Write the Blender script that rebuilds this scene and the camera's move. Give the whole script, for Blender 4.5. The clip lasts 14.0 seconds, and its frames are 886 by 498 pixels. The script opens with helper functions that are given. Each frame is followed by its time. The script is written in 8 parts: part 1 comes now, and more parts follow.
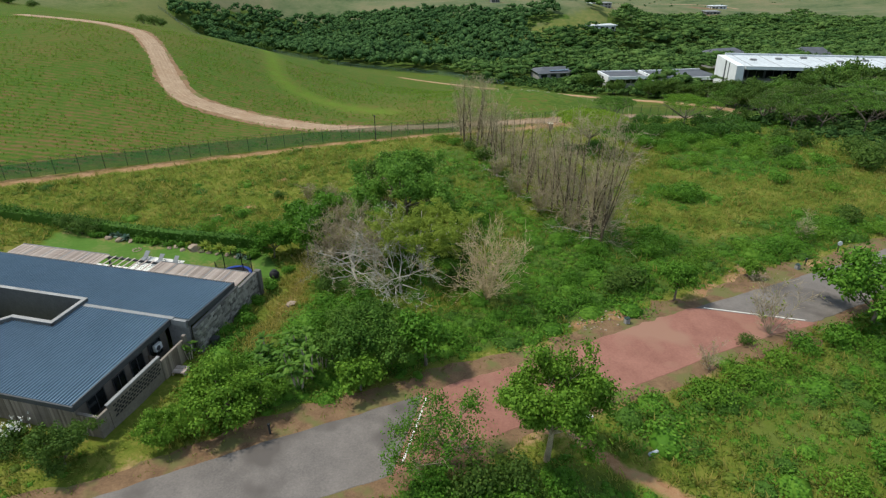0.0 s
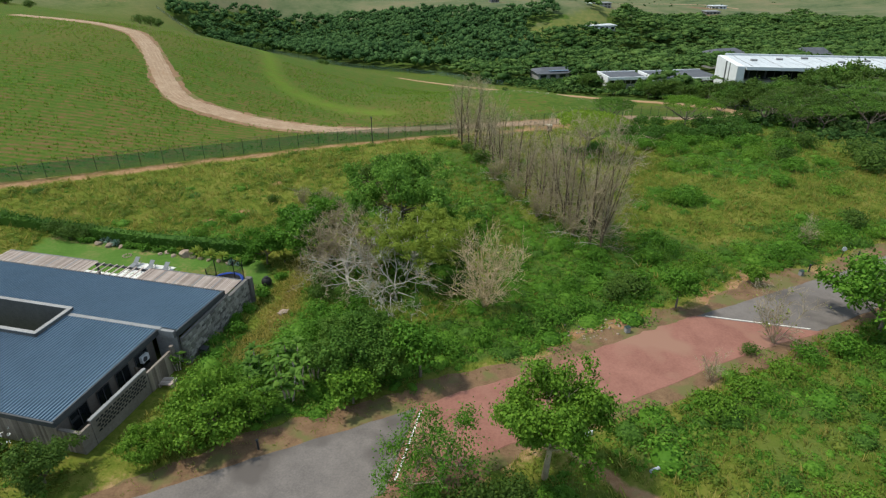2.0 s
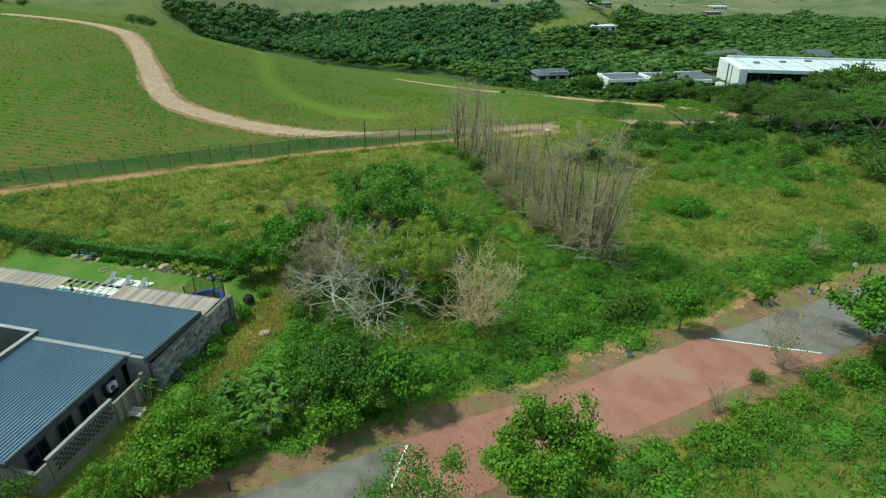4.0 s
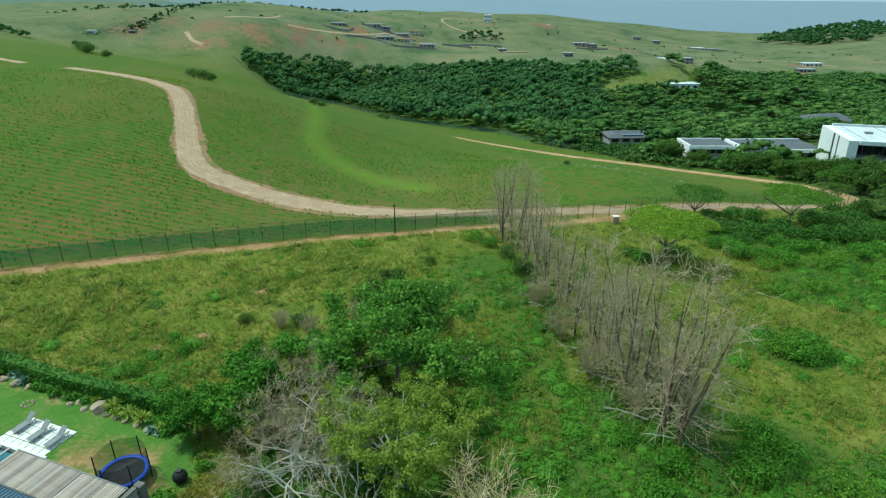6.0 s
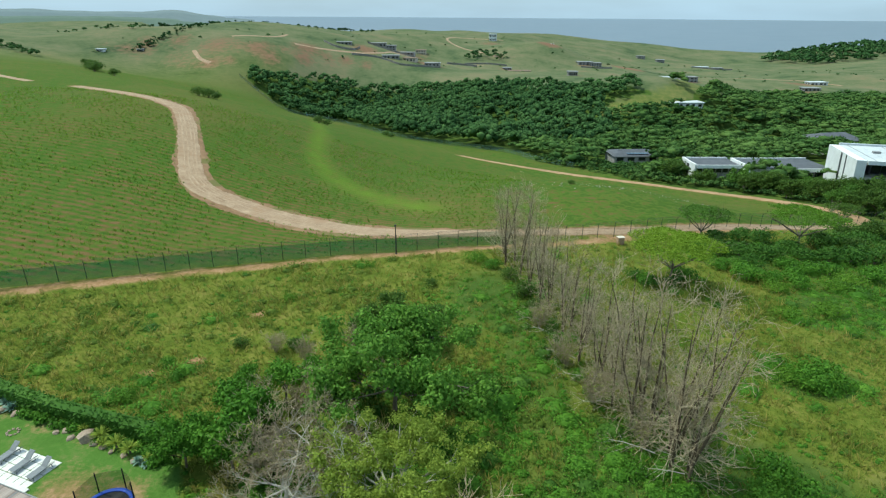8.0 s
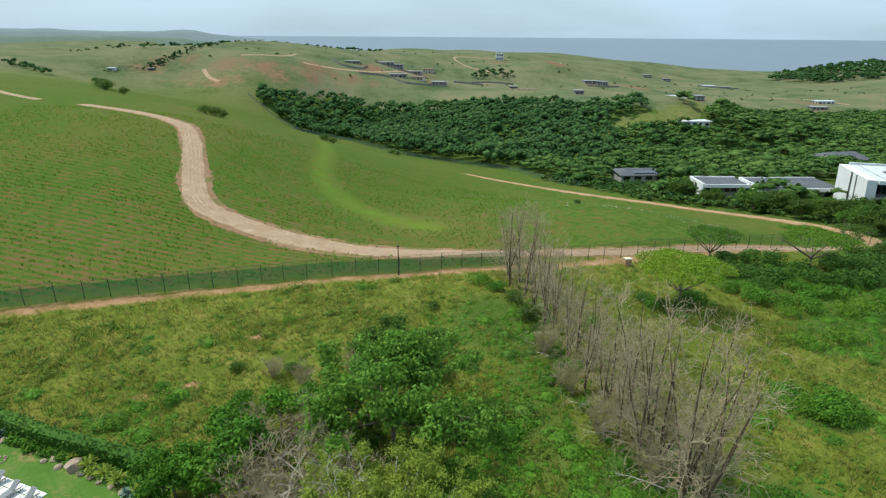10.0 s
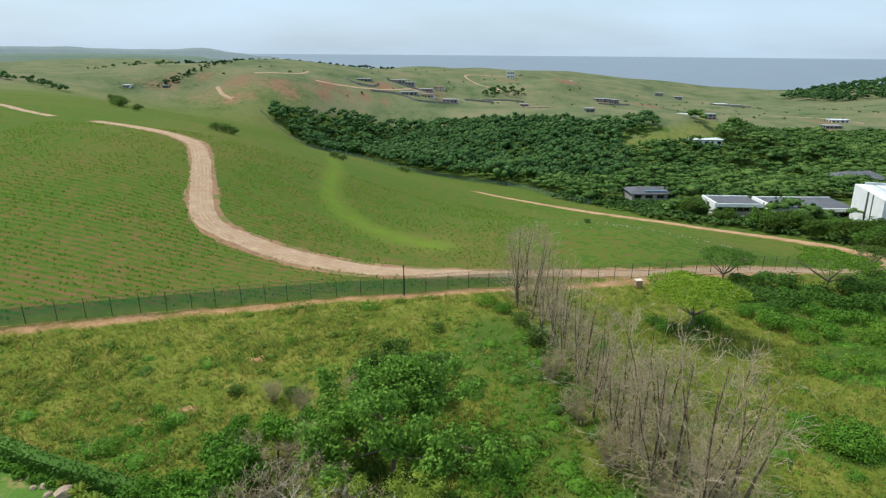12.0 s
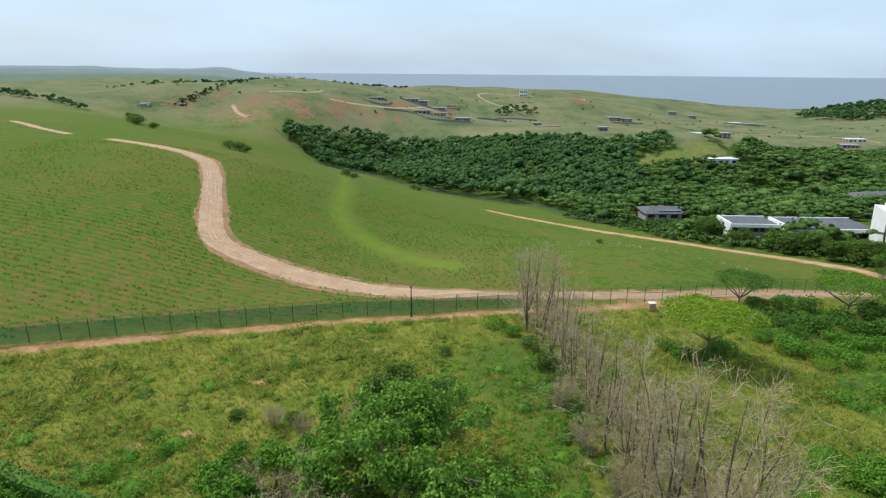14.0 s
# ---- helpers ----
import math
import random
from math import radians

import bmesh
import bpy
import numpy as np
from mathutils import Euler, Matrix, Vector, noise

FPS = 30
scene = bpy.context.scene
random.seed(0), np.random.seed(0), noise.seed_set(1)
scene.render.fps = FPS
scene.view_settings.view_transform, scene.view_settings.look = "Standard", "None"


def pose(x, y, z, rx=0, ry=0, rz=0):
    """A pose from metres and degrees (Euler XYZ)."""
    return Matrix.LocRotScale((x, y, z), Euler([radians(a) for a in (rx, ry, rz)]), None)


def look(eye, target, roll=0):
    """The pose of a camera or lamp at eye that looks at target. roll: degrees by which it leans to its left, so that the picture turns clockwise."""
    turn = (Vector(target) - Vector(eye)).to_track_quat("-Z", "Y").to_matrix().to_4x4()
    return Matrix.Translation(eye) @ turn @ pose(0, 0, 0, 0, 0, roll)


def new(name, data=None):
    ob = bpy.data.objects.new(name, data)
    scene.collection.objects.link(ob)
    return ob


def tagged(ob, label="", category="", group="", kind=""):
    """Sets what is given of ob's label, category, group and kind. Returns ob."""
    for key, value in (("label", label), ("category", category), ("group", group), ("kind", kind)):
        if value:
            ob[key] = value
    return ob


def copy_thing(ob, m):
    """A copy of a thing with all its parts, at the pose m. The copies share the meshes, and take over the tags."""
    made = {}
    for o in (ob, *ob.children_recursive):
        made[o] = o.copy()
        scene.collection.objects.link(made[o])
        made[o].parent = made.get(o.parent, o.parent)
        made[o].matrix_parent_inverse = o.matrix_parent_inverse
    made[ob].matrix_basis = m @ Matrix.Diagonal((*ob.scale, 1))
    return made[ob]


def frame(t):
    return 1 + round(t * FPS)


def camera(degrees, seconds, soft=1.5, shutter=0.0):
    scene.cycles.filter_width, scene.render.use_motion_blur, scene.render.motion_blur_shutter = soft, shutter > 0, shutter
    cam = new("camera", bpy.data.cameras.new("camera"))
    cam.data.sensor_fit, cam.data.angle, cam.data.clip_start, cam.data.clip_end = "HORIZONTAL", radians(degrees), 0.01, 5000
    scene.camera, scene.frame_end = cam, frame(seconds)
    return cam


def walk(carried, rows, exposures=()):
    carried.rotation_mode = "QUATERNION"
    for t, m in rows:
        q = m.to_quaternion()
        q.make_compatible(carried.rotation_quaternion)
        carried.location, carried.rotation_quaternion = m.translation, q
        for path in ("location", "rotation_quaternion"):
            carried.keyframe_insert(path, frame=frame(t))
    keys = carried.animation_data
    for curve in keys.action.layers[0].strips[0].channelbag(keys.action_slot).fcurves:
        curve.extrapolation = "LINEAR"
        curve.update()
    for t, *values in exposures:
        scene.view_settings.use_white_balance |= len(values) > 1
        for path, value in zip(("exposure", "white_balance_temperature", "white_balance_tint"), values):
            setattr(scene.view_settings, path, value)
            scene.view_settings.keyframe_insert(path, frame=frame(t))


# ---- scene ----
# camera
cam = camera(74.53, 14.0, soft=1.25)
PATH = [  # seconds, x, y, z, yaw, pitch, roll
    (0, -8.359, -30.775, 32.258, -7.444, -27.794, 0.220),
    (0.5, -8.201, -30.450, 32.250, -7.454, -27.784, 0.212),
    (1, -8.080, -30.038, 32.208, -7.484, -27.764, 0.244),
    (1.5, -7.924, -29.672, 32.213, -7.485, -27.778, 0.270),
    (2, -7.775, -29.268, 32.219, -7.473, -27.810, 0.225),
    (2.2, -7.714, -29.114, 32.221, -7.470, -27.819, 0.221),
    (2.8, -7.549, -28.675, 32.236, -7.480, -27.830, 0.252),
    (3.4, -7.369, -28.196, 32.253, -7.491, -27.841, 0.286),
    (3.8, -7.054, -27.357, 32.283, -7.510, -27.861, 0.345),
    (4.05, -6.213, -25.122, 32.362, -7.561, -27.915, 0.503),
    (4.3, -4.711, -21.129, 32.504, -7.652, -28.010, 0.784),
    (4.5, -2.621, -15.415, 32.538, -4.714, -28.071, 0.500),
    (4.6, -1.818, -13.426, 32.580, -2.750, -27.960, 0.400),
    (4.7, -1.068, -10.460, 32.612, -1.600, -26.642, 0.349),
    (4.8, -0.739, -9.151, 32.730, -0.951, -25.731, 0.372),
    (5, -0.441, -7.712, 32.869, -0.466, -24.347, 0.394),
    (5.5, -0.335, -7.280, 32.926, -0.377, -23.968, 0.402),
    (6, -0.203, -6.847, 32.951, -0.258, -23.577, 0.366),
    (6.5, -0.144, -6.397, 32.956, -0.144, -23.173, 0.406),
    (7, 0.000, -6.000, 33.000, -0.000, -22.771, 0.387),
    (7.5, 0.084, -5.567, 32.992, 0.103, -22.363, 0.427),
    (8, 0.246, -5.180, 32.998, 0.263, -21.949, 0.399),
    (10.5, 0.853, -3.212, 33.062, 1.229, -19.897, 0.405),
    (11, 0.996, -2.805, 33.090, 1.509, -19.519, 0.415),
    (11.5, 1.134, -2.431, 33.062, 1.780, -19.074, 0.404),
    (12, 1.266, -2.037, 33.082, 2.072, -18.685, 0.445),
    (12.5, 1.401, -1.636, 33.099, 2.368, -18.275, 0.486),
    (13, 1.503, -1.276, 33.109, 2.683, -17.842, 0.519),
    (13.5, 1.650, -0.942, 33.080, 2.985, -17.427, 0.437),
    (14, 1.779, -0.553, 33.132, 3.367, -16.988, 0.443),
]
walk(cam, [(t, pose(x, y, z, 0, 0, yaw) @ pose(0, 0, 0, 90 + pitch, 0, 0) @ pose(0, 0, 0, 0, 0, roll))
           for t, x, y, z, yaw, pitch, roll in PATH],
     [(0, -0.05, 6480, 6), (2.2, -0.05, 6480, 6), (4.3, 0.08, 6080, -18), (5.0, 0.09, 5780, -22), (7.5, 0.10, 5980, -10), (11.0, 0.15, 6380, 3), (14.0, 0.21, 6430, 7)])

# world and sun: bright, thinly overcast sky
SUN_ELEV, SUN_AZ = radians(60), radians(-72)  # azimuth from +y towards +x
world = bpy.data.worlds.new("sky")
scene.world = world
world.use_nodes = True
wt = world.node_tree
wt.nodes.clear()
w_out = wt.nodes.new("ShaderNodeOutputWorld")
w_bg = wt.nodes.new("ShaderNodeBackground")
w_sky = wt.nodes.new("ShaderNodeTexSky")
w_sky.sky_type = "NISHITA"
w_sky.sun_disc = False
w_sky.sun_elevation = SUN_ELEV
w_sky.sun_rotation = SUN_AZ
w_sky.altitude = 60
w_sky.air_density, w_sky.dust_density, w_sky.ozone_density = 1.0, 2.2, 1.0
w_geo = wt.nodes.new("ShaderNodeTexCoord")
w_map = wt.nodes.new("ShaderNodeMapping")
w_map.inputs["Scale"].default_value = (1.0, 1.0, 5.0)
w_noise = wt.nodes.new("ShaderNodeTexNoise")
w_noise.inputs["Scale"].default_value = 2.2
w_noise.inputs["Detail"].default_value = 6
w_ramp = wt.nodes.new("ShaderNodeValToRGB")
w_ramp.color_ramp.elements[0].position, w_ramp.color_ramp.elements[1].position = 0.35, 0.75
w_ramp.color_ramp.elements[0].color, w_ramp.color_ramp.elements[1].color = (0.6, 0.6, 0.6, 1), (0.92, 0.92, 0.92, 1)
w_mix = wt.nodes.new("ShaderNodeMix")
w_mix.data_type = "RGBA"
w_mix.inputs[7].default_value = (6.3, 7.9, 9.9, 1)  # thin white cloud
wt.links.new(w_geo.outputs["Generated"], w_map.inputs["Vector"])
wt.links.new(w_map.outputs["Vector"], w_noise.inputs["Vector"])
wt.links.new(w_noise.outputs["Fac"], w_ramp.inputs["Fac"])
wt.links.new(w_ramp.outputs["Color"], w_mix.inputs[0])
wt.links.new(w_sky.outputs["Color"], w_mix.inputs[6])
wt.links.new(w_mix.outputs[2], w_bg.inputs["Color"])
w_bg.inputs["Strength"].default_value = 0.10
wt.links.new(w_bg.outputs["Background"], w_out.inputs["Surface"])

sun_lamp = bpy.data.lights.new("sun", "SUN")
sun_lamp.energy, sun_lamp.angle, sun_lamp.color = 3.9, radians(4), (1.0, 0.94, 0.84)
sun = new("sun", sun_lamp)
sun_way = Vector((math.sin(SUN_AZ) * math.cos(SUN_ELEV), math.cos(SUN_AZ) * math.cos(SUN_ELEV), math.sin(SUN_ELEV)))
sun.matrix_world = look(sun_way * 300, (0, 0, 0))

# the lie of the land: rounded rises and hollows (x, y, radius, height)
NEAR_HILLS = [(-60, 150, 45, 5.4), (10, 110, 50, -11.3), (90, 160, 50, -2.3), (-60, 60, 40, -0.8), (40, 80, 40, 4.5), (0, 20, 50, 0.6), (30, 10, 30, -0.1), (-45, 100, 30, 3.3), (0, 68, 22, 4.6), (-35, 30, 30, 0.4), (30, 124, 25, 9.9), (85, 150, 28, -1.3), (-75, 148, 25, 2.5), (120, 0, 60, 0.2), (-120, 0, 60, -0.9), (-100, -80, 60, 1.2), (80, -80, 60, -0.7)]
MID_HILLS = [(-95, 210, 60, 6.1), (30, 220, 70, -7.8), (-10, 310, 80, -18.4), (-90, 420, 90, -21.2), (120, 250, 80, -1.3), (135, 380, 70, 11.6), (200, 330, 100, -17.3), (-160, 480, 90, -1.7), (-190, 330, 90, 1.2), (-200, 200, 90, 10.7), (330, 450, 140, -19), (140, 372, 35, 10.3), (160, 300, 40, -11.5), (-150, 480, 45, 19.1), (-80, 440, 45, -21.5), (-210, 440, 45, -14.2), (100, 190, 30, -0.3), (200, 100, 80, -5.2), (300, -50, 120, -7.2), (-300, 0, 120, 5.6), (-330, 450, 150, 9.2)]
FAR_HILLS = [(-230, 600, 140, 13.3), (-140, 690, 120, 12.8), (-20, 680, 110, -8.1), (110, 770, 110, 0), (50, 640, 90, -10.7), (200, 820, 120, -6.5), (400, 950, 180, -20), (300, 700, 150, -16.1), (0, 950, 160, 6.8), (120, 768, 50, 16.6), (185, 822, 50, -8.1), (-21, 668, 40, -13.6), (250, 1150, 170, 3.3), (100, 980, 140, 4.7), (520, 1100, 200, -24), (520, 850, 120, -7)]
# houses and building sites on the far hills
FAR_HOUSES = [  # x, y, turn, width, depth, height, storeys
    (-101, 560, 12, 16, 9, 3.2, 1), (-76, 612, 5, 18, 10, 4.5, 1), (-66, 622, 0, 16, 10, 6, 2), (-50, 640, -6, 18, 10, 6, 2), (-36, 700, 0, 14, 9, 6, 2), (-48, 668, 4, 16, 9, 3.5, 1), (-58, 545, 8, 18, 8, 4, 1), (-40, 552, -10, 14, 9, 4, 1),
    (-20, 545, -4, 16, 9, 4, 1), (59, 860, 0, 12, 9, 12, 2), (140, 905, 5, 22, 12, 8, 2), (150, 690, 6, 20, 10, 5, 2), (164, 688, 4, 14, 9, 5, 2), (196, 560, 0, 22, 9, 4, 1), (222, 566, 2, 18, 10, 6, 2), (370, 905, 5, 26, 10, 3.5, 1), (402, 915, 0, 18, 9, 3, 1),
    (300, 470, 3, 22, 10, 3, 1), (312, 520, -4, 16, 9, 3, 1), (96, 470, 6, 8, 6, 4, 1), (340, 560, 4, 20, 8, 3.5, 1), (-262, 452, 0, 6, 4, 2.6, 1), (-238, 465, 10, 5, 4, 2.4, 1), (64, 618, 0, 26, 8, 3, 1), (300, 960, 0, 14, 9, 6, 2), (340, 985, 0, 14, 9, 6, 2), (60, 640, 3, 10, 7, 3, 1)]

# ---- materials ----
def ramp_node(nt, stops):
    r = nt.nodes.new("ShaderNodeValToRGB")
    e = r.color_ramp.elements
    while len(e) < len(stops):
        e.new(0.5)
    for el, (p, c) in zip(e, stops):
        el.position, el.color = p, (*c, 1)
    return r


def noise_node(nt, scale, detail=4, rough=0.55, vec=None):
    n = nt.nodes.new("ShaderNodeTexNoise")
    n.inputs["Scale"].default_value, n.inputs["Detail"].default_value, n.inputs["Roughness"].default_value = scale, detail, rough
    if vec:
        nt.links.new(vec, n.inputs["Vector"])
    return n


def mix_node(nt, fac, a, b, blend="MIX"):
    m = nt.nodes.new("ShaderNodeMix")
    m.data_type, m.blend_type = "RGBA", blend
    for sock, v in ((0, fac), (6, a), (7, b)):
        if isinstance(v, (int, float)):
            m.inputs[sock].default_value = v
        elif isinstance(v, tuple):
            m.inputs[sock].default_value = (*v, 1) if len(v) == 3 else v
        else:
            nt.links.new(v, m.inputs[sock])
    return m.outputs[2]


def math_node(nt, op, a, b=0.0, clamp=False):
    m = nt.nodes.new("ShaderNodeMath")
    m.operation, m.use_clamp = op, clamp
    for i, v in enumerate((a, b)):
        if isinstance(v, (int, float)):
            m.inputs[i].default_value = v
        else:
            nt.links.new(v, m.inputs[i])
    return m.outputs[0]


def base(name, rough=0.8, metal=0.0, spec=0.3):
    m = bpy.data.materials.new(name)
    m.use_nodes = True
    nt = m.node_tree
    bsdf = nt.nodes["Principled BSDF"]
    bsdf.inputs["Roughness"].default_value = rough
    bsdf.inputs["Metallic"].default_value = metal
    bsdf.inputs["Specular IOR Level"].default_value = spec
    return m, nt, bsdf


def bump(nt, bsdf, height, strength=0.4, dist=0.05):
    b = nt.nodes.new("ShaderNodeBump")
    b.inputs["Strength"].default_value, b.inputs["Distance"].default_value = strength, dist
    nt.links.new(height, b.inputs["Height"])
    nt.links.new(b.outputs["Normal"], bsdf.inputs["Normal"])


def grainy(name, dark, light, scale=3.0, rough=0.8, metal=0.0, fine=8.0, rel=0.3, spec=0.3, patch=None):
    """Two-scale mottled surface: broad stains and fine grain, with relief."""
    m, nt, bsdf = base(name, rough, metal, spec)
    co = nt.nodes.new("ShaderNodeTexCoord").outputs["Object"]
    a = noise_node(nt, scale, 5, 0.6, co)
    b = noise_node(nt, scale * fine, 4, 0.6, co)
    f = math_node(nt, "ADD", math_node(nt, "MULTIPLY", a.outputs["Fac"], 0.6), math_node(nt, "MULTIPLY", b.outputs["Fac"], 0.4))
    r = ramp_node(nt, [(0.33, dark), (0.67, light)])
    nt.links.new(f, r.inputs["Fac"])
    col = r.outputs["Color"]
    if patch:
        c = noise_node(nt, scale * 0.35, 3, 0.6, co)
        r2 = ramp_node(nt, [(0.52, (0, 0, 0)), (0.62, (1, 1, 1))])
        nt.links.new(c.outputs["Fac"], r2.inputs["Fac"])
        col = mix_node(nt, r2.outputs["Color"], col, patch)
    nt.links.new(col, bsdf.inputs["Base Color"])
    bump(nt, bsdf, f, rel, 0.05)
    return m


def leafy(name, dark, mid, light, rough=0.6, trans=0.3, spread=(0.1, 0.5, 0.9), island=0.42, sizes=(0.5, 0.13), rel=0.0):
    """Foliage whose every leaf or tuft differs a little in tone."""
    m, nt, bsdf = base(name, rough, 0, 0.1)
    geo = nt.nodes.new("ShaderNodeNewGeometry")
    info = nt.nodes.new("ShaderNodeObjectInfo")
    co = nt.nodes.new("ShaderNodeTexCoord").outputs["Object"]
    n = noise_node(nt, sizes[0], 3, 0.6, co)
    n2 = noise_node(nt, sizes[1], 2, 0.5, co)
    f = math_node(nt, "ADD", math_node(nt, "MULTIPLY", geo.outputs["Random Per Island"], island), math_node(nt, "MULTIPLY", n.outputs["Fac"], 0.3 + (0.42 - island) * 0.5))
    f = math_node(nt, "ADD", f, math_node(nt, "MULTIPLY", n2.outputs["Fac"], 0.28 + (0.42 - island) * 0.5))
    f = math_node(nt, "ADD", f, math_node(nt, "MULTIPLY", math_node(nt, "SUBTRACT", info.outputs["Random"], 0.5), 0.15))
    r = ramp_node(nt, list(zip(spread, (dark, mid, light))))
    nt.links.new(f, r.inputs["Fac"])
    nt.links.new(r.outputs["Color"], bsdf.inputs["Base Color"])
    if rel:
        leaf = noise_node(nt, 1.1, 6, 0.72, co)
        bump(nt, bsdf, leaf.outputs["Fac"], 1.0, rel)
    tr = nt.nodes.new("ShaderNodeBsdfTranslucent")
    nt.links.new(r.outputs["Color"], tr.inputs["Color"])
    mx = nt.nodes.new("ShaderNodeMixShader")
    mx.inputs[0].default_value = trans
    nt.links.new(bsdf.outputs[0], mx.inputs[1])
    nt.links.new(tr.outputs[0], mx.inputs[2])
    nt.links.new(mx.outputs[0], nt.nodes["Material Output"].inputs["Surface"])
    return m


def ground_material():
    """Rough veld grass, cane field, garden lawn, bare earth and distant hills on one sheet, by painted zones."""
    m, nt, bsdf = base("ground_cover", 0.95, 0, 0.04)
    co = nt.nodes.new("ShaderNodeTexCoord").outputs["Object"]
    z1 = nt.nodes.new("ShaderNodeVertexColor")
    z1.layer_name = "zone"
    z2 = nt.nodes.new("ShaderNodeVertexColor")
    z2.layer_name = "wear"
    s1 = nt.nodes.new("ShaderNodeSeparateColor")
    s2 = nt.nodes.new("ShaderNodeSeparateColor")
    nt.links.new(z1.outputs["Color"], s1.inputs["Color"])
    nt.links.new(z2.outputs["Color"], s2.inputs["Color"])
    n_big = noise_node(nt, 0.045, 4, 0.6, co).outputs["Fac"]
    n_mid = noise_node(nt, 0.28, 5, 0.6, co).outputs["Fac"]
    n_fine = noise_node(nt, 2.2, 5, 0.7, co).outputs["Fac"]
    # rough grass
    f = math_node(nt, "ADD", math_node(nt, "MULTIPLY", n_mid, 0.55), math_node(nt, "MULTIPLY", n_fine, 0.45))
    g = ramp_node(nt, [(0.3, (0.052, 0.082, 0.012)), (0.47, (0.108, 0.136, 0.02)), (0.57, (0.165, 0.168, 0.034)), (0.7, (0.25, 0.19, 0.066))])
    nt.links.new(f, g.inputs["Fac"])
    # cane field in rows
    wave = nt.nodes.new("ShaderNodeTexWave")
    wave.inputs["Scale"].default_value, wave.inputs["Distortion"].default_value = 0.20944, 1.1
    wave.inputs["Detail"].default_value = 2
    wmap = nt.nodes.new("ShaderNodeMapping")
    wmap.inputs["Rotation"].default_value = (0, 0, radians(102))
    nt.links.new(co, wmap.inputs["Vector"])
    nt.links.new(wmap.outputs["Vector"], wave.inputs["Vector"])
    n_clump = noise_node(nt, 0.75, 3, 0.6, co).outputs["Fac"]
    rowed = math_node(nt, "MULTIPLY", math_node(nt, "SUBTRACT", wave.outputs["Fac"], 0.5), math_node(nt, "MULTIPLY", z1.outputs["Alpha"], 0.17))
    fr = math_node(nt, "ADD", math_node(nt, "MULTIPLY", n_clump, 0.56), math_node(nt, "MULTIPLY", n_mid, 0.44))
    fr = math_node(nt, "ADD", fr, rowed)
    fr = math_node(nt, "SUBTRACT", fr, math_node(nt, "MULTIPLY", z2.outputs["Alpha"], 0.07))
    c = ramp_node(nt, [(0.33, (0.155, 0.098, 0.042)), (0.42, (0.098, 0.098, 0.024)), (0.49, (0.086, 0.128, 0.021)), (0.57, (0.05, 0.092, 0.014)), (0.68, (0.075, 0.128, 0.02))])
    nt.links.new(fr, c.inputs["Fac"])
    lush = ramp_node(nt, [(0.42, (0, 0, 0)), (0.66, (1, 1, 1))])
    nt.links.new(n_big, lush.inputs["Fac"])
    cane = mix_node(nt, math_node(nt, "MULTIPLY", lush.outputs["Color"], 0.3), c.outputs["Color"], (0.05, 0.114, 0.014))
    n_broad = noise_node(nt, 0.016, 3, 0.5, co).outputs["Fac"]
    tan = ramp_node(nt, [(0.5, (0, 0, 0)), (0.7, (1, 1, 1))])
    nt.links.new(n_broad, tan.inputs["Fac"])
    cane = mix_node(nt, math_node(nt, "MULTIPLY", tan.outputs["Color"], 0.6), cane, (0.13, 0.115, 0.034))
    # lawn
    lw = ramp_node(nt, [(0.3, (0.06, 0.125, 0.022)), (0.5, (0.085, 0.165, 0.03)), (0.72, (0.19, 0.18, 0.07))])
    nt.links.new(f, lw.inputs["Fac"])
    # far hills: olive and tan grass, greens dulled for distance haze
    fb = math_node(nt, "ADD", math_node(nt, "MULTIPLY", n_big, 0.42), math_node(nt, "MULTIPLY", n_mid, 0.22))
    fb = math_node(nt, "ADD", fb, math_node(nt, "MULTIPLY", n_broad, 0.36))
    hill = ramp_node(nt, [(0.36, (0.05, 0.078, 0.036)), (0.44, (0.092, 0.118, 0.054)), (0.52, (0.13, 0.142, 0.072)), (0.6, (0.165, 0.155, 0.085)), (0.68, (0.2, 0.135, 0.085))])
    nt.links.new(fb, hill.inputs["Fac"])
    # earth
    soil = ramp_node(nt, [(0.3, (0.2, 0.095, 0.045)), (0.5, (0.3, 0.17, 0.09)), (0.7, (0.42, 0.28, 0.16))])
    nt.links.new(f, soil.inputs["Fac"])
    earth = mix_node(nt, math_node(nt, "MULTIPLY", s1.outputs["Blue"], 0.8), soil.outputs["Color"], (0.165, 0.098, 0.066))
    col = mix_node(nt, s1.outputs["Red"], g.outputs["Color"], cane)
    col = mix_node(nt, s1.outputs["Green"], col, lw.outputs["Color"])
    col = mix_node(nt, s1.outputs["Blue"], col, hill.outputs["Color"])
    ragged = math_node(nt, "MULTIPLY", math_node(nt, "SUBTRACT", math_node(nt, "ADD", s2.outputs["Red"], f), 0.75), 4.0, True)
    col = mix_node(nt, ragged, col, earth)
    col = mix_node(nt, math_node(nt, "MULTIPLY", s2.outputs["Blue"], math_node(nt, "MULTIPLY", n_mid, 1.05)), col, (0.125, 0.195, 0.022))
    # thick green growth under the bushes
    ragged2 = math_node(nt, "MULTIPLY", math_node(nt, "SUBTRACT", math_node(nt, "ADD", s2.outputs["Green"], f), 0.75), 4.0, True)
    th = ramp_node(nt, [(0.3, (0.03, 0.064, 0.012)), (0.5, (0.065, 0.108, 0.02)), (0.68, (0.12, 0.145, 0.035))])
    nt.links.new(f, th.inputs["Fac"])
    col = mix_node(nt, ragged2, col, th.outputs["Color"])
    nt.links.new(col, bsdf.inputs["Base Color"])
    bump(nt, bsdf, f, 0.8, 0.35)
    return m


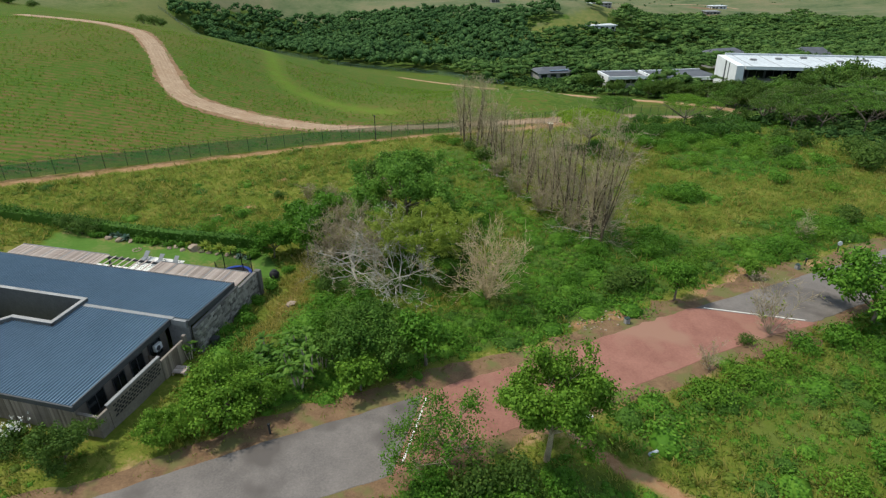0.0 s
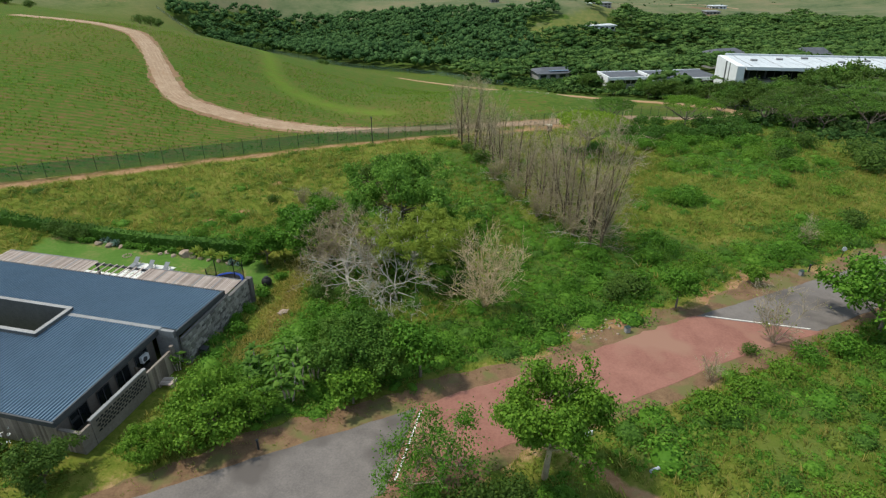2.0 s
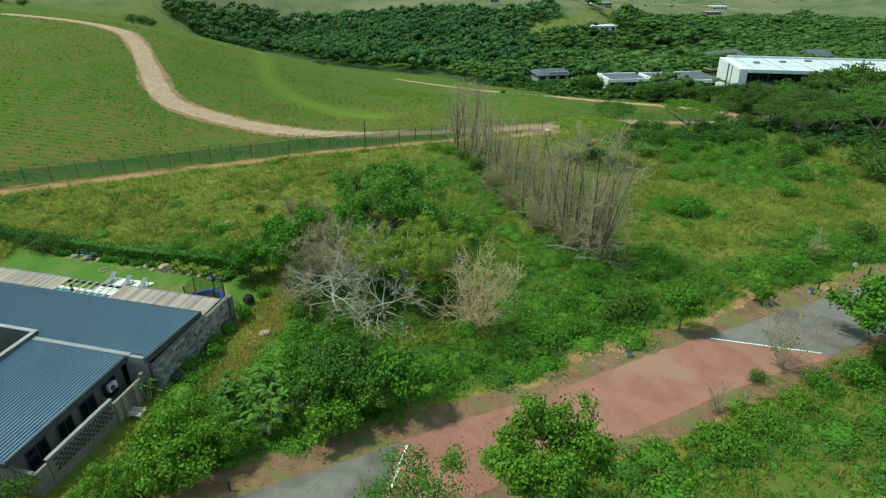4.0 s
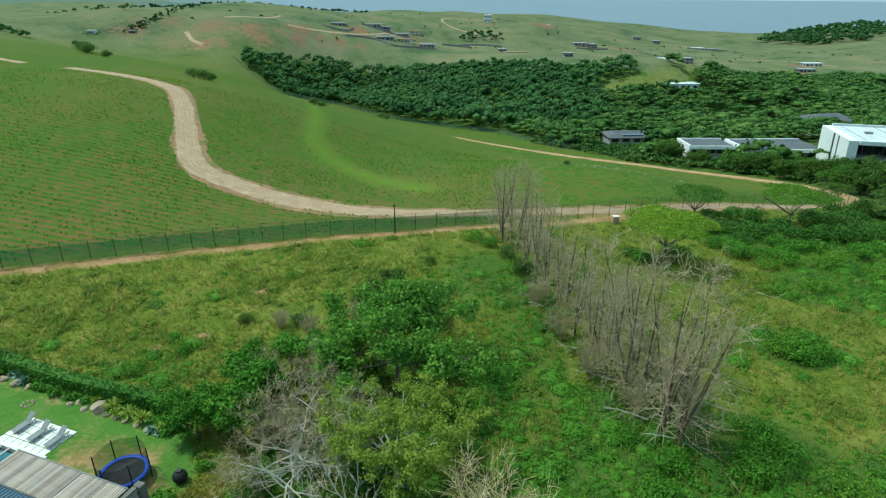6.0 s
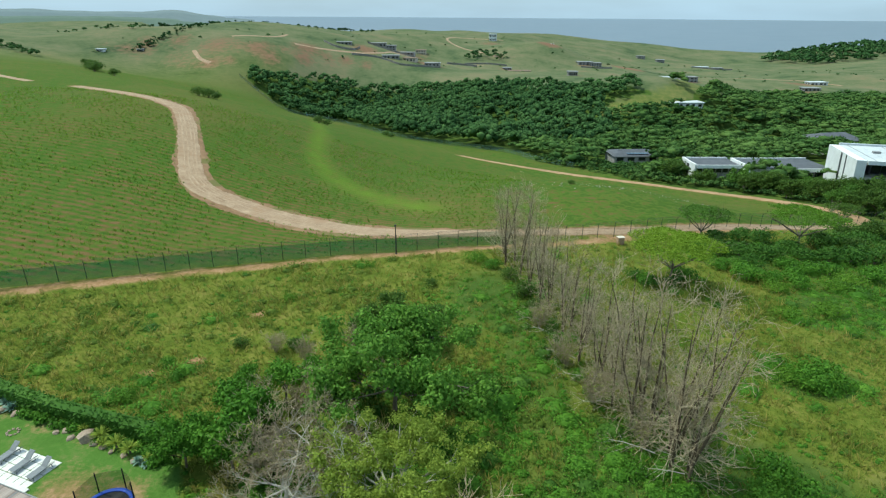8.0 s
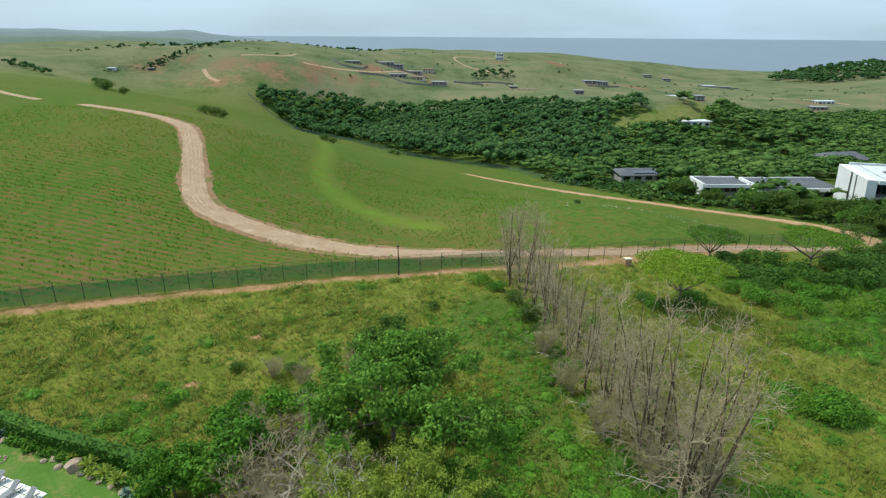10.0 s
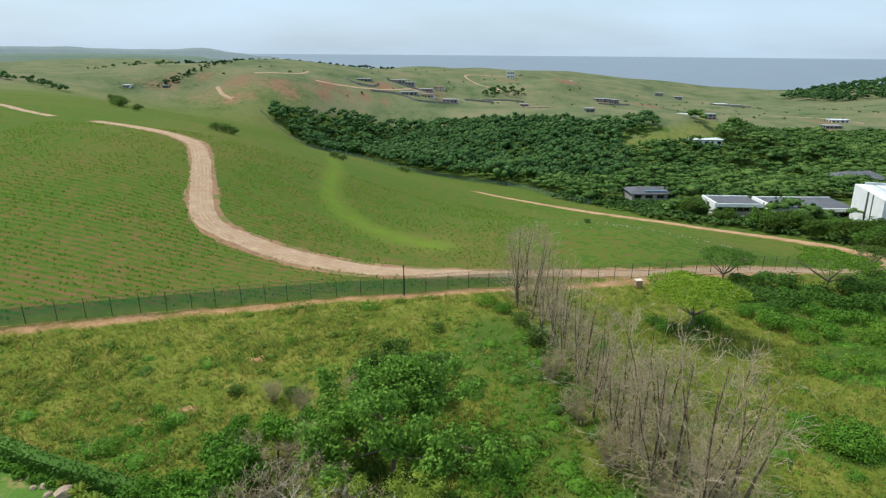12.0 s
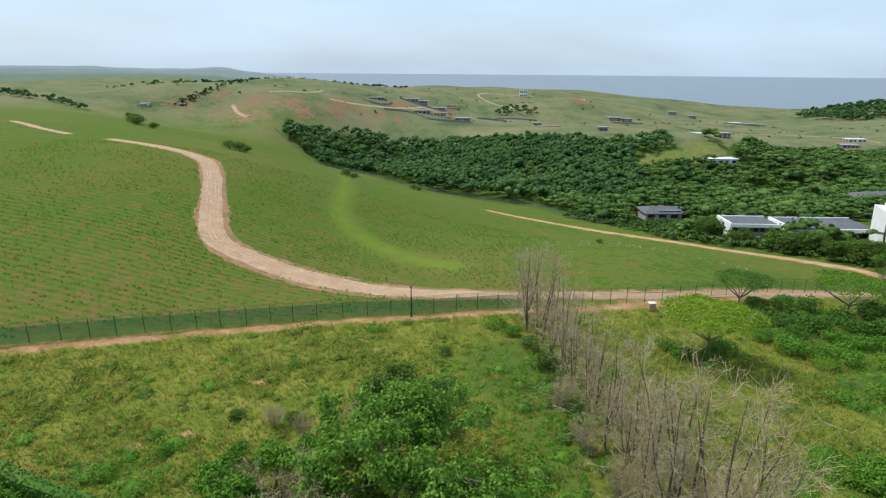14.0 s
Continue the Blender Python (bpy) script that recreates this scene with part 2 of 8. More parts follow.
M_GROUND = ground_material()
M_DIRT = grainy("pale_earth", (0.225, 0.142, 0.084), (0.43, 0.31, 0.205), 0.45, 0.95, fine=5, rel=0.6, patch=(0.31, 0.2, 0.12))
M_REDPAVE = grainy("red_paving", (0.2, 0.085, 0.062), (0.31, 0.145, 0.108), 0.35, 0.85, fine=14, rel=0.15, patch=(0.28, 0.15, 0.105))
M_ASPHALT = grainy("worn_asphalt", (0.115, 0.101, 0.092), (0.195, 0.17, 0.153), 0.4, 0.85, fine=16, rel=0.15, patch=(0.1, 0.086, 0.077))
M_REDSOIL = grainy("red_soil", (0.15, 0.085, 0.042), (0.31, 0.185, 0.1), 0.5, 0.95, fine=7, patch=(0.14, 0.125, 0.038))
M_VERGE = grainy("verge_soil", (0.105, 0.06, 0.032), (0.225, 0.138, 0.075), 0.9, 0.95, fine=7, patch=(0.13, 0.12, 0.042))
M_LINE = grainy("road_paint", (0.55, 0.53, 0.48), (0.8, 0.78, 0.74), 3, 0.7)
M_SEA = grainy("sea", (0.1, 0.135, 0.17), (0.135, 0.168, 0.2), 0.01, 0.35, rel=0.05)
M_ROOF = grainy("blue_roof_sheet", (0.075, 0.125, 0.175), (0.105, 0.165, 0.225), 0.4, 0.42, 0.0, fine=6, rel=0.05, spec=0.4)
M_WALL = grainy("grey_render", (0.13, 0.115, 0.1), (0.2, 0.18, 0.155), 0.8, 0.9, fine=8)
M_WHITE = grainy("white_render", (0.62, 0.63, 0.63), (0.78, 0.79, 0.79), 0.3, 0.8)
M_DARK = grainy("dark_metal", (0.02, 0.022, 0.024), (0.04, 0.042, 0.045), 1.5, 0.5)
M_FOREST = leafy("forest_leaves", (0.020, 0.050, 0.016), (0.042, 0.095, 0.029), (0.084, 0.160, 0.048), rough=0.95, trans=0.15, spread=(0.32, 0.5, 0.68), island=0.14, sizes=(0.15, 0.035), rel=0.35)
M_THORN = leafy("thorn_leaves", (0.024, 0.059, 0.015), (0.057, 0.118, 0.029), (0.118, 0.194, 0.047), rough=0.95, trans=0.18, spread=(0.32, 0.5, 0.68), island=0.14, sizes=(0.15, 0.035), rel=0.35)
M_LEAF = leafy("tree_leaves", (0.041, 0.095, 0.014), (0.088, 0.182, 0.026), (0.176, 0.291, 0.046))
M_BARK = grainy("bark", (0.10, 0.08, 0.06), (0.24, 0.2, 0.16), 3, 0.95, fine=6)
M_CLAY = grainy("orange_clay", (0.27, 0.15, 0.075), (0.46, 0.31, 0.185), 0.5, 0.95, fine=6, rel=0.5, patch=(0.3, 0.19, 0.1))
M_RUT = grainy("rutted_earth", (0.27, 0.175, 0.105), (0.45, 0.33, 0.225), 0.5, 0.95, fine=6)


# ---- helpers for building ----
def poly_mesh(name, verts, faces):
    """A mesh from arrays of points and of equal-sided faces."""
    verts, faces = np.asarray(verts, np.float32), np.asarray(faces, np.int32)
    me = bpy.data.meshes.new(name)
    k = faces.shape[1]
    me.vertices.add(len(verts))
    me.vertices.foreach_set("co", verts.ravel())
    me.loops.add(faces.size)
    me.loops.foreach_set("vertex_index", faces.ravel())
    me.polygons.add(len(faces))
    me.polygons.foreach_set("loop_start", np.arange(0, faces.size, k, dtype=np.int32))
    me.update(calc_edges=True)
    return me


def from_bm(name, bm, mat=None, smooth=False):
    me = bpy.data.meshes.new(name)
    bm.normal_update()
    bm.to_mesh(me)
    bm.free()
    if mat:
        me.materials.append(mat)
    if smooth:
        for p in me.polygons:
            p.use_smooth = True
    return me


def part(name, bm, material, parent, label="", smooth=False):
    """Links a bmesh as one mesh object under a thing or a part."""
    ob = new(name, from_bm(name, bm, material, smooth))
    ob.parent = parent
    if label:
        tagged(ob, label)
    return ob


def thing(name, at, turn=0.0, label="", category="", group="", kind=""):
    ob = new(name)
    ob.empty_display_size = 0.2
    ob.matrix_world = pose(*at, 0, 0, turn)
    return tagged(ob, label, category, group, kind)


def box(bm, x0, x1, y0, y1, z0, z1, bevel=0.0):
    m = bmesh.ops.create_cube(bm, size=1.0, matrix=Matrix.LocRotScale(((x0 + x1) / 2, (y0 + y1) / 2, (z0 + z1) / 2), None, (x1 - x0, y1 - y0, z1 - z0)))
    if bevel:
        es = {e for v in m["verts"] for e in v.link_edges}
        bmesh.ops.bevel(bm, geom=list(es), offset=bevel, segments=1, affect="EDGES")
    return bm


def new_box(*a, bevel=0.0):
    return box(bmesh.new(), *a, bevel=bevel)


def land(x, y):
    """Height of the ground."""
    x, y = np.asarray(x, float), np.asarray(y, float)
    z = np.zeros(np.broadcast(x, y).shape)
    for cx, cy, r, h in NEAR_HILLS + MID_HILLS + FAR_HILLS:
        z = z + h * np.exp(-((x - cx) ** 2 + (y - cy) ** 2) / (2 * r * r))
    # towards the coast ahead and to the east the land falls away below the sea
    shore = 1180 + 0.10 * x - 0.0006 * np.maximum(x - 350, 0) ** 2 + 60 * np.sin(x / 140)
    fall = np.clip((y - shore) / 260, 0, 1)
    west = np.clip((-0.34 - x / np.maximum(np.hypot(x, y), 1.0)) / 0.10, 0, 1)
    z = z - (1 - west) * 95 * fall ** 1.3
    # folds of the far hillsides
    d = np.hypot(x, y)
    fold = 2.6 * np.sin(x / 31 + 1.7 * np.sin(y / 83)) * np.sin(y / 47 + 0.9 * np.sin(x / 57)) + 1.6 * np.sin(x / 67 - y / 39)
    z = z + fold * np.clip((d - 400) / 160, 0, 1) * np.clip((1500 - d) / 400, 0, 1)
    # gently rolling country to the west
    z = z + west * np.clip((d - 600) / 500, 0, 1) * (-6 + 9 * np.sin(x / 170 + 1.0) + 7 * np.sin(y / 120))
    return z


def ground_z(x, y):
    return float(land(x, y))


def chain(points, x):
    """y on a chain of points ordered by x."""
    px, py = zip(*points)
    return np.interp(x, px, py)


def inside(poly, x, y):
    x, y = np.asarray(x, float), np.asarray(y, float)
    res = np.zeros(x.shape, bool)
    for (x0, y0), (x1, y1) in zip(poly, poly[1:] + poly[:1]):
        hit = (y0 > y) != (y1 > y)
        res ^= hit & (x < (x1 - x0) * (y - y0) / (y1 - y0 + 1e-12) + x0)
    return res


def near_line(points, x, y):
    """Distance from a broken line."""
    best = np.full(np.asarray(x).shape, 1e9)
    for (x0, y0), (x1, y1) in zip(points, points[1:]):
        dx, dy = x1 - x0, y1 - y0
        s = np.clip(((x - x0) * dx + (y - y0) * dy) / (dx * dx + dy * dy), 0, 1)
        best = np.minimum(best, np.hypot(x - x0 - s * dx, y - y0 - s * dy))
    return best


def smooth_line(points, step):
    """Evenly spaced points on a rounded curve through the given ones."""
    pts = [Vector((*p, 0)) for p in points]
    out = []
    for i in range(len(pts) - 1):
        a, b = pts[i], pts[i + 1]
        p0, p3 = pts[max(i - 1, 0)], pts[min(i + 2, len(pts) - 1)]
        n = max(2, int((b - a).length / step))
        for k in range(n):
            t = k / n
            out.append(0.5 * (2 * a + (b - p0) * t + (2 * p0 - 5 * a + 4 * b - p3) * t * t + (3 * a - p0 - 3 * b + p3) * t ** 3))
    out.append(pts[-1])
    return [(p.x, p.y) for p in out]


FENCE = [(-120, 34), (-88, 48), (-56, 61.6), (-34.3, 69.8), (-17.5, 74.8), (-7.2, 76.9), (0.1, 79.8), (8.4, 83.2), (24.5, 88.2), (40, 94), (60, 103), (85, 116), (110, 122)]
TRACK_FAR = [(-178, 219), (-172, 214), (-150, 196), (-131, 183.5)]
TRACK = [(-113, 177.5), (-94, 167.3), (-79.6, 158.4), (-71.5, 152.6), (-65, 141.5), (-58, 125.8), (-52, 111.5), (-47, 103.6), (-41.6, 99.6), (-32.8, 95.7), (-23.5, 92.6), (-14.2, 90.6), (-3, 90.2), (8.8, 91.0), (18.4, 91.6), (28.2, 92.7), (38.4, 94.6), (52, 99.6), (72, 108.5), (88, 116), (96.5, 123), (98, 132), (94.5, 144), (87, 155), (75.5, 166), (60.5, 179), (44.1, 190.6), (26.7, 204), (16, 211), (6, 219)]
ROAD = [(-140, -48), (-60, -17.5), (-28, -5.6), (-7.7, 1.2), (10, 7.2), (24, 12.2), (40, 17.2), (60, 24.6), (90, 37), (160, 62)]
FOREST_EDGE = [(-147, 436), (-120, 410), (-87, 372), (-45, 322), (-19, 291), (3, 277), (29, 257), (40, 226), (54, 207), (67, 184), (80, 171), (92, 160), (104, 145), (112, 130)]
FOREST = FOREST_EDGE[:7] + [(75, 262), (92, 328), (97, 344), (121, 352), (112, 362), (84, 372), (52, 414), (28, 426), (-21, 466), (-60, 480), (-90, 480), (-116, 460)]
THORNWOOD = FOREST_EDGE[6:11] + [(100, 162), (108, 146), (106, 128), (92, 114), (84, 96), (94, 70), (110, 72), (142, 100), (250, 200), (375, 330), (360, 470), (290, 480), (205, 440), (150, 372), (110, 345), (90, 335), (75, 262)]
EDGE_SCRUB = [(36, 222), (50, 203), (63, 182), (76, 168), (90, 156), (99, 142), (100, 126), (112, 118), (124, 128), (118, 150), (104, 172), (84, 184), (80, 206), (60, 216), (44, 232)]
CLEARING = [(78, 331), (90, 323), (118, 333), (140, 343), (164, 370), (205, 460), (160, 430), (142, 366), (121, 351), (97, 343)]
GARDEN = [(-50, 30), (-48, 42.5), (-34.5, 36.9), (-21.5, 33), (-18.6, 26.5), (-20.5, 23.4), (-30, 20)]
SWALE = [(-48, 212), (-39, 178), (-36, 158), (-34, 146), (-29.7, 133.8), (-23.6, 124.6), (-14.9, 117.1), (-4, 111)]
FOOTPATH = [(5.6, 1.4), (6.1, -0.8), (6.8, -2.2), (7.9, -3.7), (9.2, -5.1), (11.5, -7.5), (15, -11)]
STRAW_STRIP = [(-15.6, 31), (-16.6, 26), (-17.0, 23), (-18.2, 18), (-19.6, 14)]
HOUSE_AT = (-30.2, 3.4)
HOUSE_TURN = -20.43
# bare building plots and cuttings on the far hills: x, y, size, strength
SCARS = [(-240, 485, 15.0, 0.39), (-214, 490, 16.3, 0.41), (-189, 476, 12.2, 0.39), (-165, 478, 13.6, 0.39), (-146, 488, 12.2, 0.41), (-132, 494, 9.5, 0.39), (-183, 445, 10.9, 0.37), (-265, 470, 10.9, 0.32), (240, 640, 14.0, 0.43), (-205, 458, 20.4, 0.31), (-180, 480, 20.4, 0.43), (-235, 470, 16.3, 0.41), (-150, 480, 13.6, 0.51), (-45, 655, 34.0, 0.60), (-20, 560, 14.0, 0.50), (-75, 560, 16.0, 0.55),
         (126, 760, 16.0, 0.80), (214, 718, 22.0, 0.75), (64, 615, 14.0, 0.75), (300, 500, 22.0, 0.70), (330, 560, 18.0, 0.50), (60, 820, 24.0, 0.45), (-120, 520, 18.0, 0.50), (155, 690, 14.0, 0.40),
         (-248, 467, 12.0, 0.40), (-176, 447, 10.0, 0.52), (-163, 453, 8.0, 0.45), (-196, 446, 8.0, 0.38), (-138, 471, 12.0, 0.48), (-117, 494, 12.0, 0.50), (-101, 514, 10.0, 0.45), (-87, 520, 10.0, 0.50), (-69, 520, 9.0, 0.45)]
# thick green growth: x, y, half-widths, strength
LUSH = [(55, 85, 14, 7, 1), (27, -3, 12, 5, 0.5), (100, 108, 24, 18, 1), (45, -4, 10, 8, 0.6), (-12, 12, 9, 7, 1), (2, 13, 9, 4.5, 1), (14, 19, 10, 6, 1), (-15, 9, 5, 6, 1), (8, 24, 7, 6, 0.8), (16, 30, 7, 8, 0.9), (27, 28, 6, 7, 0.8), (9, 44, 4, 12, 0.6),
        (6, 60, 6, 9, 0.7), (38, 45, 5, 3, 1), (40, 27, 9, 4, 0.9), (52, 32, 9, 5, 0.9), (55.5, 63, 8.5, 8, 0.95), (62, 67, 11, 10, 0.8), (46.6, 58.7, 2.6, 1.8, 1), (66, 80, 16, 8, 0.9), (24, 3, 9, 3, 0.7),
        (42, 6, 9, 6, 0.9), (58, 8, 14, 9, 0.9), (34, -4, 6, 5, 0.6), (12, 0, 4, 3, 0.6), (-2, -8, 10, 5, 1), (-28, 40, 6, 2, 0.5), (-12, 28, 5, 8, 0.7), (-4, 30, 7, 10, 0.7), (5, 36, 5, 8, 0.55)]


def lushness(x, y):
    best = np.zeros(np.asarray(x).shape)
    for cx, cy, rx, ry, s in LUSH:
        d = np.hypot((x - cx) / rx, (y - cy) / ry)
        best = np.maximum(best, s * np.clip(1.6 - d, 0, 1))
    return best


def ring_values(start, stop, near_step, growth):
    r, out = start, []
    while r < stop:
        out.append(r)
        r += max(near_step, r * growth)
    return out + [stop]


def build_ground():
    radii = np.array(ring_values(0.02, 4400.0, 1.0, 0.015))
    fine = np.radians(np.arange(-58, 58.01, 0.5))
    rest = np.radians(np.arange(62, 298.01, 4.0))
    ang = np.concatenate([fine, rest])
    A, R = np.meshgrid(ang, radii)
    X, Y = R * np.sin(A), R * np.cos(A) - 18.0
    Z = land(X, Y)
    # small unevenness of the turf
    rough = np.array([noise.noise(Vector((x * 0.22, y * 0.22, 0.0))) for x, y in zip(X.ravel(), Y.ravel())]).reshape(X.shape)
    keep = np.clip((near_line(ROAD, X, Y) - 3.4) / 3, 0, 1) * np.clip((near_line(TRACK, X, Y) - 2.4) / 3, 0, 1) * (R < 600)
    flat = 1.0 - inside(GARDEN, X, Y)
    Z = Z + rough * 0.16 * keep * flat
    nr, na = X.shape
    idx = np.arange(nr * na).reshape(nr, na)
    nxt = np.roll(idx, -1, 1)
    quads = np.stack([idx[:-1], nxt[:-1], nxt[1:], idx[1:]], -1).reshape(-1, 4)[:, ::-1]
    verts = np.stack([X, Y, Z], -1).reshape(-1, 3)
    cap = len(verts)
    verts = np.vstack([verts, [[0, -18.0, ground_z(0, -18)]]])
    me = poly_mesh("ground", verts, quads)
    x, y = verts[:, 0], verts[:, 1]
    d = np.hypot(x, y)
    fy = chain(FENCE, x)
    edge = chain(FOREST_EDGE, x)
    field = np.clip((y - fy - 1.0) / 2.0, 0, 1) * np.clip((118 - x) / 20, 0, 1) * np.clip((edge - y) / 6 + 1, 0, 1)
    field = np.where(x < -122, np.clip((y - fy) / 3, 0, 1), field) * np.clip((520 - d) / 120, 0, 1)
    lawn = inside(GARDEN, x, y).astype(float)
    hills = np.clip((d - 280) / 110, 0, 1) * (1 - 0.5 * inside(CLEARING, x, y))
    rows = np.clip((26 - x) / 22, 0.1, 1) * np.clip((200 - y) / 40, 0.3, 1)
    zone = np.stack([field, lawn, hills * (1 - field), rows], -1).astype(np.float32)
    soil = np.zeros_like(x)
    soil = np.maximum(soil, 0.47 * np.clip(1 - (near_line(FENCE, x, y + 1.4) - 0.9) / 1.4, 0, 1))
    soil = np.maximum(soil, 0.5 * np.clip(1 - (near_line(TRACK, x, y) - 1.6) / 2.2, 0, 1))
    soil = np.maximum(soil, 0.45 * np.clip(1 - (near_line(ROAD, x, y) - 4.2) / 2.6, 0, 1))
    soil = np.maximum(soil, 0.75 * np.clip(1 - (near_line(FOOTPATH, x, y) - 0.3) / 0.5, 0, 1))
    for gx, gy, gr_ in ((-28.0, 28.6, 4.2), (-24.0, 28.0, 3.2), (-21, 25.5, 1.8)):
        soil = np.maximum(soil, 0.43 * np.exp(-((x - gx) ** 2 + (y - gy) ** 2) / gr_ ** 2))
    for gx, gy, gr_ in ((11.5, 14.0, 2.4), (15.5, 15.2, 1.8), (34.5, 22.2, 2.6), (31.5, 20.4, 2.0), (43, 25.5, 1.8), (27.0, 18.5, 2.2)):
        soil = np.maximum(soil, 0.66 * np.exp(-((x - gx) ** 2 + (y - gy) ** 2) / gr_ ** 2))
    soil = np.maximum(soil, 0.3 * np.clip(1.3 - near_line([(-47, 40.6), (-40, 37.6), (-34.5, 35.3), (-29, 33.6), (-24, 31.8)], x, y) / 0.9, 0, 1))
    soil = np.maximum(soil, 0.42 * np.clip(1.2 - near_line(STRAW_STRIP, x, y) / 1.4, 0, 1))
    for gx, gy in ((-29.6, 44.2), (-25.5, 46.0), (-22.0, 56.0)):
        soil = np.maximum(soil, 0.62 * np.exp(-((x - gx) ** 2 / 1.8 + (y - gy) ** 2 / 1.2)))
    for sx, sy, sr, sa in SCARS:
        soil = np.maximum(soil, sa * np.exp(-(((x - sx) ** 2 + (y - sy) ** 2 * 0.5) / sr ** 2)))
    for k, (hx, hy, _, hw, hd, _, _) in enumerate(FAR_HOUSES):
        soil = np.maximum(soil, (0.3 + 0.12 * (k % 3)) * np.exp(-(((x - hx - hw / 2) ** 2 * 0.6 + (y - hy - 2) ** 2) / (8.0 + k % 5) ** 2)))
    thick = lushness(x, y) * 0.75
    for wood in (FOREST, THORNWOOD, EDGE_SCRUB):
        thick = np.maximum(thick, 0.9 * inside(wood, x, y) * (1 - inside(CLEARING, x, y)))
    thick = thick * np.clip((near_line(ROAD, x, y) - 5.6) / 1.5, 0, 1)
    swale = np.clip(1.1 - near_line(SWALE, x, y) / (3.6 + 2.6 * np.clip((145 - y) / 25, 0, 1)), 0, 1)
    thin = np.clip(1.1 - (y - fy - 4) / 42, 0, 1) * np.clip(1.5 - near_line([(-50, 74), (0, 96), (60, 104)], x, y) / 32, 0, 1) * np.clip((34 - x) / 24, -0.35, 1)
    wear = np.stack([soil, thick, swale, thin], -1).astype(np.float32)
    for name, data in (("zone", zone), ("wear", wear)):
        at = me.color_attributes.new(name, "FLOAT_COLOR", "POINT")
        at.data.foreach_set("color", data.ravel())
    me.materials.append(M_GROUND)
    me.polygons.foreach_set("use_smooth", np.ones(len(me.polygons), bool))
    tagged(new("ground", me), "rolling green ground of rough grass and cane fields", "ground", kind="structure")


build_ground()


def ribbon(name, line, left, right, lift, mat, rag=0.0, thick=0.12, step=1.0, seed=1, skew=(0.0, 0.0), grow=None):
    """A strip that follows a line over the ground, with slightly ragged sides and a real edge."""
    pts = smooth_line(line, step)
    bm = bmesh.new()
    rows = []
    cols = 7
    run = [0.0]
    for p, q in zip(pts, pts[1:]):
        run.append(run[-1] + math.hypot(q[0] - p[0], q[1] - p[1]))
    for i, (x, y) in enumerate(pts):
        slant = skew[0] * max(0.0, 1 - run[i] / 12) + skew[1] * max(0.0, 1 - (run[-1] - run[i]) / 12)
        a, b = pts[max(i - 1, 0)], pts[min(i + 1, len(pts) - 1)]
        t = Vector((b[0] - a[0], b[1] - a[1])).normalized()
        n = Vector((-t.y, t.x))
        l = left + rag * (0.6 * noise.noise(Vector((x * 0.09, y * 0.09, seed))) + 0.4 * noise.noise(Vector((x * 0.7, y * 0.7, seed))))
        r = right + rag * (0.6 * noise.noise(Vector((x * 0.09, y * 0.09, seed + 7))) + 0.4 * noise.noise(Vector((x * 0.7, y * 0.7, seed + 7))))
        if grow:
            l, r = l + grow(x, y), r + grow(x, y)
        row = []
        for k in range(cols):
            s = l + (-(r) - l) * k / (cols - 1)
            px, py = x + n.x * s + t.x * s * slant, y + n.y * s + t.y * s * slant
            row.append(bm.verts.new((px, py, ground_z(px, py) + lift)))
        out = Vector((n.x, n.y, 0)) * thick * 1.6
        lo = [bm.verts.new(row[0].co + out - Vector((0, 0, thick))), bm.verts.new(row[-1].co - out - Vector((0, 0, thick)))]
        rows.append([lo[0], *row, lo[1]])
    for a, b in zip(rows, rows[1:]):
        for k in range(len(a) - 1):
            bm.faces.new((a[k], a[k + 1], b[k + 1], b[k]))
    bmesh.ops.recalc_face_normals(bm, faces=bm.faces)
    if sum(f.normal.z for f in bm.faces) < 0:
        bmesh.ops.reverse_faces(bm, faces=bm.faces)
    return new(name, from_bm(name, bm, mat))


EAST_LEG = TRACK.index((88, 116))


def track_width(x, y):
    """How much wider the track is trodden round its bend above the fence, and narrower up the hill."""
    return 1.9 * math.exp(-((x + 22) / 22) ** 2) - 0.8 * min(1.0, max(0.0, (-72 - x) / 25)) - 1.6 * min(1.0, max(0.0, x / 14))


tagged(ribbon("track_shoulder", TRACK[:EAST_LEG + 1], 3.0, 2.9, 0.05, M_REDSOIL, 1.8, 0.3, 1.2, 9, grow=track_width), "crumbling red-brown earth edge of the track", "track", kind="structure")
tagged(ribbon("dirt_track_far", TRACK_FAR, 1.3, 1.3, 0.10, M_DIRT, 0.8, 0.3, 1.6), "pale sandy vehicle track on the far rise", "track", kind="structure")
tagged(ribbon("dirt_track_east", TRACK[EAST_LEG:], 1.3, 1.3, 0.12, M_CLAY, 0.9, 0.3, 1.2), "narrow orange clay track below the wood", "track", kind="structure")
tagged(ribbon("dirt_track", TRACK[:EAST_LEG + 1], 1.9, 2.3, 0.10, M_DIRT, 1.0, 0.3, 1.2, grow=lambda x, y: 0.5 * track_width(x, y)), "pale sandy vehicle track through the cane field", "track", kind="structure")


def offset_line(line, d):
    """The same line moved sideways."""
    pts = smooth_line(line, 3.0)
    out = []
    for i, (x, y) in enumerate(pts):
        a, b = pts[max(i - 1, 0)], pts[min(i + 1, len(pts) - 1)]
        t = Vector((b[0] - a[0], b[1] - a[1])).normalized()
        out.append((x - t.y * d, y + t.x * d))
    return out


for k, d in enumerate((-1.15, -0.3, 0.55, 1.2)):
    tagged(ribbon("wheel_rut_%d" % (k + 1), offset_line(TRACK[:20], d), 0.1, 0.1, 0.13, M_RUT, 0.3, 0.05, 1.2, 20 + k), "dark wheel rut worn along the track", "rut", kind="structure")


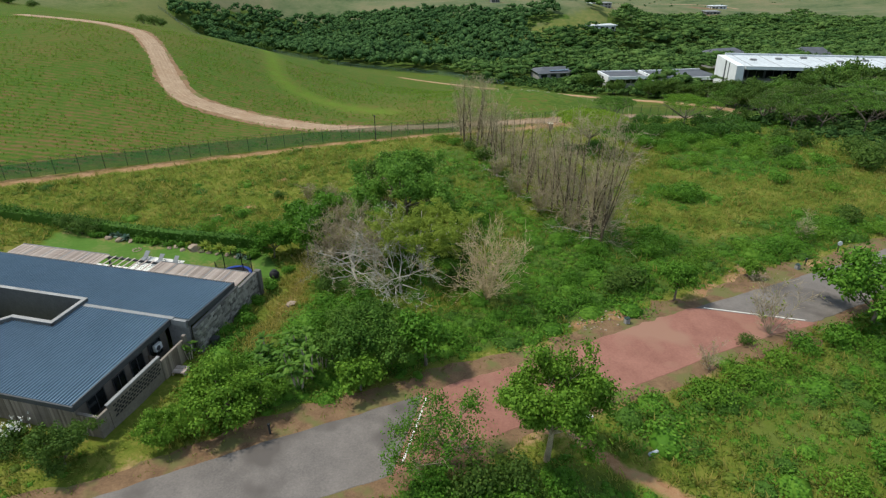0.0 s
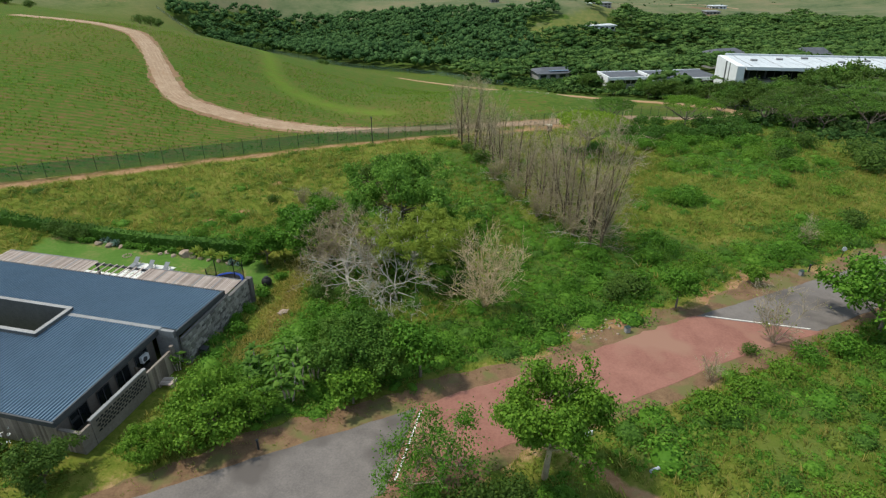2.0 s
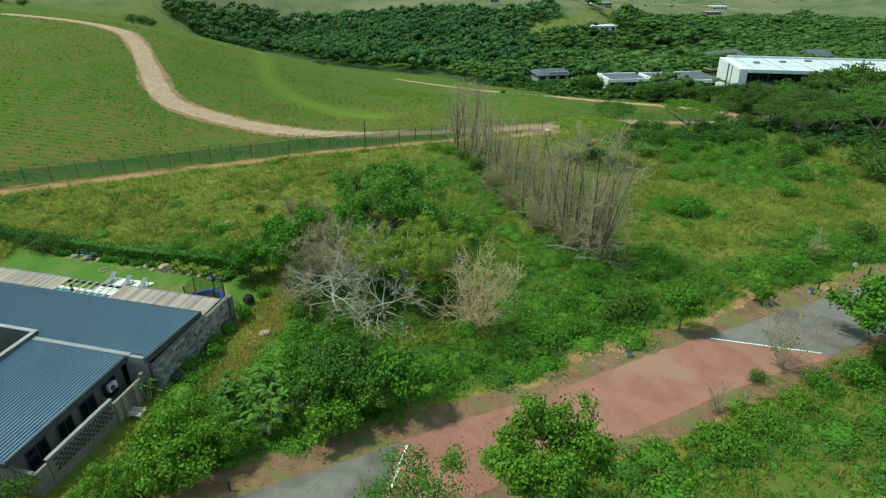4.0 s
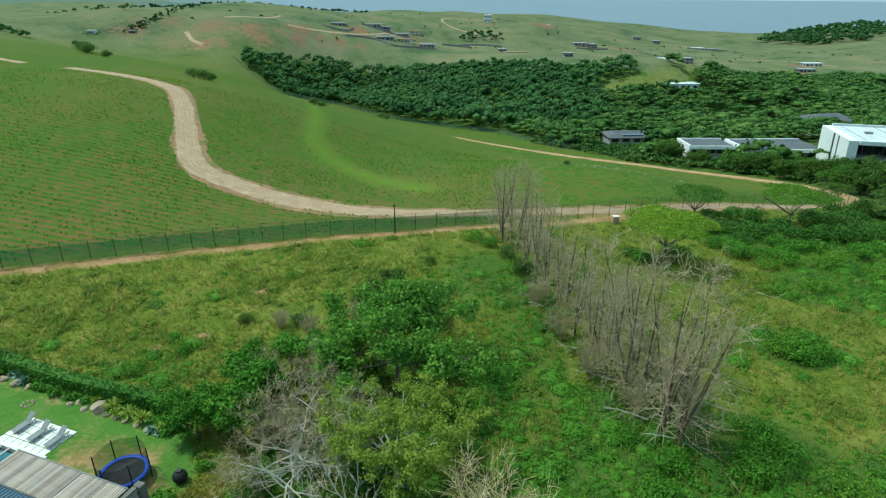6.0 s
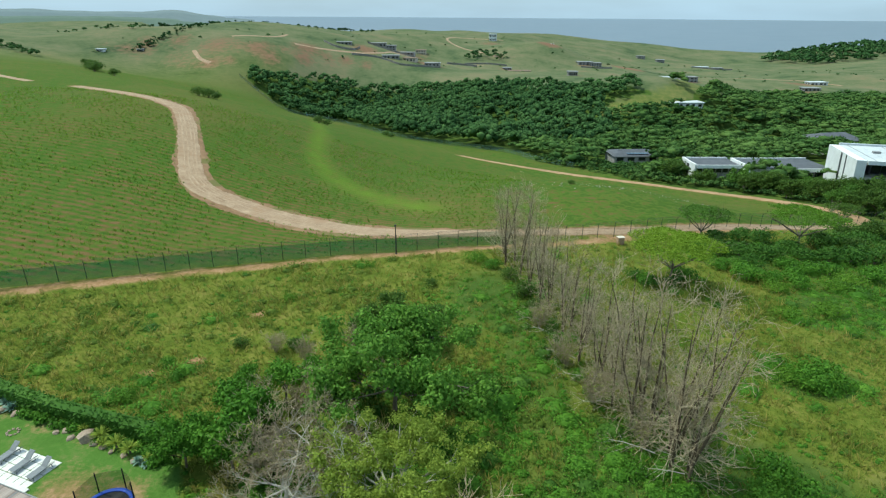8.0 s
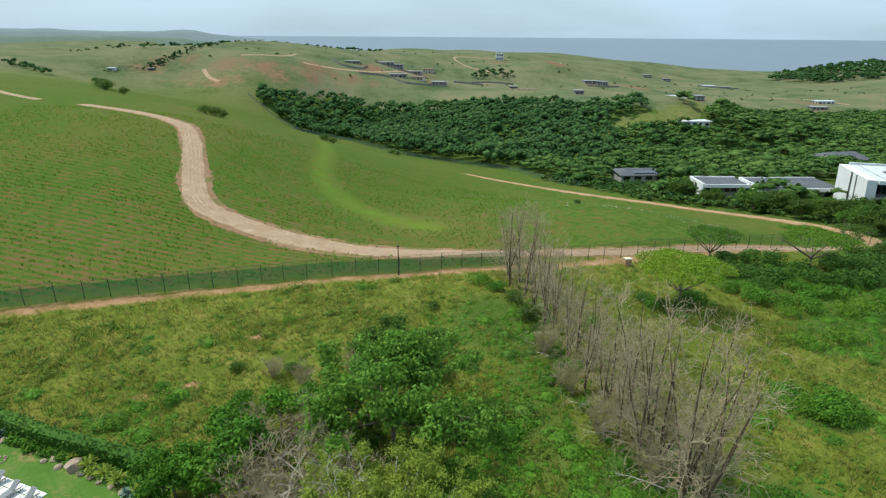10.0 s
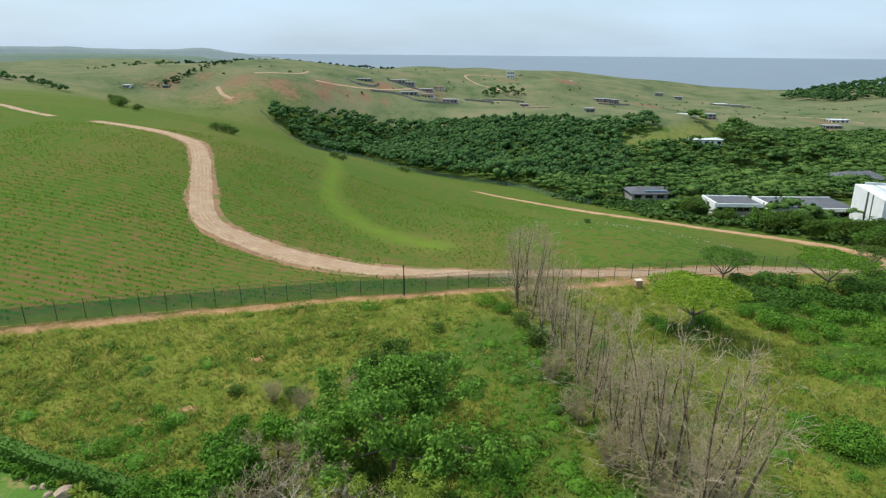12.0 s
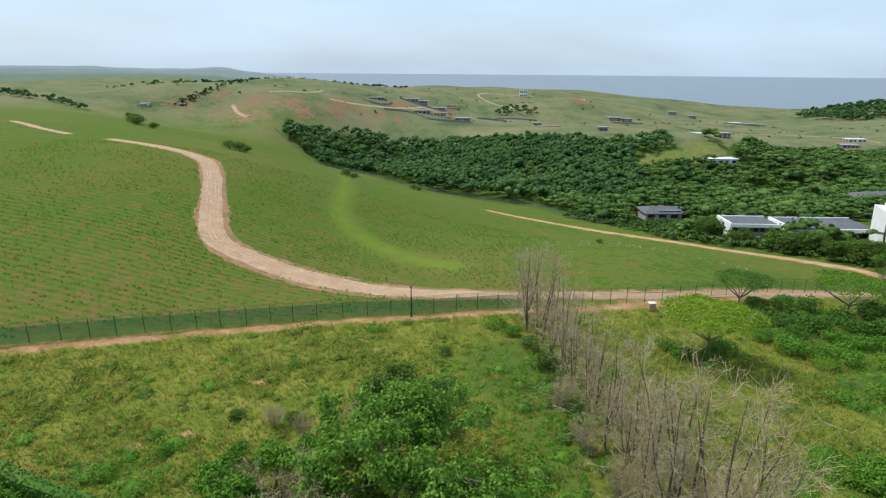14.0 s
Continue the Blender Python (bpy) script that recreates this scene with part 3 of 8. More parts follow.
def cut_line(line, x0, x1, step=1.0):
    pts = smooth_line(line, step)
    return [p for p in pts if x0 <= p[0] <= x1]


LINE_WEST, LINE_EAST, LINE_FAR = -6.15, 29.05, 59.0
SKEW_WEST, SKEW_EAST = 0.8, -1.36
tagged(ribbon("road_verge", ROAD, 5.6, 5.0, 0.02, M_VERGE, 2.2, 0.2), "bare red-brown earth verge along the road", "verge", kind="structure")
tagged(ribbon("road_asphalt_west", cut_line(ROAD, -140, LINE_WEST + 0.6), 3.2, 3.2, 0.045, M_ASPHALT, 0.4, skew=(0.0, SKEW_WEST)), "worn grey asphalt road with pale dust", "road", kind="structure")
tagged(ribbon("road_red", cut_line(ROAD, LINE_WEST - 0.5, LINE_EAST + 0.2), 3.3, 3.3, 0.05, M_REDPAVE, 0.6, skew=(SKEW_WEST, SKEW_EAST)), "brick-red paved stretch of estate road", "road", kind="structure")
tagged(ribbon("road_asphalt_east", cut_line(ROAD, LINE_EAST - 0.6, LINE_FAR + 0.6), 3.2, 3.2, 0.045, M_ASPHALT, 0.4, skew=(SKEW_EAST, 0.0)), "worn grey asphalt road", "road", kind="structure")
tagged(ribbon("road_red_far", cut_line(ROAD, LINE_FAR - 0.2, 150), 3.4, 3.4, 0.05, M_REDPAVE, 0.5), "brick-red paved stretch of estate road", "road", kind="structure")

# sea beyond the hills
bm = bmesh.new()
rows = []
for k in range(25):
    r = 900 + 3900 * (k / 24)
    zr = -72 + 82 * (k / 24) ** 1.0
    rows.append([bm.verts.new((r * math.sin(a), r * math.cos(a), zr)) for a in np.radians(np.linspace(-60, 100, 60))])
for a, b in zip(rows, rows[1:]):
    for i in range(len(a) - 1):
        bm.faces.new((a[i], a[i + 1], b[i + 1], b[i]))
tagged(new("sea", from_bm("sea", bm, M_SEA, True)), "grey-blue sea reaching the hazy horizon", "sea", kind="structure")

# hazy ridges far beyond the land, seen over the western hills
def far_ridge(name, dist, a0, a1, height, swell, seed, mat):
    bm = bmesh.new()
    rows = []
    for a in np.linspace(a0, a1, 90):
        h = height + swell * (noise.noise(Vector((a * 7, seed, 0))) + 0.4 * noise.noise(Vector((a * 23, seed, 0))))
        h *= min(1.0, max(0.0, (a1 - a) / 0.10))
        rows.append([bm.verts.new((d * math.sin(a), d * math.cos(a), z)) for d, z in ((dist - 250, -60), (dist - 60, h * 0.6), (dist, h + 33 * min(1.0, (a1 - a) / 0.05) - 33), (dist + 200, -60))])
    for r0, r1 in zip(rows, rows[1:]):
        for i in range(3):
            bm.faces.new((r0[i], r1[i], r1[i + 1], r0[i + 1]))
    bmesh.ops.recalc_face_normals(bm, faces=bm.faces)
    tagged(new(name, from_bm(name, bm, mat, True)), "pale hazy ridge of hills near the horizon", "hills", kind="structure")


# distance haze is put into the base colours of these ridges
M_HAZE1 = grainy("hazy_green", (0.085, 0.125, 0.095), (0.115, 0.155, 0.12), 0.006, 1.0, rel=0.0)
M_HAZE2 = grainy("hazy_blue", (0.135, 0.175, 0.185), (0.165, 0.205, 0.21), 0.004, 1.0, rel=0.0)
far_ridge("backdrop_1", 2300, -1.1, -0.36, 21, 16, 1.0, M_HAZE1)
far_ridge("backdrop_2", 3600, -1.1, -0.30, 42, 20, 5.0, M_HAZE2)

# ---- more materials ----
M_OLIVE = leafy("olive_leaves", (0.165, 0.230, 0.035), (0.286, 0.363, 0.057), (0.418, 0.480, 0.092), trans=0.45)
M_BRIGHT = leafy("bright_leaves", (0.055, 0.122, 0.012), (0.122, 0.239, 0.023), (0.205, 0.338, 0.039))
M_DEEP = leafy("deep_green_leaves", (0.031, 0.066, 0.013), (0.077, 0.141, 0.024), (0.154, 0.233, 0.042), trans=0.38)
M_DARKLEAF = leafy("glossy_dark_leaves", (0.056, 0.132, 0.018), (0.128, 0.262, 0.037), (0.246, 0.410, 0.066), trans=0.42)
M_ACACIA = leafy("acacia_leaves", (0.105, 0.179, 0.015), (0.204, 0.313, 0.027), (0.301, 0.417, 0.048))
M_UNDER = leafy("undergrowth_leaves", (0.035, 0.094, 0.010), (0.087, 0.208, 0.020), (0.164, 0.311, 0.035))
M_GRASS = leafy("grass_blades", (0.106, 0.164, 0.021), (0.197, 0.250, 0.039), (0.331, 0.321, 0.078), trans=0.45)
M_TUSSOCK = leafy("tussock_leaves", (0.080, 0.139, 0.019), (0.160, 0.225, 0.034), (0.288, 0.321, 0.062), trans=0.42)
M_DRYGRASS = leafy("dry_grass_blades", (0.191, 0.202, 0.035), (0.351, 0.321, 0.078), (0.554, 0.442, 0.140), trans=0.45)
M_BLUELEAF = leafy("blue_green_leaves", (0.090, 0.165, 0.128), (0.180, 0.285, 0.217), (0.300, 0.420, 0.319), trans=0.1)
M_HEDGE = leafy("hedge_leaves", (0.030, 0.078, 0.013), (0.064, 0.146, 0.020), (0.124, 0.234, 0.038))
M_FLOWER = leafy("white_petals", (0.6, 0.6, 0.56), (0.75, 0.75, 0.7), (0.85, 0.85, 0.8))
M_TWIG = grainy("dry_twigs", (0.25, 0.2, 0.125), (0.485, 0.4, 0.262), 2.0, 0.95)
M_DEADBARK = grainy("dead_bark", (0.06, 0.044, 0.028), (0.175, 0.132, 0.084), 3.0, 0.95)
M_PALE = grainy("bleached_wood", (0.33, 0.305, 0.25), (0.5, 0.465, 0.39), 2.0, 0.9)
M_PINK = grainy("russet_twigs", (0.4, 0.3, 0.17), (0.64, 0.5, 0.31), 2.0, 0.95)
M_FASCIA = grainy("charcoal_fascia", (0.045, 0.047, 0.05), (0.075, 0.077, 0.08), 1.0, 0.6)
M_FLASH = grainy("pale_flashing", (0.19, 0.19, 0.19), (0.28, 0.28, 0.275), 1.0, 0.6)
M_MORTAR = grainy("stone_mortar", (0.10, 0.095, 0.085), (0.16, 0.15, 0.135), 2.0, 0.95)
M_TIMBER = grainy("weathered_timber", (0.34, 0.27, 0.22), (0.56, 0.48, 0.4), 1.6, 0.9, fine=7, rel=0.25)
M_CONCRETE = grainy("board_marked_concrete", (0.15, 0.125, 0.105), (0.27, 0.235, 0.2), 0.9, 0.9, fine=6, rel=0.3)
M_PAVER = grainy("pale_paver", (0.58, 0.56, 0.52), (0.78, 0.76, 0.72), 1.4, 0.85)
M_CUSHION = grainy("grey_sling", (0.17, 0.18, 0.19), (0.25, 0.26, 0.27), 4.0, 0.85)
M_BLUEPAD = grainy("blue_vinyl", (0.015, 0.05, 0.32), (0.025, 0.08, 0.45), 3.0, 0.5)
M_BLACK = grainy("black_mat", (0.008, 0.008, 0.009), (0.02, 0.02, 0.021), 3.0, 0.7)
M_ROCK = grainy("garden_rock", (0.2, 0.145, 0.10), (0.42, 0.33, 0.25), 1.5, 0.95, fine=5, rel=0.6)
M_BANKSTONE = grainy("pale_fieldstone", (0.3, 0.27, 0.22), (0.48, 0.44, 0.36), 1.5, 0.95)
M_GREENPOST = grainy("green_post", (0.012, 0.03, 0.024), (0.025, 0.05, 0.04), 3.0, 0.6)
M_CREAM = grainy("cream_plaster", (0.5, 0.43, 0.34), (0.66, 0.58, 0.48), 2.0, 0.9)
M_OCHRE = grainy("ochre_plaster", (0.3, 0.19, 0.11), (0.44, 0.3, 0.19), 2.0, 0.9)
M_CHARROOF = grainy("charcoal_roof", (0.06, 0.065, 0.075), (0.12, 0.125, 0.14), 0.4, 0.7)
M_PALEROOF = grainy("pale_roof", (0.42, 0.45, 0.47), (0.58, 0.61, 0.63), 0.25, 0.7)
M_BROWNROOF = grainy("brown_tile", (0.15, 0.10, 0.07), (0.27, 0.19, 0.14), 0.8, 0.9)
M_GREYWALL = grainy("grey_plaster", (0.22, 0.215, 0.21), (0.36, 0.35, 0.34), 0.5, 0.9)

# grey plaster, its colour darkened for the shade inside the courtyard
M_COURT = grainy("shaded_courtyard_plaster", (0.09, 0.09, 0.09), (0.14, 0.138, 0.135), 0.8, 0.9)


def boarded(name, dark, light, rough=0.9):
    """Boards that each have their own tone, with streaks running down them."""
    m, nt, bsdf = base(name, rough, 0, 0.2)
    co = nt.nodes.new("ShaderNodeTexCoord").outputs["Object"]
    mp = nt.nodes.new("ShaderNodeMapping")
    mp.inputs["Scale"].default_value = (5.0, 1.2, 0.6)
    nt.links.new(co, mp.inputs["Vector"])
    info = nt.nodes.new("ShaderNodeObjectInfo")
    n = noise_node(nt, 1.5, 5, 0.65, mp.outputs["Vector"])
    f = math_node(nt, "ADD", math_node(nt, "MULTIPLY", n.outputs["Fac"], 0.55), math_node(nt, "MULTIPLY", info.outputs["Random"], 0.45))
    r = ramp_node(nt, [(0.2, dark), (0.8, light)])
    nt.links.new(f, r.inputs["Fac"])
    nt.links.new(r.outputs["Color"], bsdf.inputs["Base Color"])
    bump(nt, bsdf, n.outputs["Fac"], 0.4, 0.01)
    return m


M_BOARD = boarded("stained_boards", (0.12, 0.095, 0.075), (0.36, 0.3, 0.24))
M_SLAT = boarded("weathered_slats", (0.24, 0.19, 0.16), (0.52, 0.43, 0.375))
M_STONE = boarded("fieldstone", (0.05, 0.046, 0.04), (0.36, 0.34, 0.3), 0.95)


def glass_material():
    m, nt, bsdf = base("dark_glass", 0.08, 0, 0.5)
    bsdf.inputs["Base Color"].default_value = (0.012, 0.016, 0.018, 1)
    return m


def netting(name, colour, cover):
    """Woven mesh, finer than the eye can part: some of it is thread, the rest is air."""
    m, nt, bsdf = base(name, 0.8, 0, 0.2)
    bsdf.inputs["Base Color"].default_value = (*colour, 1)
    tr = nt.nodes.new("ShaderNodeBsdfTransparent")
    co = nt.nodes.new("ShaderNodeTexCoord").outputs["Object"]
    n = noise_node(nt, 0.8, 3, 0.6, co)
    f = math_node(nt, "ADD", math_node(nt, "MULTIPLY", n.outputs["Fac"], 0.3), cover - 0.15)
    mx = nt.nodes.new("ShaderNodeMixShader")
    nt.links.new(f, mx.inputs[0])
    nt.links.new(tr.outputs[0], mx.inputs[1])
    nt.links.new(bsdf.outputs[0], mx.inputs[2])
    nt.links.new(mx.outputs[0], nt.nodes["Material Output"].inputs["Surface"])
    return m


M_GLASS = glass_material()
M_NET = netting("green_fence_mesh", (0.018, 0.17, 0.075), 0.58)
M_WIREMESH = netting("thin_wire_mesh", (0.03, 0.05, 0.04), 0.2)
M_SAFETYNET = netting("black_safety_net", (0.01, 0.012, 0.012), 0.4)
M_CANE = leafy("cane_blades", (0.105, 0.180, 0.018), (0.165, 0.277, 0.029), (0.255, 0.375, 0.051), trans=0.45)
M_NET2 = netting("blue_green_mesh", (0.1, 0.17, 0.15), 0.32)
M_SITEWALL = grainy("site_wall", (0.16, 0.145, 0.13), (0.3, 0.28, 0.25), 0.3, 0.95)
M_POOL, pool_nt, pool_bsdf = base("pool_water", 0.06, 0, 0.5)
pool_noise = noise_node(pool_nt, 3.0, 3, 0.5, pool_nt.nodes.new("ShaderNodeTexCoord").outputs["Object"])
pool_ramp = ramp_node(pool_nt, [(0.3, (0.02, 0.09, 0.13)), (0.7, (0.05, 0.17, 0.22))])
pool_nt.links.new(pool_noise.outputs["Fac"], pool_ramp.inputs["Fac"])
pool_nt.links.new(pool_ramp.outputs["Color"], pool_bsdf.inputs["Base Color"])
bump(pool_nt, pool_bsdf, pool_noise.outputs["Fac"], 0.15, 0.02)

# ---- vegetation: tools ----
rng = np.random.default_rng(5)


def leaf_cards(centres, size, rng, up=0.5, bend=0.25, aspect=1.5, face=None):
    """Small bent leaf sprays (two triangles hinged) at the given points, turned along face where given. Returns points and triangles."""
    n = len(centres)
    nor = rng.normal(size=(n, 3)) + np.array([0, 0, up])
    if face is not None:
        nor = rng.normal(size=(n, 3)) * 0.42 + face + np.array([0, 0, up * 0.25])
    nor /= np.linalg.norm(nor, axis=1)[:, None]
    t = np.cross(nor, rng.normal(size=(n, 3)))
    t /= np.linalg.norm(t, axis=1)[:, None]
    b = np.cross(nor, t)
    s = size * rng.uniform(0.6, 1.35, (n, 1))
    p0 = centres - t * s * 0.5 * aspect
    p1 = centres - b * s * 0.5 - nor * s * bend
    p2 = centres + t * s * 0.5 * aspect - nor * s * bend * 0.6
    p3 = centres + b * s * 0.5 - nor * s * bend
    v = np.stack([p0, p1, p2, p3], 1).reshape(-1, 3)
    k = np.arange(n)[:, None] * 4
    f = np.concatenate([k + [0, 1, 2], k + [0, 2, 3]], 1).reshape(-1, 3)
    return v, f


def join_arrays(parts):
    vs, fs, o = [], [], 0
    for v, f in parts:
        vs.append(v)
        fs.append(f + o)
        o += len(v)
    return np.concatenate(vs), np.concatenate(fs)


def stuff(name, v, f, mat, label, category):
    me = poly_mesh(name, v, f)
    me.materials.append(mat)
    return tagged(new(name, me), label, category, kind="stuff")


def scatter(poly, spacing, rng, avoid=None):
    xs, ys = [p[0] for p in poly], [p[1] for p in poly]
    gx, gy = np.meshgrid(np.arange(min(xs), max(xs), spacing), np.arange(min(ys), max(ys), spacing))
    x = gx.ravel() + rng.uniform(-0.48, 0.48, gx.size) * spacing
    y = gy.ravel() + rng.uniform(-0.48, 0.48, gx.size) * spacing
    ok = inside(poly, x, y)
    if avoid is not None:
        ok &= ~avoid(x, y)
    return x[ok], y[ok]


# branches are rows of four points with four radii
def limb(rng, p, d, length, r0, r1, up, wob):
    pts = [p]
    for k in range(3):
        d = d + rng.normal(size=3) * wob + np.array([0, 0, up])
        d = d / np.linalg.norm(d)
        pts.append(pts[-1] + d * length / 3)
    rad = [r0, r0 + (r1 - r0) * 0.4, r0 + (r1 - r0) * 0.72, r1]
    return np.array(pts), np.array(rad)


def sprout(rng, parents, count, angle, length, start, ratio, up, wob, tip=0.25, least=0.006):
    """Child branches along parent branches. Lengths are shares of the parent's."""
    out = []
    for pts, rad in parents:
        plen = np.linalg.norm(np.diff(pts, axis=0), axis=1).sum()
        n = int(rng.integers(count[0], count[1] + 1))
        for k in range(n):
            s = rng.uniform(*start) * 3
            i = min(int(s), 2)
            w = s - i
            p = pts[i] * (1 - w) + pts[i + 1] * w
            d = pts[i + 1] - pts[i]
            d = d / np.linalg.norm(d)
            side = np.cross(d, rng.normal(size=3))
            side /= np.linalg.norm(side) + 1e-9
            a = radians(rng.uniform(*angle))
            r = max(least, (rad[i] * (1 - w) + rad[i + 1] * w) * ratio)
            out.append(limb(rng, p, d * math.cos(a) + side * math.sin(a), plen * rng.uniform(*length), r, max(least * 0.8, r * tip), up, wob))
    return out


def tubes(branches, sides=4):
    """Skin of all the branches at once."""
    P = np.array([b[0] for b in branches])
    R = np.array([b[1] for b in branches])
    n = len(P)
    T = np.gradient(P, axis=1)
    T /= np.linalg.norm(T, axis=2)[..., None] + 1e-9
    ref = np.where(np.abs(T[..., 2:3]) > 0.9, np.array([1.0, 0, 0]), np.array([0, 0, 1.0]))
    U = np.cross(T, ref)
    U /= np.linalg.norm(U, axis=2)[..., None] + 1e-9
    V = np.cross(T, U)
    a = np.arange(sides) * 2 * np.pi / sides
    ring = P[:, :, None] + R[:, :, None, None] * (U[:, :, None] * np.cos(a)[:, None] + V[:, :, None] * np.sin(a)[:, None])
    v = ring.reshape(-1, 3)
    b0 = (np.arange(n) * 4 * sides)[:, None, None] + (np.arange(3) * sides)[None, :, None]
    k = np.arange(sides)[None, None]
    k2 = (k + 1) % sides
    f = np.stack([b0 + k, b0 + k2, b0 + k2 + sides, b0 + k + sides], -1).reshape(-1, 4)
    return v, f


def straws(branches):
    """Thin twigs: three-sided, in two spans."""
    P = np.array([b[0] for b in branches])[:, [0, 2, 3]]
    R = np.array([b[1] for b in branches])[:, [0, 2, 3]]
    n = len(P)
    T = P[:, 2] - P[:, 0]
    T /= np.linalg.norm(T, axis=1)[:, None] + 1e-9
    U = np.cross(T, np.array([0.3, 0.2, 0.93]))
    U /= np.linalg.norm(U, axis=1)[:, None] + 1e-9
    V = np.cross(T, U)
    a = np.arange(3) * 2 * np.pi / 3
    off = U[:, None, None] * np.cos(a)[:, None] + V[:, None, None] * np.sin(a)[:, None]
    v = (P[:, :, None] + R[:, :, None, None] * off).reshape(-1, 3)
    b0 = (np.arange(n) * 9)[:, None, None] + (np.arange(2) * 3)[None, :, None]
    k = np.arange(3)[None, None]
    k2 = (k + 1) % 3
    return v, np.stack([b0 + k, b0 + k2, b0 + k2 + 3, b0 + k + 3], -1).reshape(-1, 4)


def array_part(name, v, f, mat, parent, label="", smooth=False):
    me = poly_mesh(name, v, f)
    me.materials.append(mat)
    if smooth:
        me.polygons.foreach_set("use_smooth", np.ones(len(me.polygons), bool))
    ob = new(name, me)
    ob.parent = parent
    if label:
        tagged(ob, label)
    return ob


def each_limb(branches, mat, parent, name="limb", sides=6):
    """Every main limb as a part of its own."""
    for b in branches:
        array_part(name, *tubes([b], sides), mat, parent, smooth=True)


def tips_of(branches):
    return np.array([b[0][3] for b in branches] + [b[0][2] for b in branches])


def crown_at(rng, tips, per, spread, card, flat=0.7, up=1.3, bend=0.22, aspect=1.5):
    c = np.repeat(tips, per, 0)
    d = rng.normal(size=c.shape)
    d[:, 2] = np.where(d[:, 2] < 0, d[:, 2] * 0.5, d[:, 2])
    face = d / np.linalg.norm(d, axis=1)[:, None]
    c = c + d * spread * np.array([1, 1, flat])
    return leaf_cards(c, card, rng, up, bend, aspect, face)


def broad_tree(name, label, seed, height, radius, bole, leaf, bark, per=16, spread=0.45, card=0.3, flat=0.8, limbs=(7, 9), twigs=(4, 6), dome=0.55, category="tree", up=0.08):
    """A branching tree with leaves in clumps at the ends of its twigs. Base at the origin."""
    r = np.random.default_rng(seed)
    ob = thing(name, (0, 0, 0), 0, label, category)
    r0 = 0.028 * height + 0.02
    trunk = [limb(r, np.array([0, 0, -0.3]), np.array([0.04, 0.02, 1.0]), bole + 0.3 + height * 0.22, r0, r0 * 0.55, 0.0, 0.06)]
    mains = []
    n = int(r.integers(*limbs))
    for k in range(n):
        a = 6.28 * k / n + r.uniform(-0.4, 0.4)
        el = r.uniform(0.25, 1.15)
        tgt = np.array([math.cos(a) * math.cos(el) * radius * 0.82, math.sin(a) * math.cos(el) * radius * 0.82, bole + (height - bole) * (0.30 + dome * math.sin(el))])
        s = trunk[0][0][2] * 0.5 + trunk[0][0][3] * 0.5 if k % 2 else trunk[0][0][2]
        d = tgt - s
        L = np.linalg.norm(d)
        mains.append(limb(r, s, d / L, L, r0 * 0.42, r0 * 0.14, 0.03, 0.1))
    second = sprout(r, mains, (4, 6), (25, 65), (0.3, 0.55), (0.35, 1.0), 0.6, up, 0.16)
    third = sprout(r, second, twigs, (25, 65), (0.35, 0.6), (0.3, 1.0), 0.6, up, 0.2)
    array_part("trunk", *tubes(trunk, 8), bark, ob, smooth=True)
    each_limb(mains, bark, ob)
    tagged(array_part("branchwork", *tubes(second, 4), bark, ob), kind="stuff")
    tips = np.concatenate([tips_of(third), tips_of(second)])
    array_part("crown", *crown_at(r, tips, per, spread, card, flat), leaf, ob)
    return ob


def bush(name, label, seed, radius, height, leaf, cards=420, card=0.22, lumps=7, bark=None, up=1.2):
    """A low rounded bush of several lobes of leaves over short stems."""
    r = np.random.default_rng(seed)
    ob = thing(name, (0, 0, 0), 0, label, "bush")
    stems, pts, facing = [], [], []
    for k in range(lumps):
        a, q = r.uniform(0, 6.28), r.uniform(0, 0.62) * radius
        c = np.array([q * math.cos(a), q * math.sin(a), height * r.uniform(0.3, 0.62)])
        d = c - np.array([0, 0, -0.1])
        stems.append(limb(r, np.array([0, 0, -0.15]), d / np.linalg.norm(d), np.linalg.norm(d), 0.03, 0.012, 0.02, 0.12))
        s = np.array([radius * 0.52, radius * 0.52, height * 0.42]) * r.uniform(0.75, 1.15)
        d = r.normal(size=(cards // lumps, 3))
        d[:, 2] = np.abs(d[:, 2]) * 1.1 - 0.35
        d /= np.linalg.norm(d, axis=1)[:, None]
        pts.append(c + d * s * r.uniform(0.72, 1.05, (len(d), 1)))
        facing.append(d)
    pts = np.concatenate(pts)
    pts[:, 2] = np.maximum(pts[:, 2], 0.08)
    tagged(array_part("stemwork", *tubes(stems, 4), bark or M_BARK, ob), kind="stuff")
    array_part("foliage", *leaf_cards(pts, card, r, up, 0.22, 1.4, np.concatenate(facing)), leaf, ob)
    return ob


def plant(ob, x, y, turn=0.0, scale=1.0, sink=0.05, squash=1.0):
    """Moves a thing built at the origin to its place on the ground."""
    ob.matrix_world = pose(x, y, ground_z(x, y) - sink, 0, 0, turn) @ Matrix.Diagonal((scale, scale, scale * squash, 1))
    return ob


def plant_copy(ob, x, y, turn=0.0, scale=1.0, sink=0.05, squash=1.0):
    made = copy_thing(ob, Matrix.Identity(4))
    return plant(made, x, y, turn, scale, sink, squash)


ICO = bmesh.new()
bmesh.ops.create_icosphere(ICO, subdivisions=1, radius=1.0)
ICO_V = np.array([v.co[:] for v in ICO.verts])
ICO_F = np.array([[v.index for v in f.verts] for f in ICO.faces])
ICO.free()


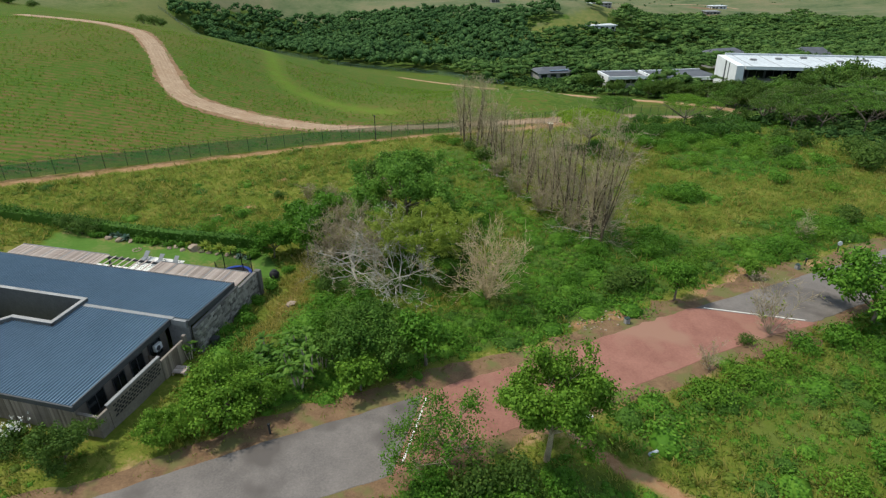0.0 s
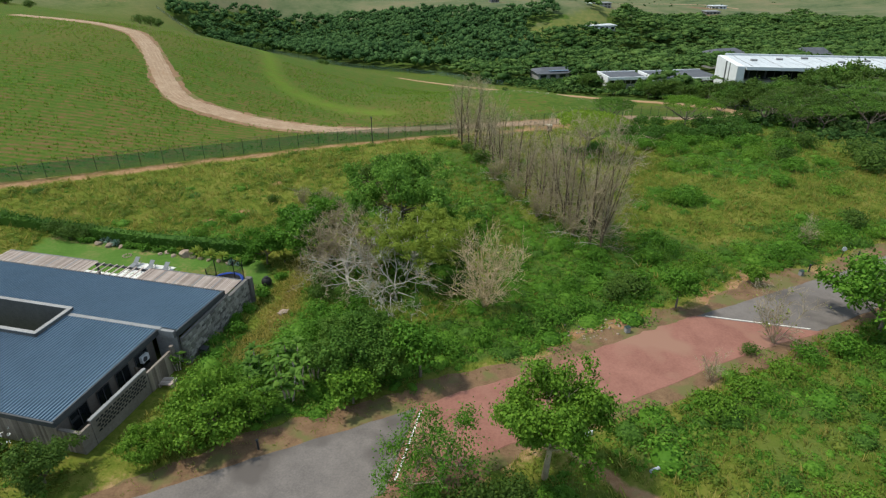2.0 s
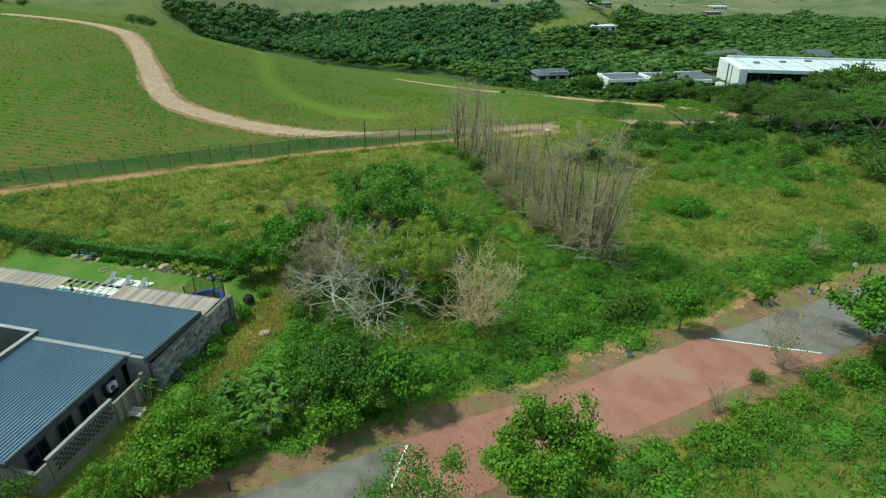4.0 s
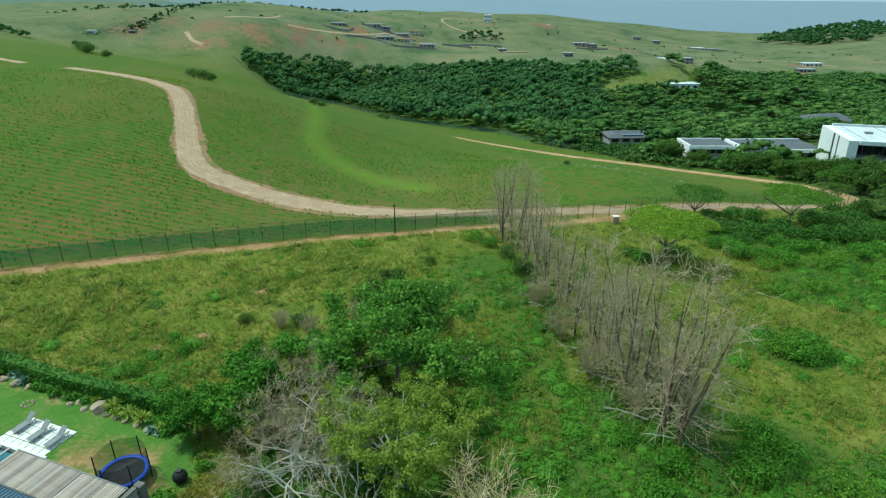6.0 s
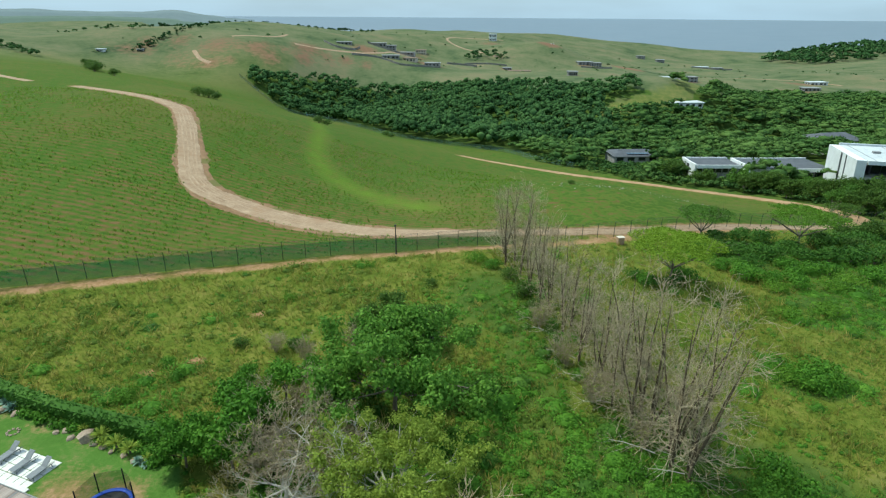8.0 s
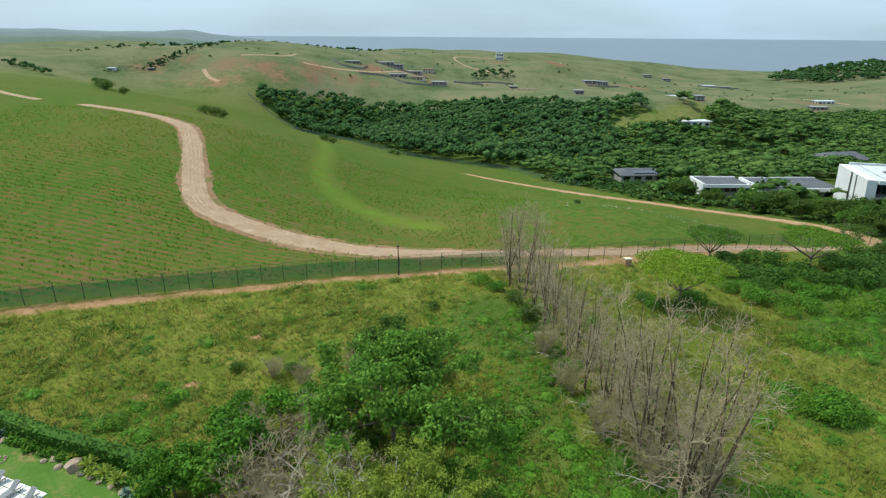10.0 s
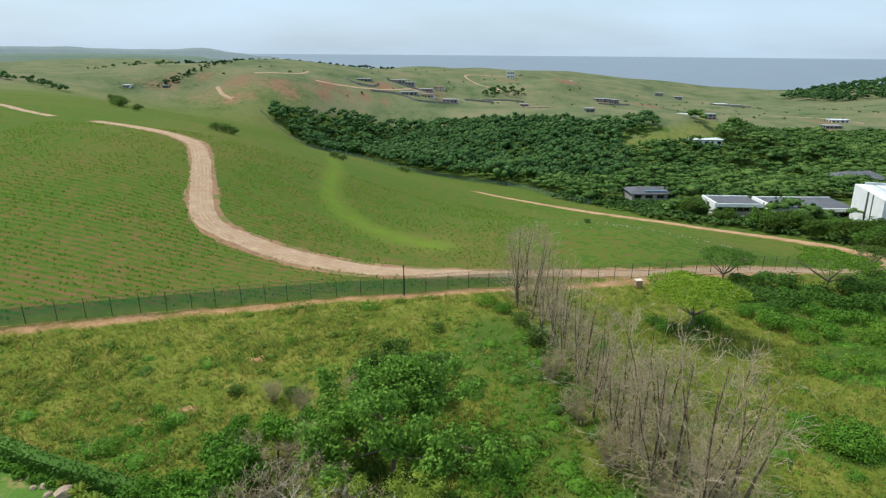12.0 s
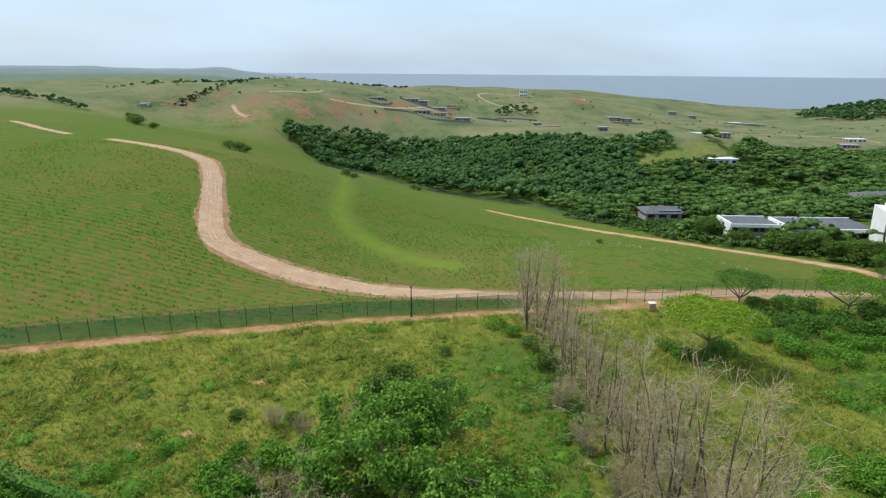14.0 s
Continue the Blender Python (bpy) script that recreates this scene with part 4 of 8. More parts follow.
def canopy(rng, flat=0.55, lobes=7, cards=70, card=0.34):
    """A unit tree crown seen from afar: many small uneven lobes at different heights, each a ragged heart clad in leaf sprays."""
    parts = []
    per = max(4, cards // lobes)
    for i in range(lobes):
        a, r = 2.4 * i + rng.uniform(-0.5, 0.5), rng.uniform(0.25, 0.85) if i else 0.0
        c = np.array([r * math.cos(a), r * math.sin(a), (0.5 - 0.75 * r * r) * flat + rng.uniform(-0.14, 0.14) * max(flat, 0.5)])
        s = rng.uniform(0.17, 0.4) * np.array([rng.uniform(0.8, 1.25), rng.uniform(0.8, 1.25), max(flat, 0.32) * rng.uniform(0.75, 1.1)])
        parts.append((c + ICO_V * s * rng.uniform(0.6, 1.0, (len(ICO_V), 1)), ICO_F))
        d = rng.normal(size=(per, 3))
        d[:, 2] = np.abs(d[:, 2]) - 0.15
        d /= np.linalg.norm(d, axis=1)[:, None]
        parts.append(leaf_cards(c + d * s * rng.uniform(0.85, 1.2, (per, 1)), card, rng, 0.5, 0.15, 1.4, d))
    return join_arrays(parts)


def far_wood(name, poly, spacing, radius, height, mat, label, flat, seed, avoid=None, cards=70, card=0.34, category="forest", lobes=6):
    r = np.random.default_rng(seed)
    kinds = [canopy(r, flat, lobes, cards, card) for _ in range(10)]
    x, y = scatter(poly, spacing, r, avoid)
    z = land(x, y)
    out = []
    for px, py, pz in zip(x, y, z):
        v, f = kinds[r.integers(10)]
        big = 0.5 + 0.5 * noise.noise(Vector((px * 0.03, py * 0.03, seed)))
        s = radius * r.uniform(0.5, 1.45) * (0.75 + 0.5 * big)
        a = r.uniform(0, 6.28)
        c, sn = math.cos(a), math.sin(a)
        w = v @ np.array([[c, sn, 0], [-sn, c, 0], [0, 0, 1]]) * s
        out.append((w + np.array([px, py, pz + height * r.uniform(0.7, 1.1) * (0.7 + 0.5 * big)]), f))
    ob = stuff(name, *join_arrays(out), mat, label, category)
    ob.data.polygons.foreach_set("use_smooth", np.ones(len(ob.data.polygons), bool))
    return ob


# ---- woods ----
def off_wood(x, y):
    no = inside(CLEARING, x, y) | ((y < 186 - 0.45 * (x - 70)) & (x < 116))
    for poly in BUILT:
        no |= inside(poly, x, y)
    return no


BUILT = [[(108, 146), (190, 128), (215, 170), (122, 182)], [(76, 178), (126, 174), (134, 199), (84, 200)],
         [(55, 192), (79, 197), (84, 231), (63, 231)], [(136, 282), (178, 290), (176, 312), (146, 308)], [(158, 236), (190, 250), (188, 268), (160, 262)],
         [(128, 334), (150, 334), (150, 350), (128, 350)]]
far_wood("forest", FOREST, 5.6, 4.4, 5.4, M_FOREST, "dense dark green coastal forest canopy in the valley", 0.95, 11, off_wood, 84, 0.13, lobes=11)
far_wood("thorn_wood", THORNWOOD, 7.2, 6.6, 4.2, M_THORN, "spreading flat-topped thorn trees in dense green wood", 0.5, 12, off_wood, 88, 0.12, lobes=9)
def off_scrub(x, y):
    return (near_line(TRACK, x, y) < 4.6) | inside(BUILT[0], x, y) | inside(BUILT[1], x, y)


far_wood("wood_edge_scrub", EDGE_SCRUB, 2.9, 2.2, 0.9, M_THORN, "green scrub along the edge of the wood", 0.8, 13, off_scrub, 40, 0.24, category="scrub", lobes=4)
far_wood("thorn_scrub", [(84, 98), (94, 72), (112, 66), (150, 88), (170, 126), (124, 130), (102, 114)], 3.2, 2.3, 0.7, M_THORN, "tangled thorn scrub beyond the fence", 0.7, 15, None, 48, 0.2, category="scrub", lobes=5)
far_wood("headland_wood", [(535, 1030), (575, 950), (640, 920), (780, 1000), (760, 1110), (660, 1120), (590, 1090)], 13, 10, 5, M_FOREST, "dark wooded headland above the sea", 0.6, 14, None, 30, 0.3, lobes=4)

# ---- the house beside the plot ----
# local x runs along the street front, local y towards the back garden
ROOF_Z = 3.5


def corrugated(x0, x1, y0, y1, z_front, z_back, pitch=0.28, depth=0.085, holes=()):
    """Roof sheeting with trapezoid ribs along y, with real thickness at the eaves."""
    bm = bmesh.new()
    xs = []
    x = x0
    while x < x1 - 0.01:
        for dx, dz in ((0.0, 0.0), (0.56, 0.0), (0.62, 1.0), (0.9, 1.0)):
            xs.append((min(x + dx * pitch, x1), dz * depth))
        x += pitch
    xs.append((x1, 0.0))

    def z_at(y):
        return z_front + (z_back - z_front) * (y - y0) / (y1 - y0)

    for (xa, da), (xb, db) in zip(xs, xs[1:]):
        if xb - xa < 1e-5:
            continue
        spans = [(y0, y1)]
        for hx0, hx1, hy0, hy1 in holes:
            if hx0 <= (xa + xb) / 2 <= hx1:
                spans = [s for a, b in spans for s in ((a, min(b, hy0)), (max(a, hy1), b)) if s[1] - s[0] > 0.01]
        for a, b in spans:
            v = [bm.verts.new(p) for p in ((xa, a, z_at(a) + da), (xb, a, z_at(a) + db), (xb, b, z_at(b) + db), (xa, b, z_at(b) + da))]
            bm.faces.new(v)
    bmesh.ops.remove_doubles(bm, verts=bm.verts, dist=0.0005)
    return bm


house = thing("house", (HOUSE_AT[0], HOUSE_AT[1], -0.25), HOUSE_TURN, "single-storey house with blue-grey ribbed metal roofs and stone side wall", "house")
LEFT = -30.0
BACK_Z, PERGOLA_Z = ROOF_Z - 0.32, ROOF_Z - 0.8  # eaves behind, and the slats below them
# roofs: front and back planes, with the courtyard left open
COURT = [(-16.0, -9.0, 7.7, 11.5), (-21.5, -13.6, 7.0, 11.5)]
part("roof_sheet", corrugated(LEFT, 0.0, 0.0, 10.85, ROOF_Z - 0.05, ROOF_Z + 0.1, holes=COURT), M_ROOF, house, "blue-grey ribbed metal sheeting")
part("roof_sheet", corrugated(LEFT, 1.75, 11.15, 18.0, ROOF_Z + 0.14, BACK_Z + 0.02, holes=COURT), M_ROOF, house, "blue-grey ribbed metal sheeting")
part("ridge_flashing", new_box(-8.8, 0.35, 10.8, 11.2, ROOF_Z + 0.08, ROOF_Z + 0.2, bevel=0.02), M_FLASH, house, "pale weathered flashing strip")
part("ridge_flashing", new_box(LEFT, -21.7, 10.8, 11.2, ROOF_Z + 0.08, ROOF_Z + 0.2, bevel=0.02), M_FLASH, house, "pale weathered flashing strip")
bm = bmesh.new()
box(bm, LEFT, 0.12, -0.14, 0.0, ROOF_Z - 0.42, ROOF_Z + 0.02, 0.02)
part("fascia", bm, M_FASCIA, house)
part("fascia", new_box(0.0, 0.14, 0.003, 10.9, ROOF_Z - 0.42, ROOF_Z + 0.13, bevel=0.02), M_FASCIA, house)
part("fascia", new_box(0.143, 1.6, 10.8, 11.12, ROOF_Z - 0.5, ROOF_Z + 0.12, bevel=0.02), M_FLASH, house)
bm = new_box(1.75, 1.9, 10.9, 18.1, ROOF_Z - 0.4, ROOF_Z + 0.2, bevel=0.02)
for v in bm.verts:
    v.co.z -= 0.32 * (v.co.y - 10.9) / 7.2
part("fascia", bm, M_FASCIA, house)
part("fascia", new_box(LEFT, 1.745, 18.0, 18.14, BACK_Z - 0.35, BACK_Z + 0.1, bevel=0.02), M_FASCIA, house)
part("ceiling_slab", new_box(LEFT + 0.1, -21.6, 0.1, 17.3, BACK_Z - 0.3, BACK_Z - 0.1), M_GREYWALL, house)
part("ceiling_slab", new_box(-21.55, -0.05, 0.1, 6.9, ROOF_Z - 0.35, ROOF_Z - 0.15), M_GREYWALL, house)
part("ceiling_slab", new_box(-8.85, -0.05, 6.95, 10.8, ROOF_Z - 0.35, ROOF_Z - 0.15), M_GREYWALL, house)
part("ceiling_slab", new_box(-21.55, 1.7, 11.6, 17.3, BACK_Z - 0.3, BACK_Z - 0.1), M_GREYWALL, house)
# courtyard upstand and its inner walls
rim = [(-21.5, 7.0), (-13.6, 7.0), (-13.0, 7.75), (-9.0, 7.75), (-9.0, 11.5), (-21.5, 11.5)]
bm = bmesh.new()
for (ax, ay), (bx, by) in zip(rim, rim[1:] + rim[:1]):
    d = Vector((bx - ax, by - ay, 0)).normalized()
    nrm = Vector((-d.y, d.x, 0)) * 0.14
    lo, hi = 0.1, ROOF_Z + 0.42
    vs = [bm.verts.new((p[0] + q.x, p[1] + q.y, z)) for z in (lo, hi) for p, q in (((ax - d.x * 0.14, ay - d.y * 0.14), -nrm), ((bx + d.x * 0.14, by + d.y * 0.14), -nrm), ((bx + d.x * 0.14, by + d.y * 0.14), nrm), ((ax - d.x * 0.14, ay - d.y * 0.14), nrm))]
    for f in ((0, 1, 5, 4), (1, 2, 6, 5), (2, 3, 7, 6), (3, 0, 4, 7), (4, 5, 6, 7)):
        bm.faces.new([vs[i] for i in f])
bmesh.ops.recalc_face_normals(bm, faces=bm.faces)
part("courtyard_wall", bm, M_COURT, house, "grey wall round a sunken courtyard, with its shade in the colour")
for (ax, ay), (bx, by) in zip(rim, rim[1:] + rim[:1]):
    L = math.hypot(bx - ax, by - ay)
    q = new_box(-0.18, L + 0.18, -0.18, 0.18, ROOF_Z + 0.423, ROOF_Z + 0.48)
    bmesh.ops.transform(q, matrix=pose(ax, ay, 0.002 * rim.index((ax, ay)), 0, 0, math.degrees(math.atan2(by - ay, bx - ax))), verts=q.verts)
    part("coping", q, M_GREYWALL, house, "pale capping")
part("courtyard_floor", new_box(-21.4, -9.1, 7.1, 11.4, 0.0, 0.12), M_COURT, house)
# outer walls
part("wall", new_box(LEFT, -0.45, 0.35, 0.65, -0.4, ROOF_Z - 0.36), M_CONCRETE, house, "board-marked brown-grey street wall")
part("wall", new_box(-0.9, -0.6, 0.66, 10.7, -0.4, ROOF_Z - 0.36), M_WALL, house)
part("wall", new_box(-0.6, 1.5, 11.2, 11.45, -0.4, ROOF_Z - 0.4), M_GREYWALL, house)
part("wall", new_box(LEFT, 1.5, 17.4, 17.65, -0.4, BACK_Z - 0.31), M_GREYWALL, house)
part("wall", new_box(LEFT, LEFT + 0.25, 0.66, 17.35, -0.4, BACK_Z - 0.31), M_GREYWALL, house)
for k, (ya, yb, za, zb) in enumerate([(1.6, 3.2, 0.9, 2.4), (4.2, 5.4, 0.1, 2.3), (6.2, 7.6, 0.9, 2.4), (8.4, 9.8, 0.9, 2.4)]):
    win = part("window", new_box(-0.6, -0.55, ya, yb, za, zb), M_GLASS, house, "dark window pane")
    bm = bmesh.new()
    for a in ((-0.56, -0.5, ya - 0.06, ya, za - 0.06, zb + 0.06), (-0.56, -0.5, yb, yb + 0.06, za - 0.06, zb + 0.06), (-0.56, -0.5, ya, yb, zb, zb + 0.06), (-0.56, -0.5, ya, yb, za - 0.06, za), (-0.56, -0.51, (ya + yb) / 2 - 0.03, (ya + yb) / 2 + 0.03, za, zb)):
        box(bm, *a)
    part("window_frame", bm, M_FASCIA, win)
# stone gable wall: uneven stones over a mortar core
part("stone_wall_core", new_box(1.95, 2.2, 11.0, 18.1, -0.5, 2.95), M_MORTAR, house)
part("stone_wall_core", new_box(1.95, 2.2, 18.103, 21.4, -0.5, 2.55), M_MORTAR, house)
srng = random.Random(4)
stone_kinds = []
for k in range(6):
    bm = bmesh.new()
    bmesh.ops.create_cube(bm, size=1.0)
    for v in bm.verts:
        v.co += Vector((srng.uniform(-0.12, 0.12), srng.uniform(-0.12, 0.12), srng.uniform(-0.12, 0.12)))
    bmesh.ops.bevel(bm, geom=list(bm.edges), offset=0.12, segments=1, affect="EDGES")
    stone_kinds.append(from_bm("stone", bm, M_STONE))
z, row = -0.35, 0
while z < 3.1:
    h = srng.uniform(0.2, 0.32)
    y = 11.0 + (row % 2) * 0.2
    while y < 21.4:
        w = srng.uniform(0.32, 0.62)
        if z + h > (2.95 if y < 17.8 else 2.6):
            y += w
            continue
        ob = new("stone", srng.choice(stone_kinds))
        ob.parent = house
        ob.matrix_local = Matrix.Translation((2.2 + srng.uniform(-0.02, 0.03), min(y + w / 2, 21.2), z + h / 2)) @ Matrix.Diagonal((0.16, w * 0.98, h * 0.96, 1))
        y += w
    z += h
    row += 1
part("wall_pier", new_box(1.9, 2.55, 21.45, 21.95, -0.5, 2.75, bevel=0.04), M_MORTAR, house, "short stone pier ending the wall")
part("coping", new_box(1.92, 2.3, 18.15, 21.44, 2.61, 2.69, bevel=0.02), M_MORTAR, house)
# pergola behind the house
for xa, xb in ((-26.0, -14.9), (-8.6, 1.85)):
    bm = bmesh.new()
    box(bm, xa, xb, 20.85, 21.05, PERGOLA_Z - 0.35, PERGOLA_Z - 0.08, 0.02)
    box(bm, xa, xb, 18.15, 18.3, PERGOLA_Z - 0.35, PERGOLA_Z - 0.08, 0.02)
    part("pergola_beam", bm, M_FASCIA, house)
slat = from_bm("slat", new_box(-0.075, 0.075, 18.16, 21.1, 0, 0.07, bevel=0.01), M_SLAT)
for xa, xb, step in ((-26.0, -14.9, 0.2), (-14.9, -8.6, 0.78), (-8.6, 1.85, 0.2)):
    x = xa + 0.08
    while x < xb:
        ob = new("slat", slat)
        ob.parent = house
        ob.matrix_local = Matrix.Translation((x, 0, PERGOLA_Z - 0.075)) @ Matrix.Diagonal((1.0 if step < 0.5 else 0.9, 1, 1, 1))
        x += step
for xa in (-26.0, -20.5, -14.9, -8.6, -3.4, 1.4):
    part("pergola_post", new_box(xa - 0.08, xa + 0.08, 20.86, 21.04, -0.4, PERGOLA_Z - 0.36), M_FASCIA, house)
for xa, xb in ((-26.0, -14.9), (-8.6, 1.85)):
    part("edge_board", new_box(xa, xb, 21.11, 21.17, PERGOLA_Z - 0.1, PERGOLA_Z + 0.04), M_FLASH, house)
    for k in range(1, 5):
        x = xa + (xb - xa) * k / 5
        part("batten", new_box(x - 0.05, x + 0.05, 18.17, 21.09, PERGOLA_Z - 0.002, PERGOLA_Z + 0.03), M_FLASH, house)
# board cladding of the street wall
board = from_bm("board", new_box(-0.098, 0.098, 0.31, 0.347, -0.4, ROOF_Z - 0.37, bevel=0.008), M_BOARD)
for k in range(74):
    ob = new("board", board)
    ob.parent = house
    ob.matrix_local = Matrix.Translation((-0.55 - k * 0.2, (k * 37 % 5) * 0.003, 0))
part("pergola_rail", new_box(-14.9, -8.6, 20.86, 21.0, PERGOLA_Z - 0.3, PERGOLA_Z - 0.08), M_FASCIA, house)
part("patio", new_box(-26, 1.8, 17.7, 21.3, -0.35, 0.02), M_PAVER, house, "pale paved patio under the slats")
# service yard wall with open blocks
yard = thing("yard_wall", (HOUSE_AT[0], HOUSE_AT[1], -0.25), HOUSE_TURN, "tall brown-grey plastered yard wall with rows of open blocks", "wall")
part("wall_panel", new_box(1.25, 1.45, 1.4, 7.2, -0.5, 2.55), M_CONCRETE, yard)
part("coping", new_box(1.2, 1.5, 1.35, 7.25, 2.553, 2.65, bevel=0.02), M_FLASH, yard, "pale capping")
part("wall_panel", new_box(1.25, 1.45, 7.26, 10.2, -0.5, 2.1), M_CONCRETE, yard)
part("wall_panel", new_box(-0.42, 1.24, 0.36, 0.6, -0.5, 2.35), M_CONCRETE, yard)
part("wall_panel", new_box(1.25, 1.45, 0.3, 1.34, -0.5, 2.35), M_CONCRETE, yard)
# black plates on the solid face stand for shade inside the open blocks
hole_shade = from_bm("open_block", new_box(1.452, 1.47, -0.15, 0.15, -0.07, 0.07, bevel=0.004), M_BLACK)
for r_ in range(5):
    for k in range(12):
        ob = new("open_block", hole_shade)
        ob.parent = yard
        ob.matrix_local = Matrix.Translation((0, 1.95 + k * 0.43 + (r_ % 2) * 0.2, 1.25 + r_ * 0.24))
for x0, y0, turn_, top, n in ((-0.3, 0.33, 0, 2.3, 8), (1.48, 7.4, 90, 2.06, 14)):
    low_board = from_bm("board", new_box(-0.098, 0.098, -0.03, -0.003, -0.45, top, bevel=0.008), M_BOARD)
    for k in range(n):
        ob = new("board", low_board)
        ob.parent = yard
        ob.matrix_local = pose(x0 + (0.2 * k if turn_ == 0 else 0), y0 + (0.2 * k if turn_ else 0), 0, 0, 0, turn_)
part("gate_post", new_box(1.3, 1.6, 10.22, 10.55, -0.5, 2.5, bevel=0.02), M_CONCRETE, yard)
part("step", new_box(1.5, 2.5, 6.6, 8.2, -0.3, 0.12, bevel=0.02), M_TIMBER, yard, "small timber platform")
cover = thing("laundry_sheet", (0, 0, 0), 0, "white sheet hanging in the yard", "laundry")
bm = bmesh.new()
for i in range(6):
    for j in range(4):
        bm.verts.new((0.02 * math.sin(i * 1.7 + j), i * 0.16 - 0.4, j * 0.22))
bm.verts.ensure_lookup_table()
for i in range(5):
    for j in range(3):
        bm.faces.new([bm.verts[a] for a in (i * 4 + j, i * 4 + j + 4, i * 4 + j + 5, i * 4 + j + 1)])
bmesh.ops.solidify(bm, geom=bm.faces[:], thickness=0.015)
part("cloth", bm, M_WHITE, cover, smooth=True)
hm = pose(HOUSE_AT[0], HOUSE_AT[1], -0.25, 0, 0, HOUSE_TURN)
cover.matrix_world = hm @ pose(0.4, 2.2, 1.5, 0, 50, 0)


def local(x, y):
    p = hm @ Vector((x, y, 0))
    return p.x, p.y


# ---- the back garden ----
GARDEN_Z = ground_z(-32, 32)
paving = thing("sun_terrace", (-33.3, 30.9, GARDEN_Z - 0.02), HOUSE_TURN, "pale stone slabs laid with grass joints under sun loungers", "terrace")
slab = from_bm("slab", new_box(-0.36, 0.36, -0.36, 0.36, 0, 0.08, bevel=0.015), M_PAVER)
for i in range(7):
    for j in range(4):
        ob = new("slab", slab)
        ob.parent = paving
        ob.matrix_local = Matrix.Translation(((i - 3) * 0.77, (j - 1.5) * 0.77, 0))


pool = thing("swimming_pool", (*local(-15.0, 22.1), ground_z(*local(-15.0, 22.1))), HOUSE_TURN, "narrow blue swimming pool with pale stone coping beside the terrace", "pool")
part("water", new_box(-5.0, 5.2, -0.75, 0.75, -0.3, 0.03), M_POOL, pool, "still blue pool water")
for a in ((-5.4, 5.6, 0.76, 1.15), (-5.4, 5.6, -1.15, -0.76), (5.21, 5.6, -0.75, 0.75), (-5.4, -5.01, -0.75, 0.75)):
    part("coping", new_box(*a, -0.3, 0.09, bevel=0.02), M_PAVER, pool)


def sun_lounger():
    ob = thing("sun_lounger", (0, 0, 0), 0, "grey sling sun lounger with raised backrest on pale slabs", "lounger", "loungers on the terrace")
    fr = bmesh.new()
    for y in (-0.33, 0.29):
        box(fr, -1.0, 0.95, y, y + 0.04, 0.28, 0.33)
    part("frame", fr, M_CUSHION, ob)
    part("seat", new_box(-1.0, 0.3, -0.28, 0.28, 0.30, 0.345, bevel=0.015), M_CUSHION, ob)
    bm = new_box(0, 0.82, -0.28, 0.28, 0, 0.05, bevel=0.015)
    bmesh.ops.transform(bm, matrix=pose(0.3, 0, 0.31, 0, -38, 0), verts=bm.verts)
    part("backrest", bm, M_CUSHION, ob)
    for x in (-0.85, 0.7):
        for y in (-0.31, 0.31):
            part("leg", new_box(x - 0.025, x + 0.025, y - 0.02, y + 0.02, 0, 0.28), M_CUSHION, ob)
    return ob


lounger = sun_lounger()
place = pose(-34.9, 32.0, GARDEN_Z + 0.06, 0, 0, HOUSE_TURN + 92)
lounger.matrix_world = place
for x, y in ((-33.0, 31.0), (-31.2, 30.3)):
    copy_thing(lounger, pose(x, y, GARDEN_Z + 0.06, 0, 0, HOUSE_TURN + 92))


def trampoline(x, y):
    ob = thing("trampoline", (x, y, ground_z(x, y)), 15, "round blue-edged trampoline with black net on poles", "trampoline")
    R = 1.75
    bm = bmesh.new()
    bmesh.ops.create_circle(bm, cap_ends=True, radius=R - 0.28, segments=40, matrix=Matrix.Translation((0, 0, 0.84)))
    part("jumping_mat", bm, M_BLACK, ob)
    bm = bmesh.new()
    rings = [[bm.verts.new((r * math.cos(a), r * math.sin(a), z)) for a in np.linspace(0, 2 * math.pi, 40, endpoint=False)] for r, z in ((R - 0.32, 0.86), (R - 0.3, 0.91), (R - 0.02, 0.91), (R + 0.02, 0.84), (R - 0.02, 0.8))]
    for a, b in zip(rings, rings[1:]):
        for i in range(40):
            bm.faces.new((a[i], b[i], b[(i + 1) % 40], a[(i + 1) % 40]))
    bmesh.ops.recalc_face_normals(bm, faces=bm.faces)
    part("edge_pad", bm, M_BLUEPAD, ob, "bright blue padded rim", True)
    for k in range(6):
        a = k * math.pi / 3
        bm = bmesh.new()
        bmesh.ops.create_cone(bm, segments=8, radius1=0.045, radius2=0.045, depth=2.7, cap_ends=True, matrix=Matrix.Translation(((R + 0.05) * math.cos(a), (R + 0.05) * math.sin(a), 1.35)))
        part("net_pole", bm, M_BLACK, ob)
    bm = bmesh.new()
    lo = [bm.verts.new((R * math.cos(a), R * math.sin(a), 0.9)) for a in np.linspace(0, 2 * math.pi, 36, endpoint=False)]
    hi = [bm.verts.new((R * math.cos(a) * (1 - 0.02 * abs(math.sin(3 * a))), R * math.sin(a), 2.6 - 0.12 * abs(math.sin(3 * a)))) for a in np.linspace(0, 2 * math.pi, 36, endpoint=False)]
    for i in range(36):
        bm.faces.new((lo[i], lo[(i + 1) % 36], hi[(i + 1) % 36], hi[i]))
    part("safety_net", bm, M_SAFETYNET, ob)
    return ob


trampoline(-23.6, 26.15)


